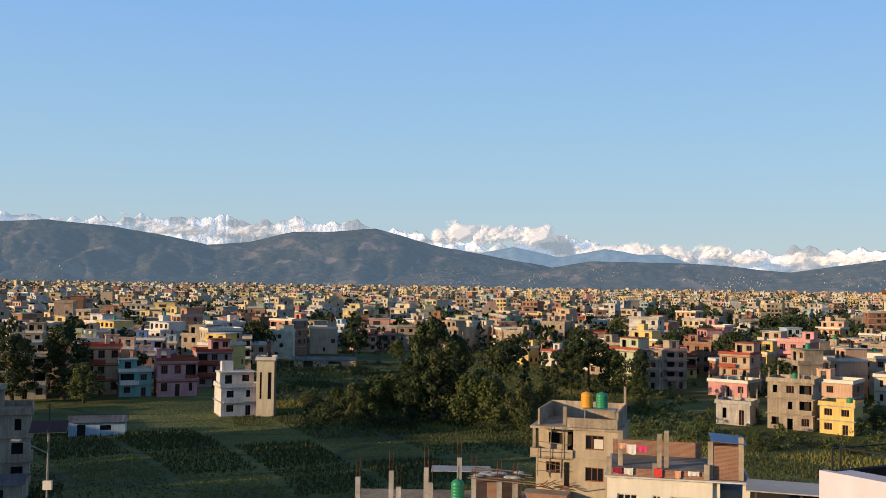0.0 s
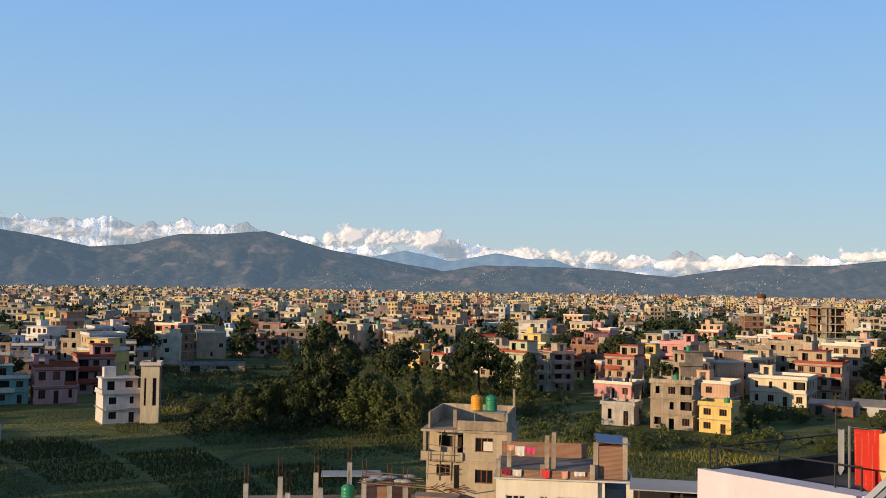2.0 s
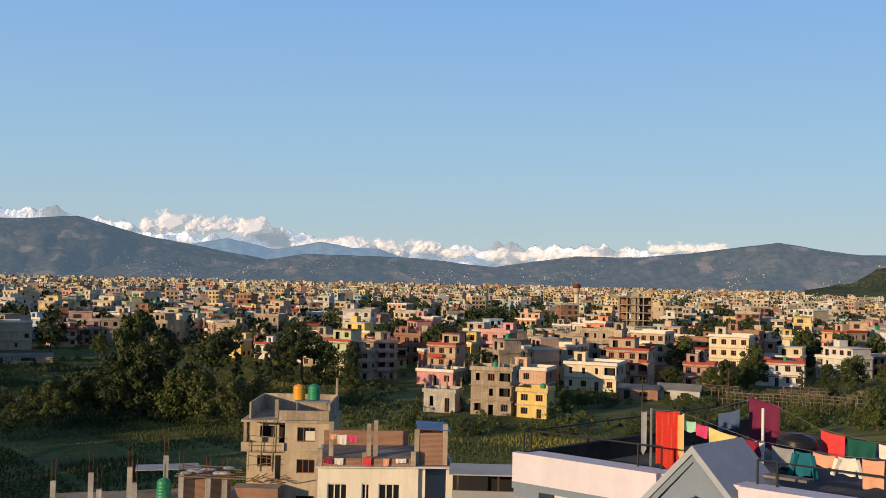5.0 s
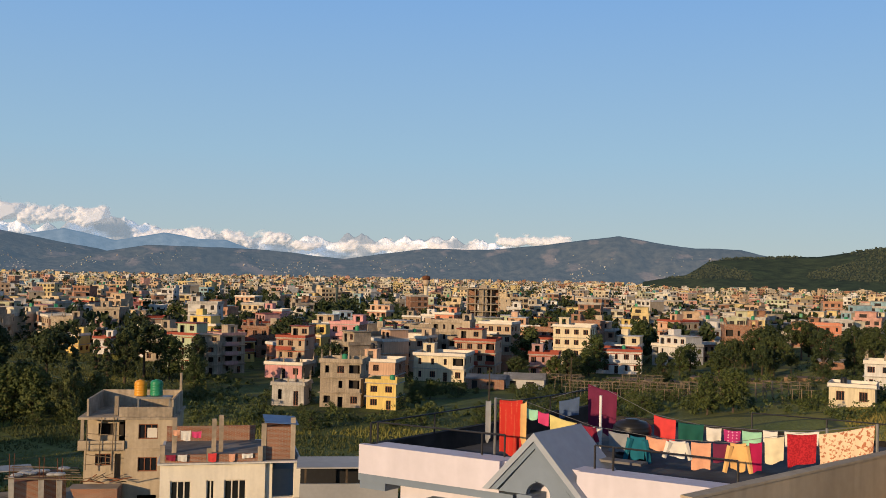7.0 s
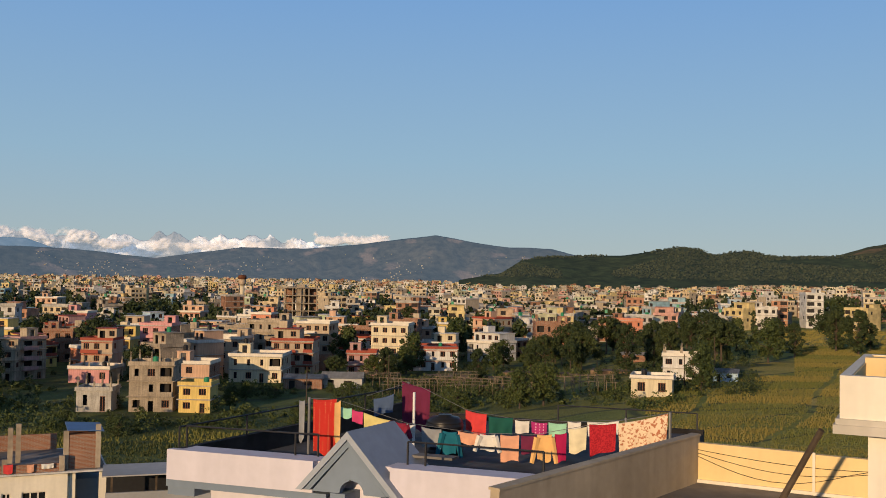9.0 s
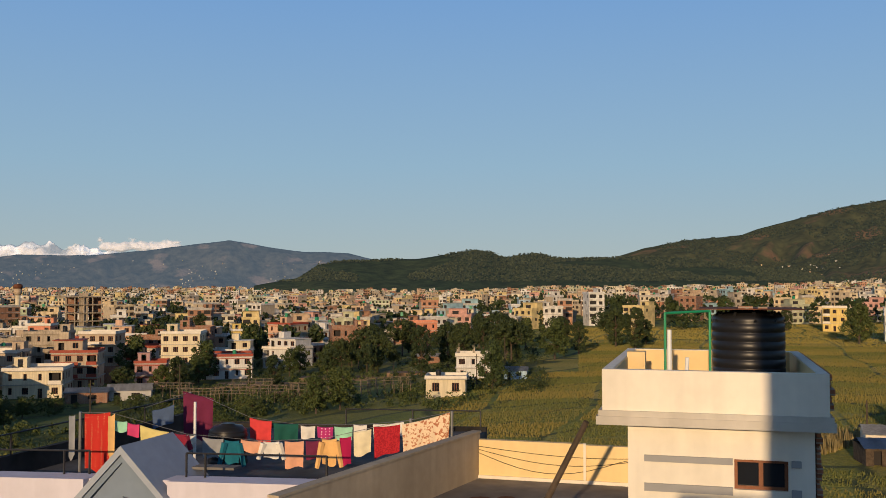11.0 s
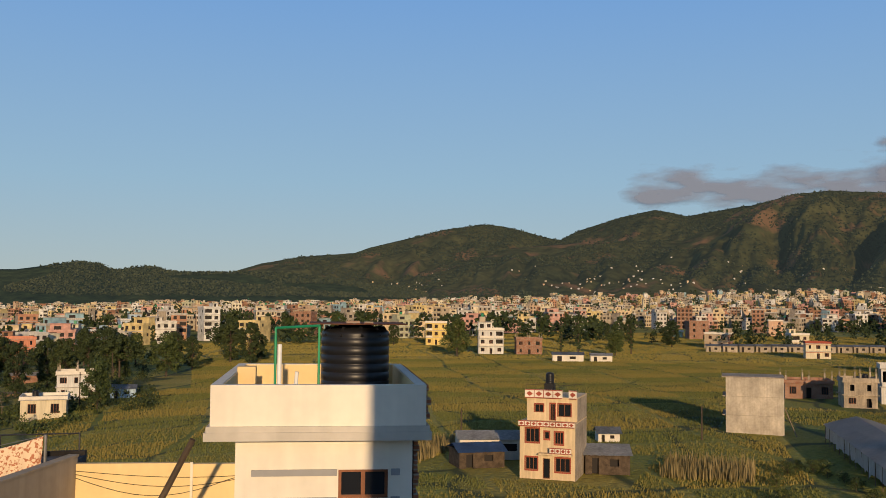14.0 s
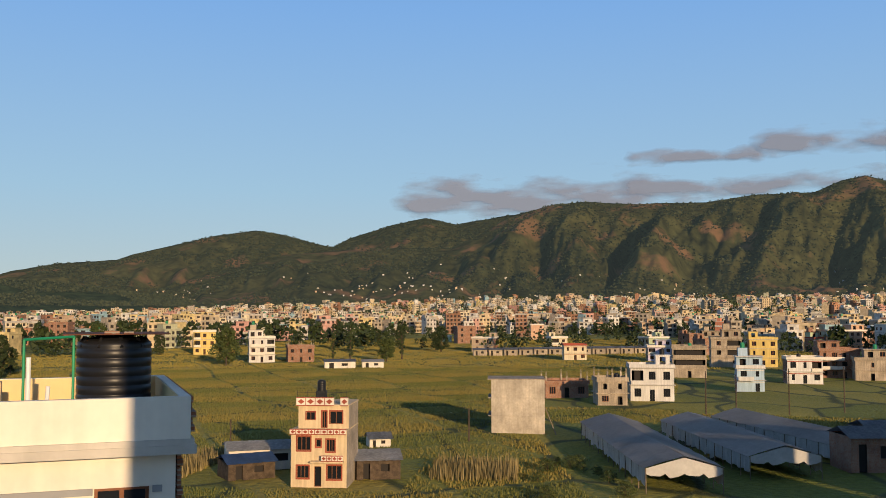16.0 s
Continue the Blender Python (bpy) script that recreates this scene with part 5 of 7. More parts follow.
prism(bm, [(ga, zt - 0.30), (ga, zb + 0.24)] + arch[5:] + [(ga - 0.74, zb - 0.02)], -0.07, 0.05)
bmesh.ops.recalc_face_normals(bm, faces=bm.faces)
part("gable_front", bm, "gable_grey", nb, "grey gable face with an arched opening")
boxes("gable_wall", NR, "wall_lilac", nb, (ga - 0.72, ga + 0.72, 0.42, 0.5, zb - 0.5, zb + 0.42), label="pale wall behind the arch")
boxes("bracket", NR, "gable_grey", nb, (ax - ar - 0.18, ax - ar + 0.12, -0.08, 0.415, zb - 0.34, zb - 0.03))
boxes("bracket", NR, "gable_grey", nb, (ga + 0.62, ga + 0.90, -0.08, 0.415, zb - 0.34, zb - 0.03))
boxes("kerb", NR, "roof_slab", nb, (ga + 0.2, ga + 1.35, 1.2, 1.5, 15.985, 16.03), label="worn concrete kerb")


def railing(posts, m, label, height=0.42, group="roof railings"):
    root = thing("roof_railing", label, "railing", group)
    for a in posts:
        bm = bmesh.new()
        rod(bm, m @ Vector(a), m @ Vector((a[0], a[1], a[2] + height)), 0.022, 6)
        part("post", bm, "metal_dark", root)
    for a, c2 in zip(posts, posts[1:]):
        for hh in (height,):
            bm = bmesh.new()
            rod(bm, m @ Vector((a[0], a[1], a[2] + hh)), m @ Vector((c2[0], c2[1], c2[2] + hh)), 0.018, 6)
            part("rail", bm, "metal_dark", root)


railing([(0.07, 0.25, 15.98), (0.07, 2.3, 15.98), (0.07, 4.6, 15.98), (0.07, 7.0, 15.98), (0.07, 9.4, 15.98)], NR, "black steel railing along the roof edge")
railing([(0.12, 0.4, 15.985), (2.45, 0.5, 15.985), (2.9, 0.55, 15.985)], NR, "black steel railing behind the fascia")
railing([(4.75, 0.5, 15.985), (5.1, 0.5, 15.985), (7.3, 0.5, 15.985)], NR, "black steel railing behind the fascia")
railing([(4.2, 9.5, 15.66), (6.0, 9.5, 15.66), (7.8, 9.5, 15.66)], NR, "black steel railing at the back of the roof")
for nm, x, y, z, r, h, mt, lb in (("water_tank", 13.0, 17.3, 15.55, 0.42, 0.85, "tank_black", "black water tank on the roof behind the washing"),):
    water_tank(x, y, z, r, h, mt, lb)
for x, y, z0, z1, mt in ((12.1, 17.2, 15.55, 16.95, "pipe_white"), (9.72, 17.5, 15.55, 16.95, "steel_post"), (15.34, 12.9, 15.55, 16.82, "steel_post"), (13.1, 18.9, 15.55, 16.95, "steel_post"), (16.2, 14.9, 15.55, 16.4, "steel_post")):
    bm = bmesh.new()
    rod(bm, (x, y, z0), (x, y, z1), 0.03, 8)
    tagged(part("clothes_post", bm, mt), "thin metal post holding up the clothes line", "post")

cloth_material("cloth_red_print", (0.52, 0.03, 0.02), (0.62, 0.22, 0.1), 20, "dots", 0.22)
cloth_material("cloth_red_print2", (0.45, 0.02, 0.03), (0.30, 0.01, 0.02), 30, "print", 0.5)
cloth_material("cloth_white", (0.74, 0.71, 0.64), None, 6, "noise", 0)
cloth_material("cloth_mint", (0.34, 0.66, 0.46), None, 6, "noise", 0)
cloth_material("cloth_magenta", (0.66, 0.06, 0.18), None, 6, "noise", 0)
cloth_material("cloth_lemon", (0.76, 0.64, 0.24), None, 6, "noise", 0)
cloth_material("cloth_maroon", (0.26, 0.02, 0.05), None, 6, "noise", 0)
cloth_material("cloth_denim", (0.07, 0.11, 0.2), None, 6, "noise", 0)
cloth_material("cloth_plum", (0.16, 0.02, 0.06), None, 6, "noise", 0)
cloth_material("cloth_grey", (0.3, 0.31, 0.32), None, 6, "noise", 0)
cloth_material("cloth_teal_cloth", (0.01, 0.14, 0.2), None, 6, "noise", 0)
cloth_material("cloth_peach_cloth", (0.74, 0.38, 0.24), None, 6, "noise", 0)
cloth_material("cloth_red", (0.7, 0.06, 0.06), None, 6, "noise", 0)
cloth_material("cloth_green_cloth", (0.01, 0.09, 0.07), None, 6, "noise", 0)
cloth_material("cloth_apricot", (0.78, 0.47, 0.18), None, 6, "noise", 0)
cloth_material("cloth_crimson", (0.42, 0.01, 0.08), None, 6, "noise", 0)
cloth_material("cloth_magenta_dots", (0.42, 0.03, 0.16), (0.7, 0.4, 0.5), 16, "dots", 0.25)
cloth_material("cloth_cream_cloth", (0.76, 0.68, 0.46), None, 6, "noise", 0)
cloth_material("cloth_floral", (0.74, 0.58, 0.40), (0.42, 0.16, 0.08), 17, "print", 0.55)


def hang(what, a, c, drop, mat, label, sleeves=False, skew=0.0):
    """A cloth folded over the line from a to c; its lower hem hangs drop metres down, in soft folds."""
    a, c = Vector(a), Vector(c)
    along = c - a
    w = along.length
    side = Vector((-along.y, along.x, 0)).normalized()
    nx, nz = max(6, int(w / 0.05)), 9
    rj = random.Random(int(a.x * 100 + a.y * 37))
    ph, amp = rj.uniform(0, 6), rj.uniform(0.012, 0.03)
    bm = bmesh.new()
    sheets = []
    for s, fall in ((-1, 1.0), (1, rj.uniform(0.55, 0.9))):
        grid = []
        for i in range(nx + 1):
            u = i / nx
            col = []
            for j in range(nz + 1):
                v = j / nz
                wide = 1.0 - 0.06 * v * rj.uniform(0.9, 1.1)
                p = a + along * (0.5 + (u - 0.5) * wide)
                p = p + Vector((0, 0, -0.02 * math.sin(math.pi * u) - drop * fall * v * (1 + 0.06 * math.sin(u * 5 + ph) + skew * (u - 0.5))))
                p = p + side * (s * (0.008 + 0.02 * min(1, v * 3)) + amp * v * math.sin(u * w * 22 + ph + v))
                col.append(bm.verts.new(p))
            grid.append(col)
        sheets.append(grid)
        for i in range(nx):
            for j in range(nz):
                f = bm.faces.new((grid[i][j], grid[i + 1][j], grid[i + 1][j + 1], grid[i][j + 1]))
                f.smooth = True
    for i in range(nx):
        bm.faces.new((sheets[0][i][0], sheets[1][i][0], sheets[1][i + 1][0], sheets[0][i + 1][0]))
    if sleeves:
        for e, sg in ((0, -1), (nx, 1)):
            p = sheets[0][e][1].co.copy()
            q = p + along.normalized() * sg * 0.10 + Vector((0, 0, -drop * 1.0))
            rod(bm, p, q, 0.07, 6, 0.05)
    bmesh.ops.recalc_face_normals(bm, faces=bm.faces)
    return tagged(part(what, bm, "cloth_" + mat), label, "laundry", "washing on the roof lines")


hang("saree", (9.75, 17.39, 16.92), (10.16, 17.16, 16.93), 1.10, "red_print", "red saree with orange border hanging on the line")
hang("saree_border", (10.09, 17.12, 16.86), (10.20, 17.06, 16.91), 0.85, "apricot", "orange saree border slung over the line", skew=0.3)
hang("bed_sheet", (9.50, 17.52, 16.90), (9.60, 17.47, 16.90), 0.8, "grey", "white sheet hanging at the line's end")
hang("towel", (10.23, 17.12, 16.77), (10.43, 17.00, 16.74), 0.20, "mint", "small mint green cloth on the line")
hang("towel", (10.43, 17.00, 16.72), (10.62, 16.88, 16.67), 0.24, "magenta", "small magenta cloth on the line")
hang("shawl", (10.63, 16.87, 16.66), (11.09, 16.58, 16.50), 0.38, "lemon", "pale yellow shawl on the line")
hang("shirt", (11.11, 16.56, 16.50), (11.36, 16.40, 16.44), 0.25, "maroon", "dark maroon shirt on the line", True)
hang("vest", (11.37, 16.39, 16.44), (11.52, 16.29, 16.42), 0.16, "white", "small white vest on the line")
hang("jeans", (12.13, 18.89, 16.62), (12.52, 18.64, 16.74), 0.39, "denim", "blue denim trousers on the back line")
hang("bed_sheet", (12.95, 18.95, 16.98), (13.50, 18.57, 16.80), 1.00, "plum", "large dark maroon sheet on the back line")
hang("trousers", (11.62, 16.22, 16.38), (11.95, 15.98, 16.33), 0.38, "grey", "grey trousers on the front line")
hang("jacket", (11.97, 15.97, 16.31), (12.20, 15.80, 16.28), 0.45, "teal_cloth", "dark teal jacket on the front line", True)
hang("shirt", (12.22, 15.78, 16.31), (12.54, 15.53, 16.26), 0.22, "peach_cloth", "pale peach shirt on the front line")
hang("shirt", (12.57, 15.50, 16.26), (12.82, 15.31, 16.25), 0.32, "white", "white shirt with long sleeves on the front line", True)
hang("towel", (13.56, 17.28, 16.47), (13.93, 16.98, 16.38), 0.46, "red", "bright red towel on the back line")
hang("shawl", (13.96, 16.95, 16.34), (14.38, 16.60, 16.32), 0.36, "green_cloth", "dark green shawl on the back line")
hang("towel", (12.90, 15.24, 16.25), (13.19, 14.99, 16.25), 0.52, "peach_cloth", "peach towel with dark stripes on the front line")
hang("towel", (13.22, 14.97, 16.25), (13.44, 14.77, 16.26), 0.36, "plum", "plum-coloured towel on the front line")
hang("blouse", (13.46, 14.75, 16.28), (13.68, 14.55, 16.29), 0.52, "apricot", "apricot blouse on the front line", True)
hang("tunic", (13.72, 14.51, 16.30), (13.90, 14.35, 16.33), 0.56, "crimson", "crimson tunic on the front line")
hang("vest", (14.42, 16.57, 16.27), (14.66, 16.36, 16.26), 0.27, "white", "white vest on the back line")
hang("towel", (14.69, 16.33, 16.25), (14.96, 16.10, 16.23), 0.25, "magenta_dots", "magenta dotted cloth on the back line")
hang("towel", (14.98, 16.08, 16.24), (15.27, 15.80, 16.23), 0.30, "mint", "mint green towel on the back line")
hang("towel", (13.93, 14.32, 16.42), (14.19, 14.07, 16.47), 0.48, "cream_cloth", "cream towel on the front line")
hang("towel", (15.29, 15.79, 16.28), (15.50, 15.58, 16.27), 0.25, "white", "white towel on the back line")
hang("shawl", (14.22, 14.03, 16.52), (14.60, 13.65, 16.56), 0.58, "red_print2", "dark red patterned shawl on the front line", skew=-0.25)
hang("bed_sheet", (15.60, 15.49, 16.28), (16.08, 14.99, 16.33), 0.31, "white", "white sheet on the back line")
hang("blanket", (14.62, 13.62, 16.56), (15.30, 12.92, 16.80), 0.56, "floral", "cream blanket with a rust-red floral print on the front line", skew=-0.2)
for pts in (((9.72, 17.5, 16.93), (10.16, 17.16, 16.92), (11.37, 16.39, 16.45), (12.54, 15.53, 16.27), (13.46, 14.75, 16.28), (14.2, 14.05, 16.5), (15.34, 12.9, 16.81)), ((12.0, 19.0, 16.68), (13.1, 18.9, 16.95)), ((13.1, 18.4, 16.9), (13.56, 17.28, 16.48), (14.4, 16.59, 16.29), (15.4, 15.7, 16.27), (16.2, 14.9, 16.36))):
    bm = bmesh.new()
    for a, c2 in zip(pts, pts[1:]):
        rod(bm, a, c2, 0.006, 4)
    tagged(part("clothes_line", bm, "steel_post"), "thin wire clothes line over the roof", "clothes line")

# ---- concrete house and white terrace house below ----
CH = local(7.79, 79.95, 0.956, -0.292)
ch = thing("concrete_house", "unfinished bare concrete house with open balconies and bamboo scaffolding", "house")
bm = bmesh.new()
facade(bm, CH @ Matrix.Translation((3.1, -0.55, -8)), 3.65, 15.8, [(1.0, 2.45, 14.3, 15.45), (1.0, 2.45, 11.8, 12.9), (1.0, 2.45, 8.8, 10.0)], 0.2)
part("wall", bm, "render_beige", ch)
bm = bmesh.new()
facade(bm, CH @ Matrix.Translation((0.1, 0.85, -8)), 3.0, 15.8, [(0.75, 1.95, 14.35, 15.3), (2.3, 2.85, 13.6, 15.4)], 0.2)
part("loggia_wall", bm, "render_beige", ch)
bm = bmesh.new()
facade(bm, CH @ Matrix.Translation((0.0, -0.1, -8)), 3.09, 13.45, [(0.85, 2.0, 12.2, 13.1), (2.3, 2.75, 11.2, 13.1), (0.85, 2.0, 9.0, 10.1)], 0.2)
part("wall", bm, "render_beige", ch)
boxes("side_wall", CH, "render_beige", ch, (6.55, 6.75, -0.345, 5.9, -8, 7.79))
boxes("side_wall", CH, "render_beige", ch, (0.0, 0.19, 1.06, 5.9, -8, 7.79))
boxes("back_wall", CH, "render_beige", ch, (0.2, 6.54, 5.7, 5.9, -8, 7.79))
boxes("floor_slab", CH, "concrete", ch, (-0.35, 3.09, -0.75, 5.6, 5.46, 5.62))
boxes("balcony", CH, "render_beige", ch, (-0.35, 3.09, -0.75, -0.62, 5.62, 6.2), (-0.35, -0.22, -0.61, 0.8, 5.62, 6.2))
boxes("column", CH, "concrete", ch, (-0.2, 0.05, -0.6, -0.35, 6.21, 7.79))
boxes("sill_band", CH, "render_beige", ch, (3.0, 6.85, -0.68, -0.555, 5.42, 5.56))
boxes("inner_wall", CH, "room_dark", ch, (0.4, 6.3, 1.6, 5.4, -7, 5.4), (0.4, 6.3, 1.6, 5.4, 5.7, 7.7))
for wx0, wz0, ww0, wh0, wy0 in ((4.825, 6.3, 1.45, 1.15, -0.47), (4.825, 3.8, 1.45, 1.1, -0.47), (1.425, 4.2, 1.15, 0.9, -0.02)):
    shared("window", window_mesh(ww0, wh0, "wood_frame", 3), ch, CH @ Matrix.Translation((wx0, wy0, wz0)))
boxes("shutter", CH, "trim_pale", ch, (4.75, 5.5, -0.49, -0.475, 6.4, 7.15), label="pale board in the window")
rb = random.Random(5)
scf = thing("scaffold", "rickety bamboo scaffolding in front of the concrete balcony", "scaffold")
for k in range(3):
    bm = bmesh.new()
    x0 = 0.3 + 0.95 * k
    rod(bm, CH @ Vector((x0, -0.95, 4.0)), CH @ Vector((x0 + rb.uniform(-0.25, 0.25), -0.9, 7.5 + rb.uniform(-0.5, 0.6))), 0.035, 6)
    part("pole", bm, "bamboo", scf)
for k in range(4):
    bm = bmesh.new()
    z = 4.4 + 0.8 * k
    rod(bm, CH @ Vector((0.1 + rb.uniform(0, 0.4), -0.98, z)), CH @ Vector((2.9 - rb.uniform(0, 0.9), -0.98, z + rb.uniform(-0.3, 0.3))), 0.03, 6)
    part("rail", bm, "bamboo", scf)
for k in range(10):
    bm = bmesh.new()
    a0 = rb.uniform(0, 2.4)
    rod(bm, CH @ Vector((a0, rb.uniform(-2.2, -1.0), 3.0 + rb.uniform(0, 0.5))), CH @ Vector((a0 + rb.uniform(0.8, 1.8), rb.uniform(-2.2, -1.0), 3.0 + rb.uniform(0, 0.9))), 0.04, 5)
    part("loose_pole", bm, rb.choice(("bamboo", "wood_frame", "bark")), scf)
boxes("platform", CH, "brick", scf, (-0.6, 3.0, -2.6, -0.8, -8, 2.95), label="low brick outbuilding under the scaffolding")
rf = thing("roof_parapet", "raw concrete roof walls with a stair opening", "parapet")
boxes("parapet_front", CH, "concrete", rf, (2.6, 6.6, -0.5, -0.35, 8.0, 8.75))
boxes("parapet_back", CH, "concrete", rf, (0.2, 6.6, 5.8, 5.95, 8.0, 9.35))
boxes("parapet_side", CH, "concrete", rf, (0.1, 0.25, 0.0, 5.8, 8.0, 9.3), (6.5, 6.65, -0.3, 5.8, 8.0, 9.3))
boxes("roof_slab", CH, "concrete", rf, (-0.4, 6.9, -0.7, 6.1, 7.8, 7.98))
boxes("column_stub", CH, "concrete", rf, (2.1, 2.4, 0.3, 0.6, 8.0, 9.5), (6.4, 6.6, 5.5, 5.7, 9.36, 10.8))
water_tank(12.0, 80.8, 9.35, 0.5, 1.25, "tank_orange", "orange plastic water tank on the concrete roof")
water_tank(13.2, 80.6, 9.35, 0.5, 1.25, "tank_green", "green plastic water tank on the concrete roof")
boxes("tank_stand", CH, "steel_post", None, (3.6, 6.3, 1.0, 2.2, 9.2, 9.34), (3.7, 3.8, 1.1, 1.2, 7.99, 9.2), (6.1, 6.2, 1.1, 1.2, 7.99, 9.2), (3.7, 3.8, 2.0, 2.1, 7.99, 9.2), (6.1, 6.2, 2.0, 2.1, 7.99, 9.2))
tagged(scene.objects["tank_stand"], "steel stand under the roof tanks", "stand")
WH = local(9.2, 54.1, 0.977, -0.213)
wh = thing("terrace_house", "white house with a brick-walled roof terrace and laundry", "house")
bm = bmesh.new()
facade(bm, WH @ Matrix.Translation((0, 0, -6)), 5.6, 14.9, [(0.55, 1.65, 12.6, 14.0), (2.45, 2.9, 12.6, 14.0), (3.4, 4.6, 12.6, 14.0), (0.55, 1.65, 9.5, 11.0), (3.4, 4.6, 9.5, 11.0)], 0.2)
box(bm, 0, 0.2, 0.2, 7, -6, 8.9, m=WH)
box(bm, 5.4, 5.6, 0.2, 7, -6, 8.9, m=WH)
box(bm, 0.2, 5.4, 6.8, 7, -6, 8.9, m=WH)
part("wall", bm, "wall_white", wh)
boxes("roof_slab", WH, "paint_white", wh, (-0.15, 7.6, -0.25, 7.1, 8.9, 8.985))
boxes("roof_floor", WH, "roof_screed", wh, (0.0, 7.5, 0.03, 6.79, 8.985, 9.0))
boxes("inner_wall", WH, "room_dark", wh, (0.5, 5.1, 0.8, 6.5, -5, 8.7))
for x, w2 in ((1.1, 1.1), (2.675, 0.45), (4.0, 1.2)):
    shared("window", window_mesh(w2, 1.4, "trim_pale", 2 if w2 < 1 else 3), wh, WH @ Matrix.Translation((x, 0.08, 6.6)))
    if w2 > 1:
        shared("window", window_mesh(w2, 1.5, "trim_pale", 3), wh, WH @ Matrix.Translation((x, 0.08, 3.5)))
boxes("parapet", WH, "brick", wh, (0, 2.4, -0.1, 0.02, 9.0, 9.42), label="low brick parapet")
boxes("parapet", WH, "brick", wh, (2.75, 5.3, -0.1, 0.02, 9.0, 9.42), label="low brick parapet")
boxes("parapet", WH, "brick", wh, (0, 5.3, 6.8, 6.95, 9.0, 9.9), label="low brick parapet")
for x, y, h in ((0.1, 0.0, 9.95), (0.6, 3.0, 11.0), (2.55, 0.0, 9.75), (2.8, 3.0, 10.9), (3.2, 3.0, 11.1), (5.3, 0.0, 9.8), (5.5, 0.4, 11.0), (7.1, 0.4, 11.3)):
    boxes("column", WH, "concrete", wh, (x - 0.13, x + 0.13, y - 0.13, y + 0.13, 9.0, h))
boxes("brick_room", WH, "brick", wh, (5.65, 7.0, 0.3, 3.0, 9.0, 10.8), label="bare brick roof room")
boxes("sheet_roof", WH @ Matrix.Rotation(radians(4), 4, "Y"), "metal_blue", wh, (4.75, 6.6, 0.1, 3.2, 11.42, 11.46), label="blue metal sheet roof weighted down")
boxes("side_wing", WH, "gable_grey", wh, (5.6, 7.6, 1.6, 6.0, -6, 8.2))
boxes("side_wing", WH, "wall_white", wh, (5.6, 6.0, 0.2, 0.6, -6, 8.9), (7.2, 7.6, 0.2, 0.6, -6, 8.9), (5.6, 7.6, 0.2, 0.6, 6.2, 6.9))
for k, (x0, x1, y, z, dr, mt, lb) in enumerate(((0.5, 0.9, 2.6, 10.35, 0.3, "peach_cloth", "pale peach cloth on a line"), (0.95, 1.5, 2.6, 10.3, 0.55, "white", "white shirt on a line"), (1.55, 2.1, 2.6, 10.25, 0.35, "magenta", "pink cloth on a line"),
                                                  (2.5, 2.95, -0.2, 9.5, 0.45, "red", "bright red cloth over the parapet"), (0.9, 1.4, -0.2, 9.45, 0.35, "white", "white cloth over the parapet"), (0.3, 0.8, -0.2, 9.45, 0.3, "maroon", "maroon cloth over the parapet"),
                                                  (3.6, 3.95, -0.2, 9.45, 0.4, "peach_cloth", "pink cloth over the parapet"), (4.3, 4.9, -0.2, 9.45, 0.25, "white", "white cloth over the parapet"))):
    hang("laundry", WH @ Vector((x0, y, z)), WH @ Vector((x1, y, z)), dr, mt, lb)
water_tank(18.5, 47.0, 8.8, 0.35, 0.8, "tank_green", "green plastic tank on a low shed")
gs = thing("lean_to", "grey corrugated lean-to roof beside the white house", "shed")
boxes("sheet_roof", local(15.2, 47.8, 0.95, -0.31), "tarp_grey", gs, (-0.3, 5.2, -0.4, 2.6, 9.55, 9.61))
# grey and near-black wall colours stand in for shade under the sheet roof
boxes("wall", local(15.0, 47.6, 0.95, -0.31), "trim_grey", gs, (0, 5.0, 0, 0.15, 7.6, 8.75))
boxes("back_wall", local(15.0, 47.6, 0.95, -0.31), "metal_dark", gs, (0, 5.0, 2.3, 2.5, -6, 9.5))
boxes("lower_wall", local(15.0, 47.6, 0.95, -0.31), "metal_dark", gs, (0, 5.0, 0.6, 0.8, -6, 7.59))
boxes("post", local(15.2, 47.8, 0.95, -0.31), "bark", gs, (0.1, 0.2, 0.3, 0.4, -6, 9.55), (2.2, 2.3, 0.3, 0.4, -6, 9.55), (4.4, 4.5, 0.3, 0.4, -6, 9.55))
# column yard by the paddies
yard = thing("half_built_house", "half-built brick house with bare concrete columns and rusty rebar", "house")
YD = local(-5.2, 62.0, 1.0, 0.0)
boxes("roof_slab", YD, "concrete", yard, (-0.3, 11.0, -1.0, 6, 4.9, 5.1))
boxes("wall", YD, "brick", yard, (0, 10.7, -0.8, 5.8, -7, 4.9))
for x, y, h in ((0.0, 0, 7.1), (2.1, 0, 7.5), (2.6, -0.5, 6.6), (4.3, 0, 7.75), (4.6, -0.5, 6.9), (6.4, 0.5, 8.3), (7.3, -0.4, 7.3), (8.9, -0.4, 7.0), (9.9, -0.4, 6.9)):
    col = boxes("column", YD, "slab_edge", yard, (x - 0.15, x + 0.15, y - 0.15, y + 0.15, 5.1, h))
    bm = bmesh.new()
    for k in range(4):
        rod(bm, YD @ Vector((x + 0.1 * (-1) ** k, y + 0.1 * (-1) ** (k // 2), h)), YD @ Vector((x + 0.14 * (-1) ** k, y + 0.12 * (-1) ** (k // 2), h + 1.3)), 0.016, 4)
    part("rebar", bm, "rust", col)
boxes("brick_room", YD, "brick", yard, (7.4, 10.3, -0.2, 3.0, 5.1, 6.9), label="bare brick roof room")
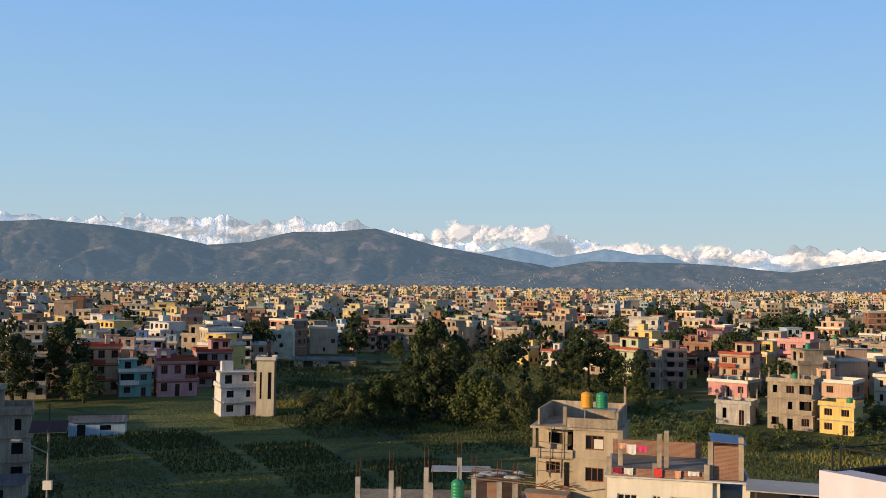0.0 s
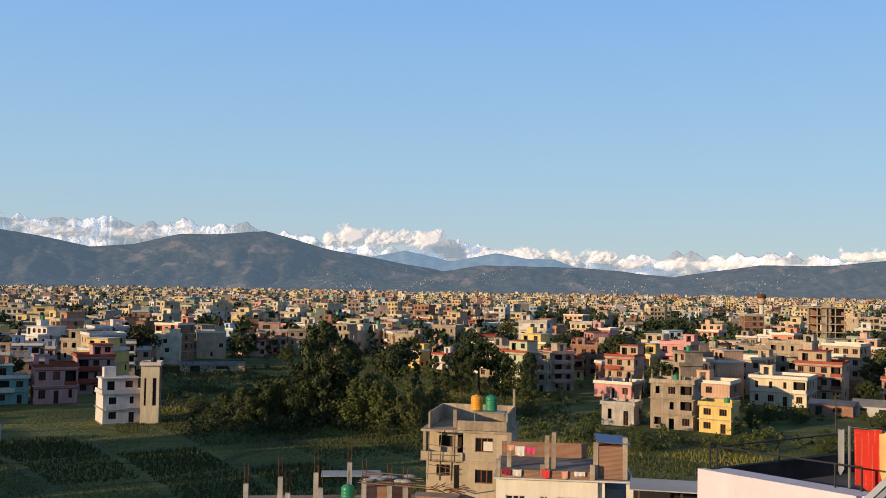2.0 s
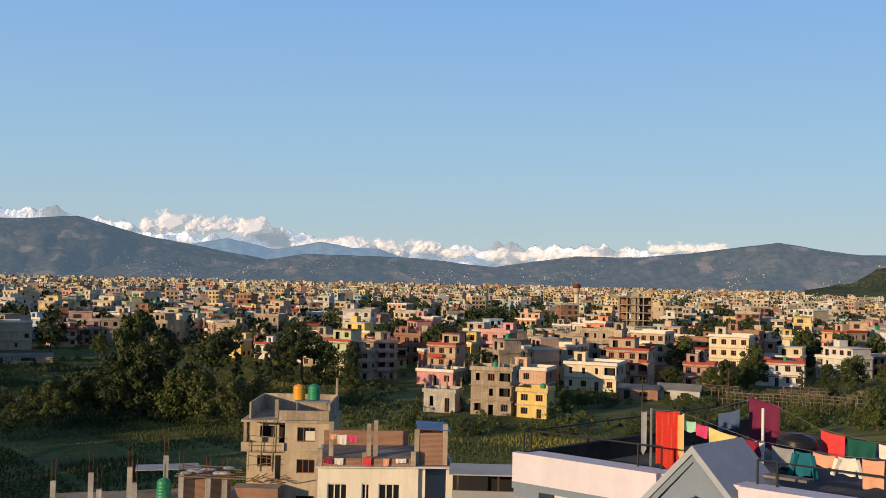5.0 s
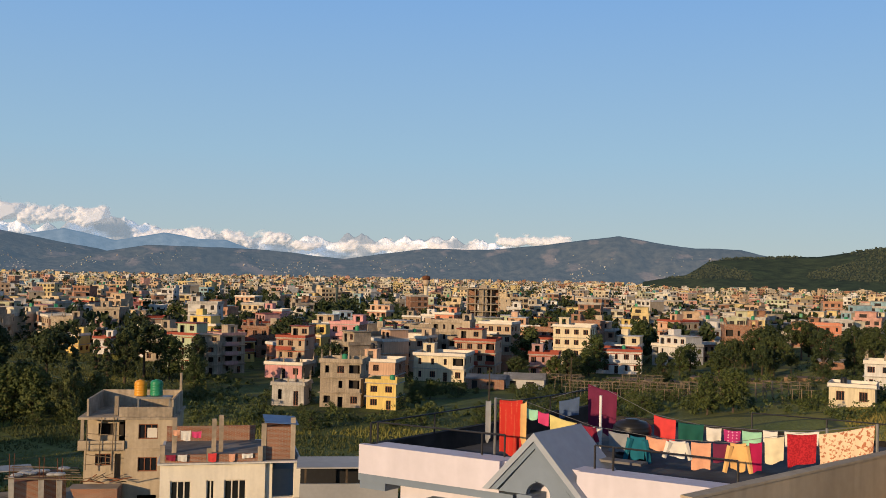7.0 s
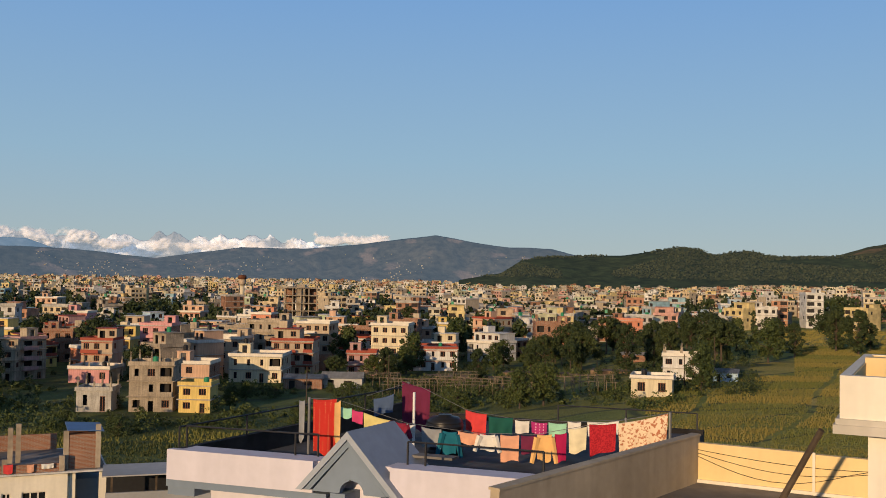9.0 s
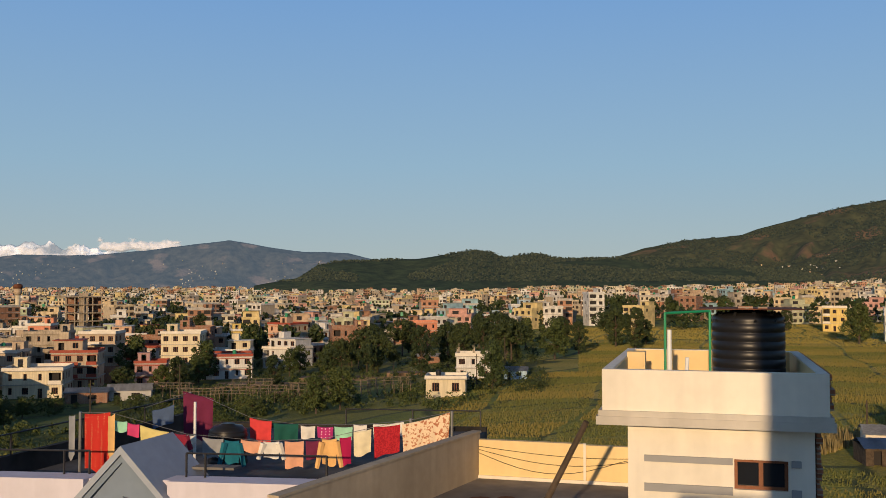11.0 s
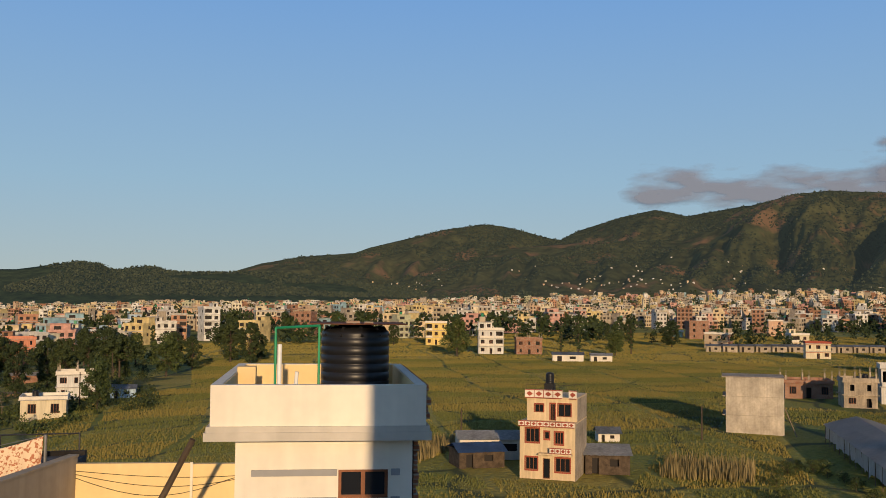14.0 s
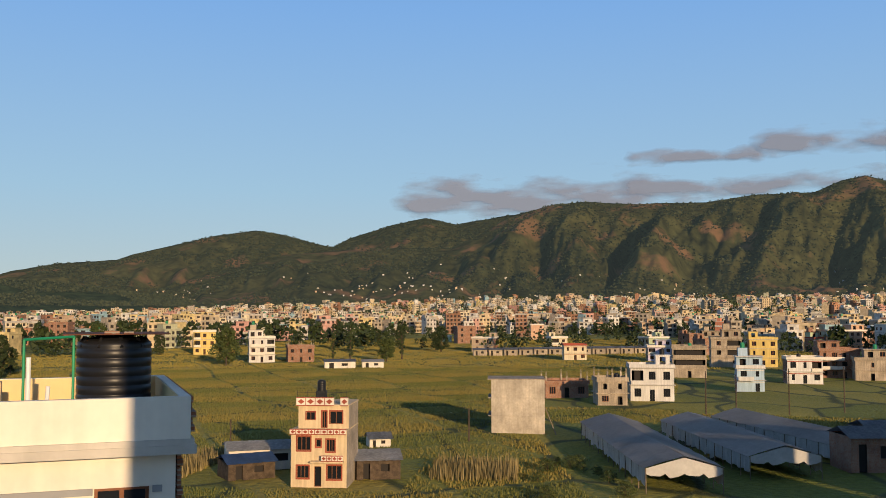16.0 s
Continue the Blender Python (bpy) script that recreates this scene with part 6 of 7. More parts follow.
for k in range(6):
    bm = bmesh.new()
    rod(bm, YD @ Vector((6.9 + 0.1 * k, -0.6 + k * 0.7, 7.25)), YD @ Vector((11.2, -1.0 + k * 0.75, 6.95)), 0.04, 6)
    part("bamboo_pole", bm, "bamboo", yard)
rj = random.Random(3)
for k in range(8):
    bm = bmesh.new()
    bmesh.ops.create_icosphere(bm, subdivisions=2, radius=0.28, matrix=YD @ Matrix.Translation((7.6 + k * 0.38, rj.uniform(-0.5, 1.5), 7.28)) @ Matrix.Diagonal((1.3, 0.9, 0.42, 1)))
    part("sack", bm, "tarp_white", yard, "white sack weighing down the poles")
boxes("sheet_roof", YD @ Matrix.Rotation(radians(-6), 4, "X"), "tarp_grey", yard, (4.6, 8.6, 1.0, 5.2, 7.3, 7.36), label="pale sheet-metal roof")
water_tank(1.1, 61.6, 5.9, 0.42, 1.2, "tank_green", "green plastic water tank on the half-built house")
boxes("tank_plinth", YD, "concrete", yard, (5.9, 6.7, -0.8, 0, 5.1, 5.9))

# solar street lamp at the left paddies
lamp = thing("street_lamp", "solar street lamp with two panels on a steel pole", "street lamp")
bm = bmesh.new()
rod(bm, (-22.3, 55.7, -7), (-22.3, 55.7, 10.6), 0.09, 10, 0.06)
part("pole", bm, "steel_post", lamp)
LM = Matrix.Translation((-22.3, 55.7, 10.9)) @ Matrix.Rotation(radians(12), 4, "Z") @ Matrix.Rotation(radians(32), 4, "X")
for x0 in (-1.0, 0.03):
    boxes("solar_panel", LM, "solar_cell", lamp, (x0, x0 + 0.97, -0.5, 0.5, 0, 0.04))
    boxes("panel_frame", LM, "steel_post", lamp, (x0 - 0.02, x0 + 0.99, -0.52, 0.52, -0.03, -0.002))
bm = bmesh.new()
rod(bm, (-22.3, 55.7, 9.4), (-23.6, 55.0, 10.2), 0.04, 6)
part("lamp_arm", bm, "steel_post", lamp)
boxes("lamp_head", Matrix.Translation((-23.7, 54.9, 10.2)), "steel_post", lamp, (-0.35, 0.2, -0.12, 0.12, 0, 0.1))
boxes("control_box", Matrix.Translation((-22.3, 55.55, 7.4)), "trim_pale", lamp, (-0.15, 0.35, -0.15, 0.05, 0, 0.5))

# ---- peach house with diamond bands, in the eastern paddies ----
PH = local(105.7, 28.3, 0.0308, -0.879, 0.999, 0.035)
ph = thing("diamond_house", "peach three-storey house with dark red diamond bands", "house")
W = 7.0
OPS = [(0.75, 2.25, 1.0, 2.35), (2.95, 3.85, 0.1, 2.3), (4.55, 6.35, 0.9, 2.4), (0.75, 2.45, 4.0, 5.5), (3.15, 3.75, 4.4, 5.2), (4.45, 5.5, 3.9, 5.2)]
bm = bmesh.new()
facade(bm, PH, W, 6.1, OPS, 0.22)
facade(bm, PH @ Matrix.Translation((0.6, 1.2, 6.25)), 6.4, 2.5, [(1.0, 2.1, 0.9, 1.8), (3.0, 3.6, 0.05, 1.9), (4.0, 5.6, 0.5, 1.9)], 0.22)
part("wall", bm, "paint_blush", ph)
boxes("side_wall", PH, "concrete", ph, (W - 0.22, W, 0.23, 7.5, -0.3, 6.1), (W - 0.22, W, 1.45, 7.5, 6.25, 8.75), (0, 0.22, 0.23, 7.5, -0.3, 6.1), (0.6, 0.82, 1.45, 7.5, 6.25, 8.75), (0.83, W - 0.23, 7.3, 7.5, -0.3, 8.75), label="unpainted grey plaster side")
boxes("floor_slab", PH, "paint_blush", ph, (-0.1, W + 0.05, -0.35, 7.5, 6.1, 6.24), (0.4, W + 0.05, 0.9, 7.5, 8.75, 8.9))
boxes("inner_wall", PH, "room_dark", ph, (0.5, W - 0.5, 0.9, 7.0, 0.1, 5.9), (1.0, W - 0.5, 2.0, 7.0, 6.3, 8.6))
for n2, y, z, x0, x1, cnt, hh in (("diamond_band", -0.38, 5.75, -0.1, W, 9, 0.62), ("diamond_band", 0.86, 8.75, 0.4, 5.2, 4, 0.95), ("diamond_band", 0.86, 8.75, 6.0, W, 1, 0.95), ("balcony_band", -0.9, 2.95, 4.0, 6.7, 4, 0.65)):
    bd = boxes(n2, PH, "trim_pale", ph, (x0, x1, y, y + 0.1, z, z + hh))
    boxes("band_edge", PH, "trim_red", bd, (x0, x1, y - 0.03, y + 0.0, z, z + 0.09), (x0, x1, y - 0.03, y + 0.0, z + hh - 0.09, z + hh))
    for k in range(cnt):
        cx = x0 + (x1 - x0) * (k + 0.5) / cnt
        rw, rh = min(0.42, (x1 - x0) / cnt * 0.36), hh * 0.30
        bm = bmesh.new()
        f4 = [bm.verts.new(PH @ Vector((cx + a * rw, y - 0.02, z + hh / 2 + c2 * rh))) for a, c2 in ((-1, 0), (0, -1), (1, 0), (0, 1))]
        r4 = [bm.verts.new(PH @ Vector((cx + a * rw, y, z + hh / 2 + c2 * rh))) for a, c2 in ((-1, 0), (0, -1), (1, 0), (0, 1))]
        bm.faces.new(f4)
        for q in range(4):
            bm.faces.new((f4[q], r4[q], r4[(q + 1) % 4], f4[(q + 1) % 4]))
        part("diamond", bm, "trim_red", bd)
        if k:
            xe = x0 + (x1 - x0) * k / cnt
            boxes("band_divider", PH, "trim_red", bd, (xe - 0.04, xe + 0.04, y - 0.03, y, z + 0.09, z + hh - 0.09))
boxes("balcony", PH, "paint_blush", ph, (2.6, 6.7, -0.9, 0, 2.78, 2.94))
for k, (x0, x1, z0, z1) in enumerate(OPS):
    shared("door" if k == 1 else "window", window_mesh(x1 - x0, z1 - z0, "wood_frame", 1 if x1 - x0 < 1 else 3), ph, PH @ Matrix.Translation(((x0 + x1) / 2, 0.1, z0)))
    if k != 1:
        e = 0.14
        boxes("window_surround", PH, "trim_red", ph, (x0 - e, x1 + e, -0.02, 0.0, z1, z1 + e), (x0 - e, x1 + e, -0.02, 0, z0 - e, z0), (x0 - e, x0, -0.02, 0, z0, z1), (x1, x1 + e, -0.02, 0, z0, z1))
for x0, x1, z0, z1 in ((1.6, 2.7, 7.15, 8.05), (3.6, 4.2, 6.3, 8.15), (4.6, 6.2, 6.75, 8.15)):
    shared("window", window_mesh(x1 - x0, z1 - z0, "wood_frame", 2), ph, PH @ Matrix.Translation(((x0 + x1) / 2, 1.3, z0)))
    e = 0.12
    boxes("window_surround", PH, "trim_red", ph, (x0 - e, x1 + e, 1.18, 1.2, z1, z1 + e), (x0 - e, x0, 1.18, 1.2, z0, z1), (x1, x1 + e, 1.18, 1.2, z0, z1))
for k in range(6):
    boxes("rail_post", PH, "metal_dark", ph, (0.5 + k * 1.25, 0.54 + k * 1.25, 0.95, 0.99, 8.9, 10.5))
boxes("rail", PH, "metal_dark", ph, (0.5, 6.8, 0.95, 0.98, 10.2, 10.24), (0.5, 6.8, 6.5, 6.53, 9.9, 9.94))
tp = PH @ Vector((3.0, 3.5, 0))
boxes("tank_stand", PH, "metal_dark", ph, (2.4, 3.6, 2.9, 2.96, 8.9, 10.2), (2.4, 2.46, 2.9, 4.1, 9.7, 10.2), (3.5, 3.6, 2.9, 4.1, 8.9, 10.2))
water_tank(tp.x, tp.y, 10.2, 0.48, 1.25, "tank_black", "black water tank on a steel stand on the peach house")

# grey plastered block with a blank wall
CG = local(153.6, 9.4, 0.054, -0.9985, 0.9985, 0.054)
cg = thing("concrete_block_house", "grey plastered house with a blank stained wall and unfinished floors", "house")
plain("stained_plaster", (0.55, 0.48, 0.38), 0.9, 0.2, 3.0, 0.45, bump=0.4, streak=0.12)
rj = random.Random(8)
for i in range(3):
    for j in range(3):
        boxes("wall_panel", CG, "stained_plaster", cg, (i * 2.77, i * 2.77 + 2.76, rj.uniform(-0.015, 0.01), 0.25, j * 2.8, j * 2.8 + 2.78))
boxes("side_wall", CG, "concrete", cg, (8.1, 8.3, 0.26, 7, 0, 8.4), (0.3, 8.0, 6.8, 7, 0, 8.4))
boxes("floor_slab", CG, "concrete", cg, (-0.5, 8.3, 0.26, 7, 2.7, 2.85), (-0.5, 8.3, 0.26, 7, 5.5, 5.65), (-0.6, 8.4, 0.0, 7.1, 8.4, 8.55))
boxes("column", CG, "concrete", cg, (0, 0.25, 0.3, 0.55, 0, 8.4), (0, 0.25, 3.2, 3.45, 0, 8.4), (0, 0.25, 6.5, 6.75, 0, 8.4))
bm = bmesh.new()
rod(bm, CG @ Vector((8.4, 0.5, 4)), CG @ Vector((10.0, -0.5, 0)), 0.09, 6)
part("prop", bm, "bamboo", cg)


# ---- greenhouses and sheds ----
def greenhouse(a, along, length, width, eave, ridge_h, label):
    """Long tunnel shed: bamboo posts, a grey sheet over a low gable, ragged side sheets."""
    d = Vector((math.sin(radians(along)), math.cos(radians(along)), 0))
    m = local(a[0], a[1], d.x, d.y, d.y, -d.x)
    root = thing("greenhouse", label, "greenhouse", "plastic-roofed greenhouses")
    bm = bmesh.new()
    nseg = 24
    top = []
    for i in range(nseg + 1):
        x = length * i / nseg
        sag = 0.05 * math.sin(i * 2.1)
        top.append([bm.verts.new(m @ Vector((x, y, z))) for y, z in ((-0.3, eave - 0.15 + sag), (width * 0.25, (eave + ridge_h) / 2 + 0.03), (width / 2, ridge_h), (width * 0.75, (eave + ridge_h) / 2 + 0.03), (width + 0.3, eave - 0.15 - sag))])
    for i in range(nseg):
        for j in range(4):
            bm.faces.new((top[i][j], top[i][j + 1], top[i + 1][j + 1], top[i + 1][j]))
    geo = bmesh.ops.solidify(bm, geom=bm.faces[:], thickness=0.03)
    bmesh.ops.recalc_face_normals(bm, faces=bm.faces)
    part("sheet_roof", bm, "tarp_grey", root, "grey plastic sheet roof")
    for side, y in (("side", 0.0), ("side", width)):
        bm = bmesh.new()
        cols = []
        for i in range(49):
            x = length * i / 48
            hang2 = eave - 0.25 - (0.62 + 0.5 * abs(noise.noise((x * 0.4, y, 1)))) * eave * 0.9
            off = 0.12 * math.sin(x * 3.1) + 0.1 * noise.noise((x, y, 3))
            cols.append([bm.verts.new(m @ Vector((x, y + off * k / 3, eave - 0.2 - (eave - 0.2 - max(0.05, hang2)) * k / 3))) for k in range(4)])
        for i in range(48):
            for k in range(3):
                bm.faces.new((cols[i][k], cols[i + 1][k], cols[i + 1][k + 1], cols[i][k + 1]))
        part("side_sheet", bm, "tarp_white", root, "ragged translucent side sheet")
        for i in range(0, 25, 2):
            bm = bmesh.new()
            rod(bm, m @ Vector((length * i / 24, y, -0.5)), m @ Vector((length * i / 24, y, eave - 0.12)), 0.06, 6)
            part("post", bm, "bamboo", root)
    bm = bmesh.new()
    for k in range(4):
        y0, y1 = width * k / 4, width * (k + 1) / 4
        zt = lambda y: eave - 0.15 + (ridge_h - eave) * (1 - abs(y - width / 2) / (width / 2))
        ym = (y0 + y1) / 2
        vs = [bm.verts.new(m @ Vector((0.02, y, z))) for y, z in ((y0, zt(y0)), (y1, zt(y1)), (y1, eave - 0.75), (ym + 0.5, eave - 1.0), (ym - 0.5, eave - 0.95 - 0.25 * (k % 2)), (y0, eave - 0.75))]
        bm.faces.new(vs)
    part("end_sheet", bm, "tarp_white", root, "torn end sheet hanging in swags")


greenhouse((106.2, -9.9), 82.6, 43, 8.2, 2.8, 3.9, "long greenhouse with a grey plastic roof and torn white side sheets")
greenhouse((116.6, -22.6), 80.5, 37, 8.4, 2.7, 3.8, "greenhouse with a dull grey plastic roof on bamboo posts")
greenhouse((128.8, -34.8), 73.0, 33, 8.4, 2.6, 3.7, "greenhouse with a dull grey plastic roof on bamboo posts")


def shed(x, y, w, d, h, face, roof, wall, label, rise=0.7):
    fx, fy = direction(face)
    z0 = ground_z(x, y)
    m = local(x, y, -fy, fx, -fx, -fy, z0)
    root = thing("shed", label, "shed")
    bm = bmesh.new()
    facade(bm, m @ Matrix.Translation((-w / 2, 0, 0)), w, h, [(w * 0.15, w * 0.3, 0.0, h * 0.8), (w * 0.55, w * 0.75, h * 0.4, h * 0.75)], 0.12)
    for d4 in ((-w / 2, -w / 2 + 0.12, 0.12, d, -0.5, h), (w / 2 - 0.12, w / 2, 0.12, d, -0.5, h), (-w / 2 + 0.12, w / 2 - 0.12, d - 0.12, d, -0.5, h + rise * 0.0)):
        box(bm, *d4, m=m)
    part("wall", bm, wall, root)
    boxes("inner_wall", m, "room_dark", root, (-w / 2 + 0.4, w / 2 - 0.4, 0.5, d - 0.3, 0.02, h - 0.1))
    for y0, y1, za, zb in ((-0.5, d / 2, h - 0.1, h + rise), (d / 2, d + 0.5, h + rise, h - 0.1)):
        bm = bmesh.new()
        nn = max(6, int(w / 0.4))
        rows2 = []
        for i in range(nn + 1):
            xx = -w / 2 - 0.3 + (w + 0.6) * i / nn
            bz = 0.03 * (i % 2)
            rows2.append((bm.verts.new(m @ Vector((xx, y0, za + bz))), bm.verts.new(m @ Vector((xx, y1, zb + bz)))))
        for i in range(nn):
            bm.faces.new((rows2[i][0], rows2[i + 1][0], rows2[i + 1][1], rows2[i][1]))
        bmesh.ops.solidify(bm, geom=bm.faces[:], thickness=0.03)
        part("roof_sheet", bm, roof, root)
    return root


shed(110.0, 34.0, 5.5, 4.5, 2.0, 235, "metal_blue", "bark", "low shed with a blue sheet roof beside the peach house")
shed(116.5, 34.0, 9.5, 5, 2.6, 245, "sheet_pale", "trim_pale", "low farm shed with a pale grey sheet roof")
shed(111.5, 19.6, 5.0, 7, 2.3, 255, "sheet_pale", "bark", "open shed with a curved grey sheet roof")
shed(130.0, 32.0, 5.0, 3, 1.2, 250, "rust", "brick", "small low shed with a rusty red roof in the paddies")
shed(137.0, 24.0, 3.0, 3, 1.3, 250, "metal_grey", "trim_pale", "small pump shed in the paddies")
shed(-57.5, 163.7, 9.0, 5, 2.4, 165, "metal_grey", "paint_pale_blue", "low shed with a shiny corrugated metal roof")
shed(-36.0, 301.0, 19.0, 6, 2.3, 170, "metal_grey", "paint_tan", "long low shed with a metal roof")
shed(-52.0, 112.0, 8.0, 5, 2.6, 165, "metal_grey", "concrete", "low lean-to shed beside the grey house")
shed(116.6, 199.4, 9.5, 6, 2.5, 215, "tarp_white", "tarp_white", "farm shed wrapped in pale torn sheets", 1.2)
shed(107.5, 201.8, 9.0, 8, 2.6, 215, "metal_grey", "brick", "shed with a rusty corrugated roof")
shed(314.0, 69.0, 10.0, 5, 2.4, 255, "metal_grey", "trim_pale", "long low farm shed in the paddies")
shed(318.3, 58.9, 7.0, 4, 2.2, 255, "tarp_white", "trim_pale", "long low farm shed in the paddies")
shed(122.5, -38.5, 6.5, 6, 4.2, 262, "metal_grey", "brick", "brick barn with a grey metal roof", 1.0)
shed(131.0, -45.0, 9.5, 7, 4.0, 262, "metal_grey", "concrete", "brick barn with a pale metal roof", 1.0)
shed(88.0, 128.0, 16.0, 6, 2.3, 225, "thatch", "bark", "long low shed with a dark thatched roof", 0.6)
shed(168.5, 130.1, 5.0, 4, 2.0, 235, "metal_grey", "paint_pale_blue", "small pale blue metal shed at the paddy's edge")
shed(205.0, 190.0, 7.0, 4, 2.2, 225, "tarp_white", "brick", "small brick shed with a pale roof")
for k in range(12):
    shed(405 + 2.8 * k, 30.0 - 6.2 * k, 5.6, 4, 2.6, 260, "metal_grey", "concrete", "low grey shed in a row at the paddies' edge")


def bamboo_frame(x, y, w, d, h, face, seed):
    fx, fy = direction(face)
    m = local(x, y, -fy, fx, -fx, -fy, ground_z(x, y))
    root = thing("bamboo_frame", "empty bamboo greenhouse frame without its sheet", "frame", "bamboo frames in the nursery")
    rj = random.Random(seed)
    nn = 5
    for i in range(nn + 1):
        xx = w * i / nn - w / 2
        for yy, hh in ((0, h * 0.75), (d / 2, h), (d, h * 0.75)):
            bm = bmesh.new()
            rod(bm, m @ Vector((xx, yy, -0.4)), m @ Vector((xx + rj.uniform(-0.15, 0.15), yy, hh)), 0.07, 5)
            part("post", bm, "bamboo", root)
    for yy, hh in ((0, h * 0.75), (d / 4, h * 0.87), (d / 2, h), (d * 0.75, h * 0.87), (d, h * 0.75)):
        bm = bmesh.new()
        rod(bm, m @ Vector((-w / 2 - 0.4, yy, hh)), m @ Vector((w / 2 + 0.4, yy, hh + rj.uniform(-0.1, 0.1))), 0.05, 5)
        part("purlin", bm, "bamboo", root)
    for i in range(nn + 1):
        xx = w * i / nn - w / 2
        for a, c2 in (((xx, 0, h * 0.75), (xx, d / 2, h)), ((xx, d / 2, h), (xx, d, h * 0.75))):
            bm = bmesh.new()
            rod(bm, m @ Vector(a), m @ Vector(c2), 0.05, 5)
            part("rafter", bm, "bamboo", root)


for k in range(6):
    u = k / 5
    bamboo_frame(118 + 22 * u, 176 - 36 * u, 8.5, 12, 3.4, 222, k)
bamboo_frame(124.0, 196.0, 9, 9, 3.4, 222, 20)
bamboo_frame(137.0, 182.0, 9, 9, 3.4, 222, 21)


# bare brown beds between the nursery and the orchard
for x, y, w2, d2, fc in ((150, 196, 22, 9, 224), (168, 182, 26, 7, 226), (140, 168, 14, 5, 224), (178, 168, 16, 6, 230)):
    fx, fy = direction(fc)
    bed = boxes("earth_bed", local(x, y, -fy, fx, -fx, -fy, ground_z(x, y)), "earth", None, (-w2 / 2, w2 / 2, 0, d2, -0.6, 0.45))
    tagged(bed, "bare brown earth bed between the trees", "earth bed", "earth beds")


# ---- poles ----
def power_pole(x, y, h, lean=0.0):
    z = ground_z(x, y)
    root = thing("power_pole", "thin weathered power pole with a crossarm", "pole", "power poles")
    bm = bmesh.new()
    rod(bm, (x, y, z - 0.5), (x + lean, y, z + h), 0.14, 7, 0.09)
    part("shaft", bm, "bark", root)
    bm = bmesh.new()
    rod(bm, (x + lean - 0.6, y, z + h - 0.5), (x + lean + 0.6, y, z + h - 0.5), 0.05, 5)
    part("crossarm", bm, "bark", root)


for x, y, h in ((185, -28, 8), (176, -31.8, 8), (186.7, -43.2, 8.5), (192.9, -54.7, 8.5), (117.4, 180.5, 9), (88, 163.4, 9), (153, 128, 7), (143, 12, 5), (126, 42, 5), (190, 150, 8), (-60, 150, 7)):
    power_pole(x, y, h)


# ---- trees ----
def crown_mesh(name, rnd, blobs, cards, size, mat):
    """Leaves in small bent cards, gathered in clumps round the limb ends."""
    vs, fs = [], []
    for k in range(cards):
        c, r = rnd.choice(blobs)
        p = Vector((rnd.gauss(0, 1), rnd.gauss(0, 1), rnd.gauss(0, 1))).normalized() * (0.35 + 0.65 * rnd.random() ** 0.5) * rnd.choice((1, 1, 1, 1.25))
        p = Vector((c[0] + p.x * r[0], c[1] + p.y * r[1], c[2] + p.z * r[2]))
        nrm = (p - Vector(c) + Vector((rnd.uniform(-1, 1), rnd.uniform(-1, 1), rnd.uniform(-0.4, 1.2))) * r[0] * 0.7).normalized()
        q = nrm.to_track_quat("Z", "Y")
        s = size * rnd.uniform(0.6, 1.3)
        a = rnd.uniform(0, math.tau)
        i0 = len(vs)
        for t, rr, dz in ((0, 1.1, 0), (1.5, 0.75, -0.2), (3.1, 1.1, 0.1), (4.7, 0.75, -0.15)):
            vs.append(tuple(p + q @ Vector((math.cos(a + t) * s * rr, math.sin(a + t) * s * rr, dz * s))))
        fs.append((i0, i0 + 1, i0 + 2, i0 + 3))
    me = bpy.data.meshes.new(name)
    me.from_pydata(vs, [], fs)
    me.materials.append(MATS[mat])
    return me


def tree_template(h, width, mat, label, seed, slim=False, cards=2200, low=0.3):
    rnd = random.Random(seed)
    root = thing("tree", label, "tree")
    bm = bmesh.new()
    rod(bm, (0, 0, -0.5), (0.1, 0, h * 0.45), h * 0.028, 8, h * 0.017)
    rod(bm, (0.1, 0, h * 0.45), (0, 0.1, h * 0.85), h * 0.017, 7, h * 0.005)
    blobs = []
    count = 34 if not slim else 22
    for k in range(count):
        u = low + (1 - low) * (k + 0.5) / count
        prof = math.sin(math.pi * min(1, (u - low) / (1 - low) * 0.85 + 0.12)) ** 0.7
        a = k * 2.4 + rnd.uniform(-0.4, 0.4)
        rad = width / 2 * prof * rnd.uniform(0.25, 0.95) * (0.5 if slim else 1)
        c = (math.cos(a) * rad, math.sin(a) * rad, h * u)
        rr = width * rnd.uniform(0.07, 0.17) * (0.75 if slim else 1)
        blobs.append((c, (rr, rr, rr * rnd.uniform(0.7, 1.0))))
        if k < count * 0.8:
            rod(bm, (0.05, 0, h * (low * 0.9 + (u - low) * 0.6)), (c[0] * 0.85, c[1] * 0.85, c[2]), h * 0.010, 5, h * 0.003)
    part("trunk", bm, "bark", root)
    cr = new("crown", crown_mesh("crown", rnd, blobs, cards, width * 0.026 if not slim else width * 0.04, mat))
    cr.parent = root
    root.location = (0, -60, -60)
    return root, h


KINDS = [tree_template(16, 10, "leaf_dark", "tall dense dark green broadleaf tree beside the paddies", 1, cards=6200, low=0.14),
         tree_template(9, 8, "leaf", "rounded green broadleaf tree", 2, cards=4000, low=0.18),
         tree_template(8, 7, "leaf_olive", "light green willow-like tree", 3, cards=3800, low=0.12),
         tree_template(12, 5, "leaf_dark", "slim dark green tree", 4, True, 2800, 0.15),
         tree_template(11, 11, "leaf_dark", "wide spreading tree with an open crown on a bare trunk", 5, cards=3200, low=0.5),
         tree_template(2.6, 3.4, "leaf", "low green bush beside the paddies", 6, cards=1300, low=0.1)]


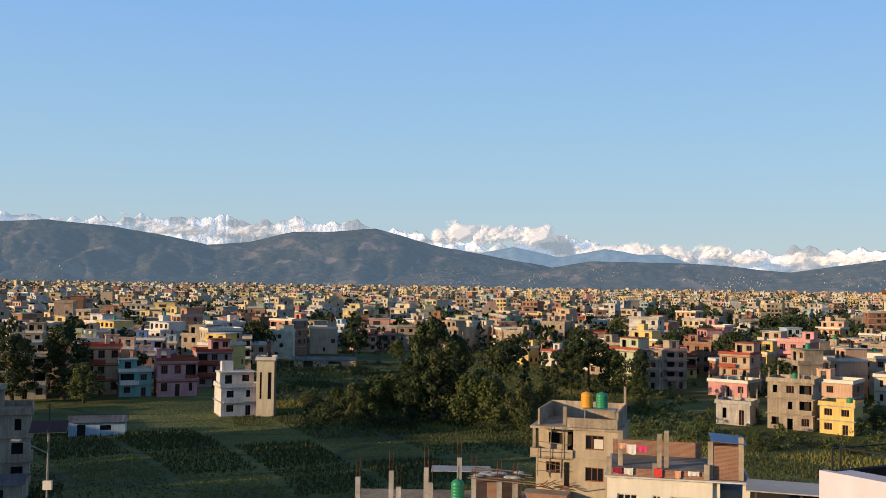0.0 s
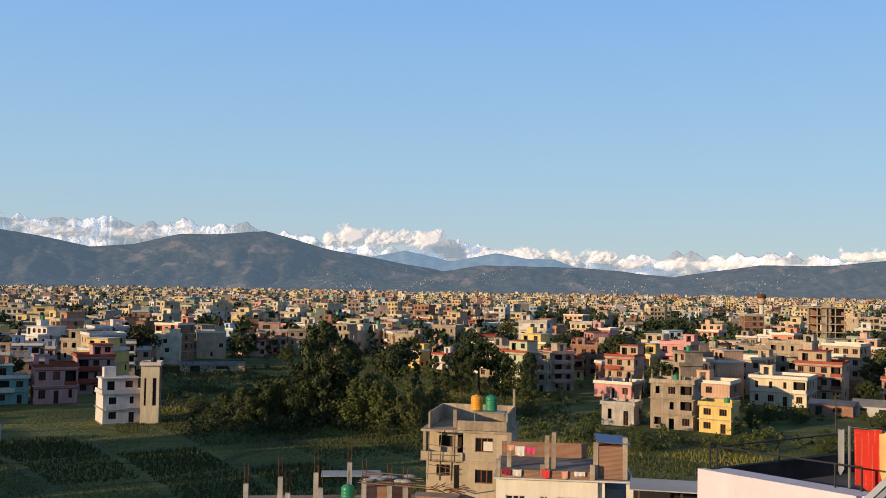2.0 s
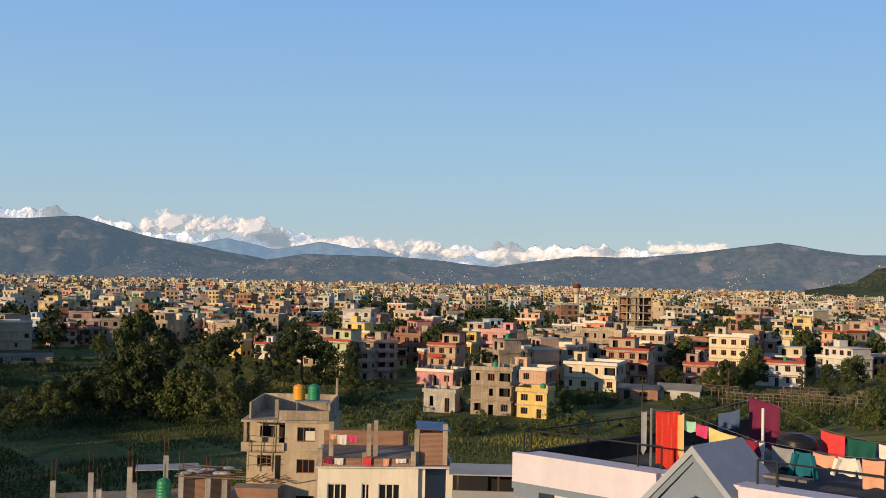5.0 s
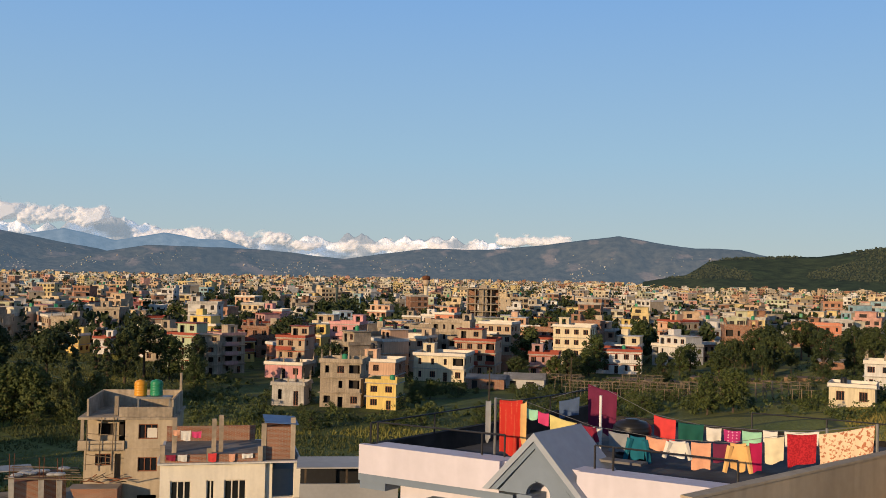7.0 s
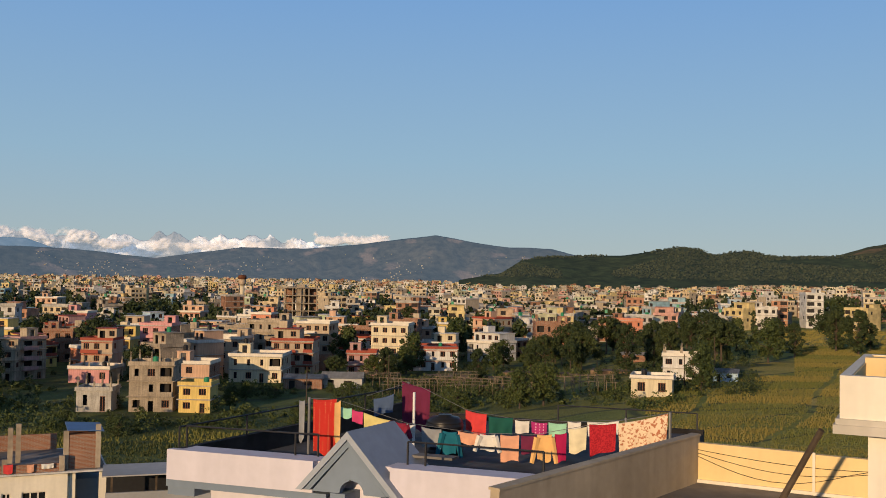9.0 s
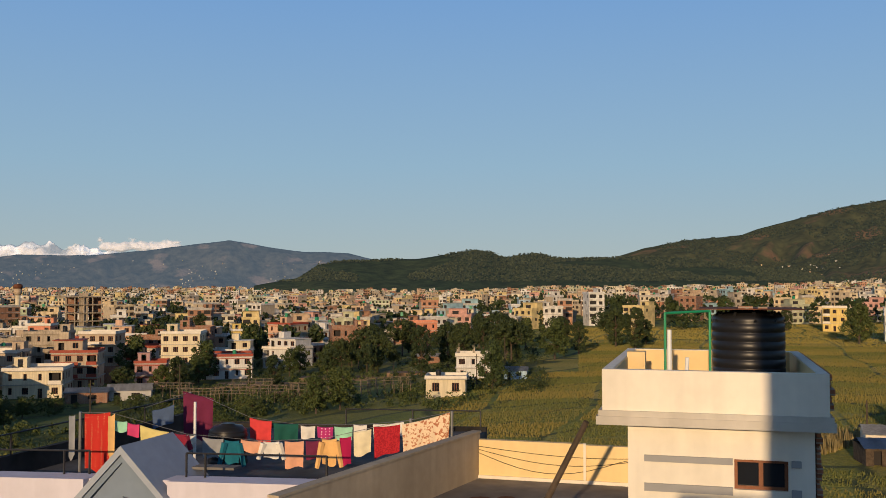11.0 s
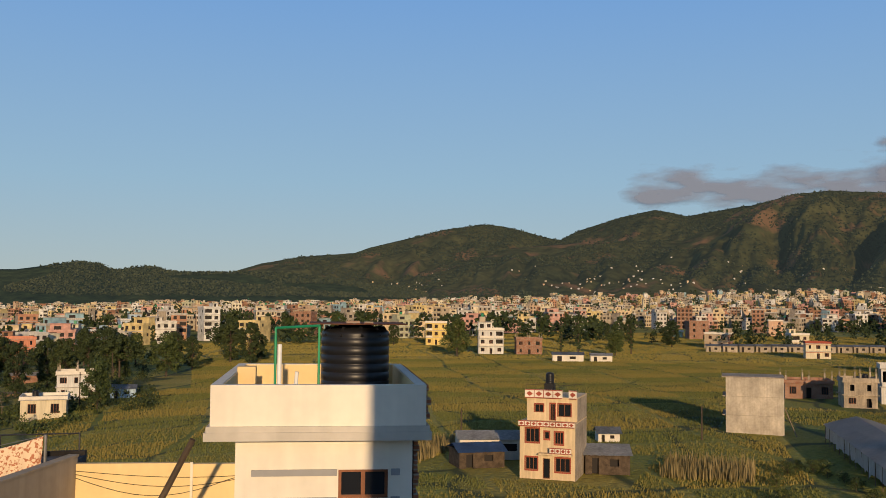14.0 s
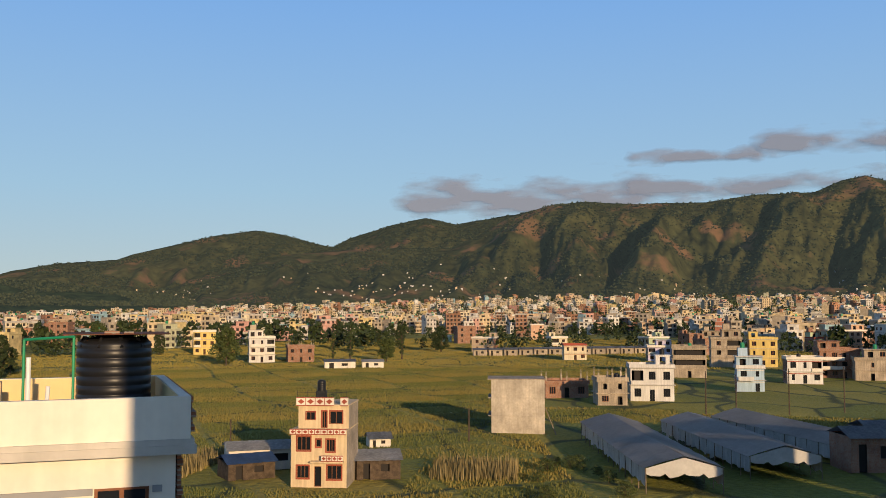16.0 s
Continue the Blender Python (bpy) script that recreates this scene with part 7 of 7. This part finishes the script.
def tree(kind, x, y, h, wide=1.0):
    base, h0 = KINDS[kind]
    s = h / h0
    rz = (x * 7.3 + y * 3.1) % 6.28
    m = Matrix.Translation((x, y, ground_z(x, y))) @ Matrix.Rotation(rz, 4, "Z") @ Matrix.Diagonal((s * wide, s * wide, s, 1))
    return copy_thing(base, m)


tree(0, -1.5, 186, 19.5, 0.9)
tree(0, 2.5, 190, 16, 0.9)
tree(0, -5.5, 186, 12, 1.1)
tree(1, -13, 188, 8, 1.0)
tree(2, -16.5, 187, 7, 1.0)
tree(1, -10, 192, 8, 1.1)
tree(1, 5, 183, 9, 1.1)
tree(1, 9, 180, 9, 1.0)
tree(2, 14.5, 178, 8.5, 0.9)
tree(2, 19, 182, 8, 0.9)
tree(1, 8, 190, 9, 1.1)
tree(3, 17, 200, 11, 1.1)
tree(3, 21.5, 205, 12, 1.1)
tree(4, 14, 232, 12, 1.1)
tree(4, 37, 246, 13, 1.1)
tree(0, 31, 235, 12, 0.9)
tree(3, 26, 225, 11, 1.2)
tree(1, 42, 240, 10, 1)
tree(0, 47, 233, 11, 0.9)
tree(0, -82, 212, 16, 1.2)
tree(0, -90, 205, 14, 1.2)
tree(1, -75, 205, 8, 1.2)
tree(1, -21, 196, 5, 1)
tree(4, -30, 330, 9, 1)
tree(1, -15, 330, 7, 1)
tree(4, 22, 300, 10, 1)
tree(1, 45, 225, 7, 1)
tree(4, 78, 226, 9, 1.0)
tree(1, 80, 180, 4, 1.2)
tree(1, 88, 190, 4, 1.2)
tree(1, 118, 137, 7, 1.0)
tree(1, 123, 136, 7.5, 1.1)
tree(1, 152, 123, 9, 0.8)
tree(0, 150, 190, 8, 1.1)
tree(1, 140, 215, 7, 1.1)
tree(1, 150, 222, 7, 1.2)
tree(1, 134, 214, 6, 1.2)
tree(4, 205, 215, 11, 1)
tree(4, 185, 190, 10, 1)
tree(1, 176, 200, 8, 1)
rnd = random.Random(23)
for k in range(20):
    az, d = rnd.uniform(29, 53), rnd.uniform(232, 310)
    x, y = d * direction(az)[0], d * direction(az)[1]
    if min((x - a) ** 2 + (y - c) ** 2 for a, c in taken) < 7 ** 2:
        continue
    tree(rnd.choice((0, 1, 1, 4, 4, 3, 2)), x, y, rnd.uniform(4.5, 8.5), rnd.uniform(0.85, 1.15))
rnd = random.Random(21)
for k in range(34):
    u = rnd.random()
    az = 41 + 19 * u
    d = rnd.uniform(255, 345) + 25 * math.sin(k)
    tree(rnd.choice((0, 0, 1, 4, 0, 3)), d * direction(az)[0], d * direction(az)[1], rnd.uniform(7, 12.5), rnd.uniform(0.85, 1.1))
for k in range(34):
    az = rnd.uniform(60, 84)
    d = rnd.uniform(400, 620) - (70 if az > 67 else 0)
    if abs(az - 73.2) < 1.2 or abs(az - 69.9) < 0.9 or abs(az - 75.3) < 1:
        continue
    tree(rnd.choice((0, 1, 3, 3)), d * direction(az)[0], d * direction(az)[1], rnd.uniform(7, 14), rnd.uniform(0.9, 1.2))
for k in range(40):
    az = rnd.uniform(-27, 40)
    d = rnd.uniform(255, 420)
    if open_field(d * direction(az)[0], d * direction(az)[1]) and az > -10 and az < 12:
        continue
    tree(rnd.choice((0, 1, 1, 4, 3)), d * direction(az)[0], d * direction(az)[1], rnd.uniform(7, 14), rnd.uniform(0.9, 1.2))
for k in range(70):
    az = rnd.choice((rnd.uniform(-8, 8), rnd.uniform(14, 36), rnd.uniform(27, 50)))
    d = rnd.uniform(165, 225)
    tree(5, d * direction(az)[0], d * direction(az)[1], rnd.uniform(1.2, 3.2), rnd.uniform(0.9, 1.5))
for k in range(12):
    tree(5, rnd.uniform(100, 125), rnd.uniform(-8, 2), rnd.uniform(0.8, 1.6), 1.4)
for base, h0 in KINDS:
    base.matrix_world = Matrix.Translation((-190 - h0 * 4, 240 + h0, ground_z(-190, 240)))


def far_trees(name, count, d0, d1, az0, az1, h0, h1, seed, label, tufts=16, field=True):
    rnd = random.Random(seed)
    vs, fs = [], []
    for k in range(count):
        az, d = rnd.uniform(az0, az1), d0 + (d1 - d0) * rnd.random()
        x, y = d * direction(az)[0], d * direction(az)[1]
        if field and open_field(x, y):
            continue
        if noise.noise((x * 0.006 + seed, y * 0.006, 2)) < -0.3:
            continue
        z, h = ground_z(x, y), rnd.uniform(h0, h1)
        for j in range(tufts):
            a, rr, u = rnd.uniform(0, math.tau), rnd.random() ** 0.5 * h * 0.36, rnd.uniform(0.15, 1)
            rr *= math.sin(math.pi * min(1, u * 0.8 + 0.15)) + 0.15
            c = Vector((x + math.cos(a) * rr, y + math.sin(a) * rr, z + h * u))
            s = h * rnd.uniform(0.07, 0.15)
            q = Euler((rnd.uniform(-1.2, 1.2), rnd.uniform(-1.2, 1.2), rnd.uniform(0, 6))).to_matrix()
            i0 = len(vs)
            for t, r2, dz in ((0, 1.1, 0.3), (1.5, 0.8, -0.3), (3.1, 1.1, 0.2), (4.6, 0.8, -0.4)):
                vs.append(tuple(c + q @ Vector((math.cos(t) * s * r2, math.sin(t) * s * r2, dz * s))))
            fs.append((i0, i0 + 1, i0 + 2, i0 + 3))
    me = bpy.data.meshes.new(name)
    me.from_pydata(vs, [], fs)
    me.materials.append(MATS["leaf_dark"])
    return tagged(new(name, me), label, "trees", kind="stuff")


far_trees("town_trees", 4400, 330, 900, -31, 114, 5, 12, 3, "dark green trees between the town houses", 40)
far_trees("grove_trees", 150, 420, 720, 57, 82, 6, 13, 12, "dark green groves at the edge of the far paddies", 44, False)
far_trees("hedge_trees", 160, 430, 800, 82, 110, 3, 9, 14, "scattered green trees and hedges in the far paddies", 40, False)
far_trees("distant_trees", 4200, 900, 2800, -31, 114, 7, 15, 4, "distant dark trees in the town", 14)


def thicket(name, count, d0, d1, az0, az1, h0, h1, seed, label, mat):
    """Undergrowth in loose drifts: many small leaves over uneven ground."""
    rnd = random.Random(seed)
    vs, fs = [], []
    for k in range(count):
        az, d = rnd.uniform(az0, az1), rnd.uniform(d0, d1)
        x, y = d * direction(az)[0], d * direction(az)[1]
        q = noise.noise((x * 0.035 + seed, y * 0.035, 2)) + 0.5 * noise.noise((x * 0.11, y * 0.11, seed))
        if q < -0.02 or min((x - a) ** 2 + (y - c) ** 2 for a, c in taken) < 6.5 ** 2:
            continue
        z, h = ground_z(x, y), rnd.uniform(h0, h1) * (0.5 + q)
        for j in range(34):
            a, rr, u = rnd.uniform(0, math.tau), rnd.random() ** 0.5 * h * 0.75, rnd.random()
            rr *= 1 - 0.6 * u * u
            c = Vector((x + math.cos(a) * rr, y + math.sin(a) * rr, z + h * u))
            s2 = rnd.uniform(0.16, 0.36)
            e = Euler((rnd.uniform(-1.2, 1.2), rnd.uniform(-1.2, 1.2), rnd.uniform(0, 6))).to_matrix()
            i0 = len(vs)
            vs += [tuple(c + e @ Vector((math.cos(t) * s2 * r2, math.sin(t) * s2 * r2, 0.2 * s2 * dz))) for t, r2, dz in ((0, 1, 1), (1.5, 0.7, -1), (3.1, 1.1, 1), (4.6, 0.7, -1))]
            fs.append((i0, i0 + 1, i0 + 2, i0 + 3))
    me = bpy.data.meshes.new(name)
    me.from_pydata(vs, [], fs)
    me.materials.append(MATS[mat])
    return tagged(new(name, me), label, "undergrowth", kind="stuff")


thicket("undergrowth", 1500, 168, 270, 11, 50, 1.1, 3.2, 31, "dense green undergrowth round the houses and the nursery", "leaf")
thicket("undergrowth", 700, 185, 330, 30, 54, 1.2, 3.4, 32, "dark green undergrowth beneath the orchard trees", "leaf_dark")
thicket("undergrowth", 500, 175, 215, -8, 9, 1.2, 3.6, 33, "dark green undergrowth round the tall trees", "leaf_dark")
thicket("undergrowth", 700, 215, 380, -12, 14, 1.4, 4.0, 34, "green bushes at the far edge of the paddies", "leaf_dark")


# ---- crops: upright tufts in plots, with bare bunds between ----
def crops(name, mat, label, inside, area, spacing, height, seed, wide=0.3):
    rnd = random.Random(seed)
    x0, x1, y0, y1 = area
    vs, fs = [], []
    y = y0
    while y < y1:
        x = x0
        while x < x1:
            px, py = x + rnd.uniform(-0.5, 0.5) * spacing, y + rnd.uniform(-0.5, 0.5) * spacing
            x += spacing
            kind = inside(px, py)
            if not kind:
                continue
            h = height * rnd.uniform(0.7, 1.15) * kind
            z = ground_z(px, py) - 0.1 - 0.2
            z += 0.3 * noise.noise((px * 0.04, py * 0.04, 0))
            a = rnd.uniform(0, math.pi)
            for t in (a, a + 1.1, a + 2.2):
                cx, cy = math.cos(t) * wide, math.sin(t) * wide
                i0 = len(vs)
                lx, ly, ox, oy = rnd.uniform(-0.2, 0.2), rnd.uniform(-0.2, 0.2), rnd.uniform(-0.2, 0.2), rnd.uniform(-0.2, 0.2)
                vs += [(px + ox - cx, py + oy - cy, z), (px + ox + cx, py + oy + cy, z), (px + ox + lx, py + oy + ly, z + h * rnd.uniform(0.8, 1.2))]
                fs.append((i0, i0 + 1, i0 + 2))
        y += spacing
    me = bpy.data.meshes.new(name)
    me.from_pydata(vs, [], fs)
    me.materials.append(MATS[mat])
    return tagged(new(name, me), label, "crops", kind="stuff")


def plot_id(x, y):
    u = x * 0.45 - y * 0.89 + 5 * noise.noise((x * 0.02, y * 0.02, 4))
    v = x * 0.89 + y * 0.45 + 7 * noise.noise((x * 0.015, y * 0.015, 9))
    pu, pv = u / 19, v / 13
    if abs(pu - round(pu)) < 0.028 or abs(pv - round(pv)) < 0.05:
        return None
    return int(math.floor(pu)) * 31 + int(math.floor(pv)) * 17


def east(want):
    def inside(x, y):
        d, az = math.hypot(x, y), math.degrees(math.atan2(x, y))
        if not (48 < az < 112 and 60 < d < 330) or (az < 56 and d > 225) or (az > 97 and d > 190):
            return 0
        if 103 < x < 170 and -52 < y < -3.5 + (x - 106) * 0.13 or 104 < x < 126 and 16 < y < 42:
            return 0
        if 152 < x < 162 and 0 < y < 11 or 195 < x < 225 and -32 < y < 8:
            return 0
        k = plot_id(x, y)
        if k is None:
            return 0
        return 1.0 if k % 3 == want else 0
    return inside


crops("rice_field", "rice", "ripening golden rice in small plots", east(0), (40, 330, -120, 215), 0.5, 0.62, 1, 0.17)
crops("rice_field_green", "rice_green", "green rice in small plots", east(1), (40, 330, -120, 215), 0.5, 0.56, 2, 0.17)
crops("rice_field_yellow", "rice_mid", "yellowing rice in small plots", east(2), (40, 330, -120, 215), 0.5, 0.54, 3, 0.17)


def west(want):
    def inside(x, y):
        d, az = math.hypot(x, y), math.degrees(math.atan2(x, y))
        if not (-28 < az < 30 and 80 < d < 330) or (az > 12 and d > 180) or (d > 180 and az < -12):
            return 0
        k = plot_id(x, y)
        return 0 if k is None or (k % 3 == 0) != want else (0.6 + (k % 4) * 0.15)
    return inside


crops("rice_field_west", "rice_dark", "dark green rice in the low western paddies", west(False), (-110, 90, 75, 320), 0.7, 0.8, 5, 0.2)
crops("grass_field_west", "rice_green", "pale green grass in the low western paddies", west(True), (-110, 90, 75, 320), 0.7, 0.75, 7, 0.2)


def far_east(x, y):
    d, az = math.hypot(x, y), math.degrees(math.atan2(x, y))
    if d < 328 or not 55 < az < 110 or not open_field(x, y) or d > 640 or min((x - a) ** 2 + (y - c) ** 2 for a, c in taken) < 64:
        return 0
    k = plot_id(x, y)
    return 0 if k is None else 0.7 + 0.15 * (k % 3)


crops("rice_field_distant", "rice_mid", "yellow-green rice fields towards the hills", far_east, (180, 640, -200, 340), 1.1, 0.7, 8, 0.4)
crops("maize", "reed", "dry maize stalks standing beside the sheds", lambda x, y: 1.0 if (112 < x < 122 and 4 < y < 14) or (104 < x < 128 and 42 < y < 46) else 0, (100, 130, 0, 50), 0.5, 1.9, 6, 0.10)
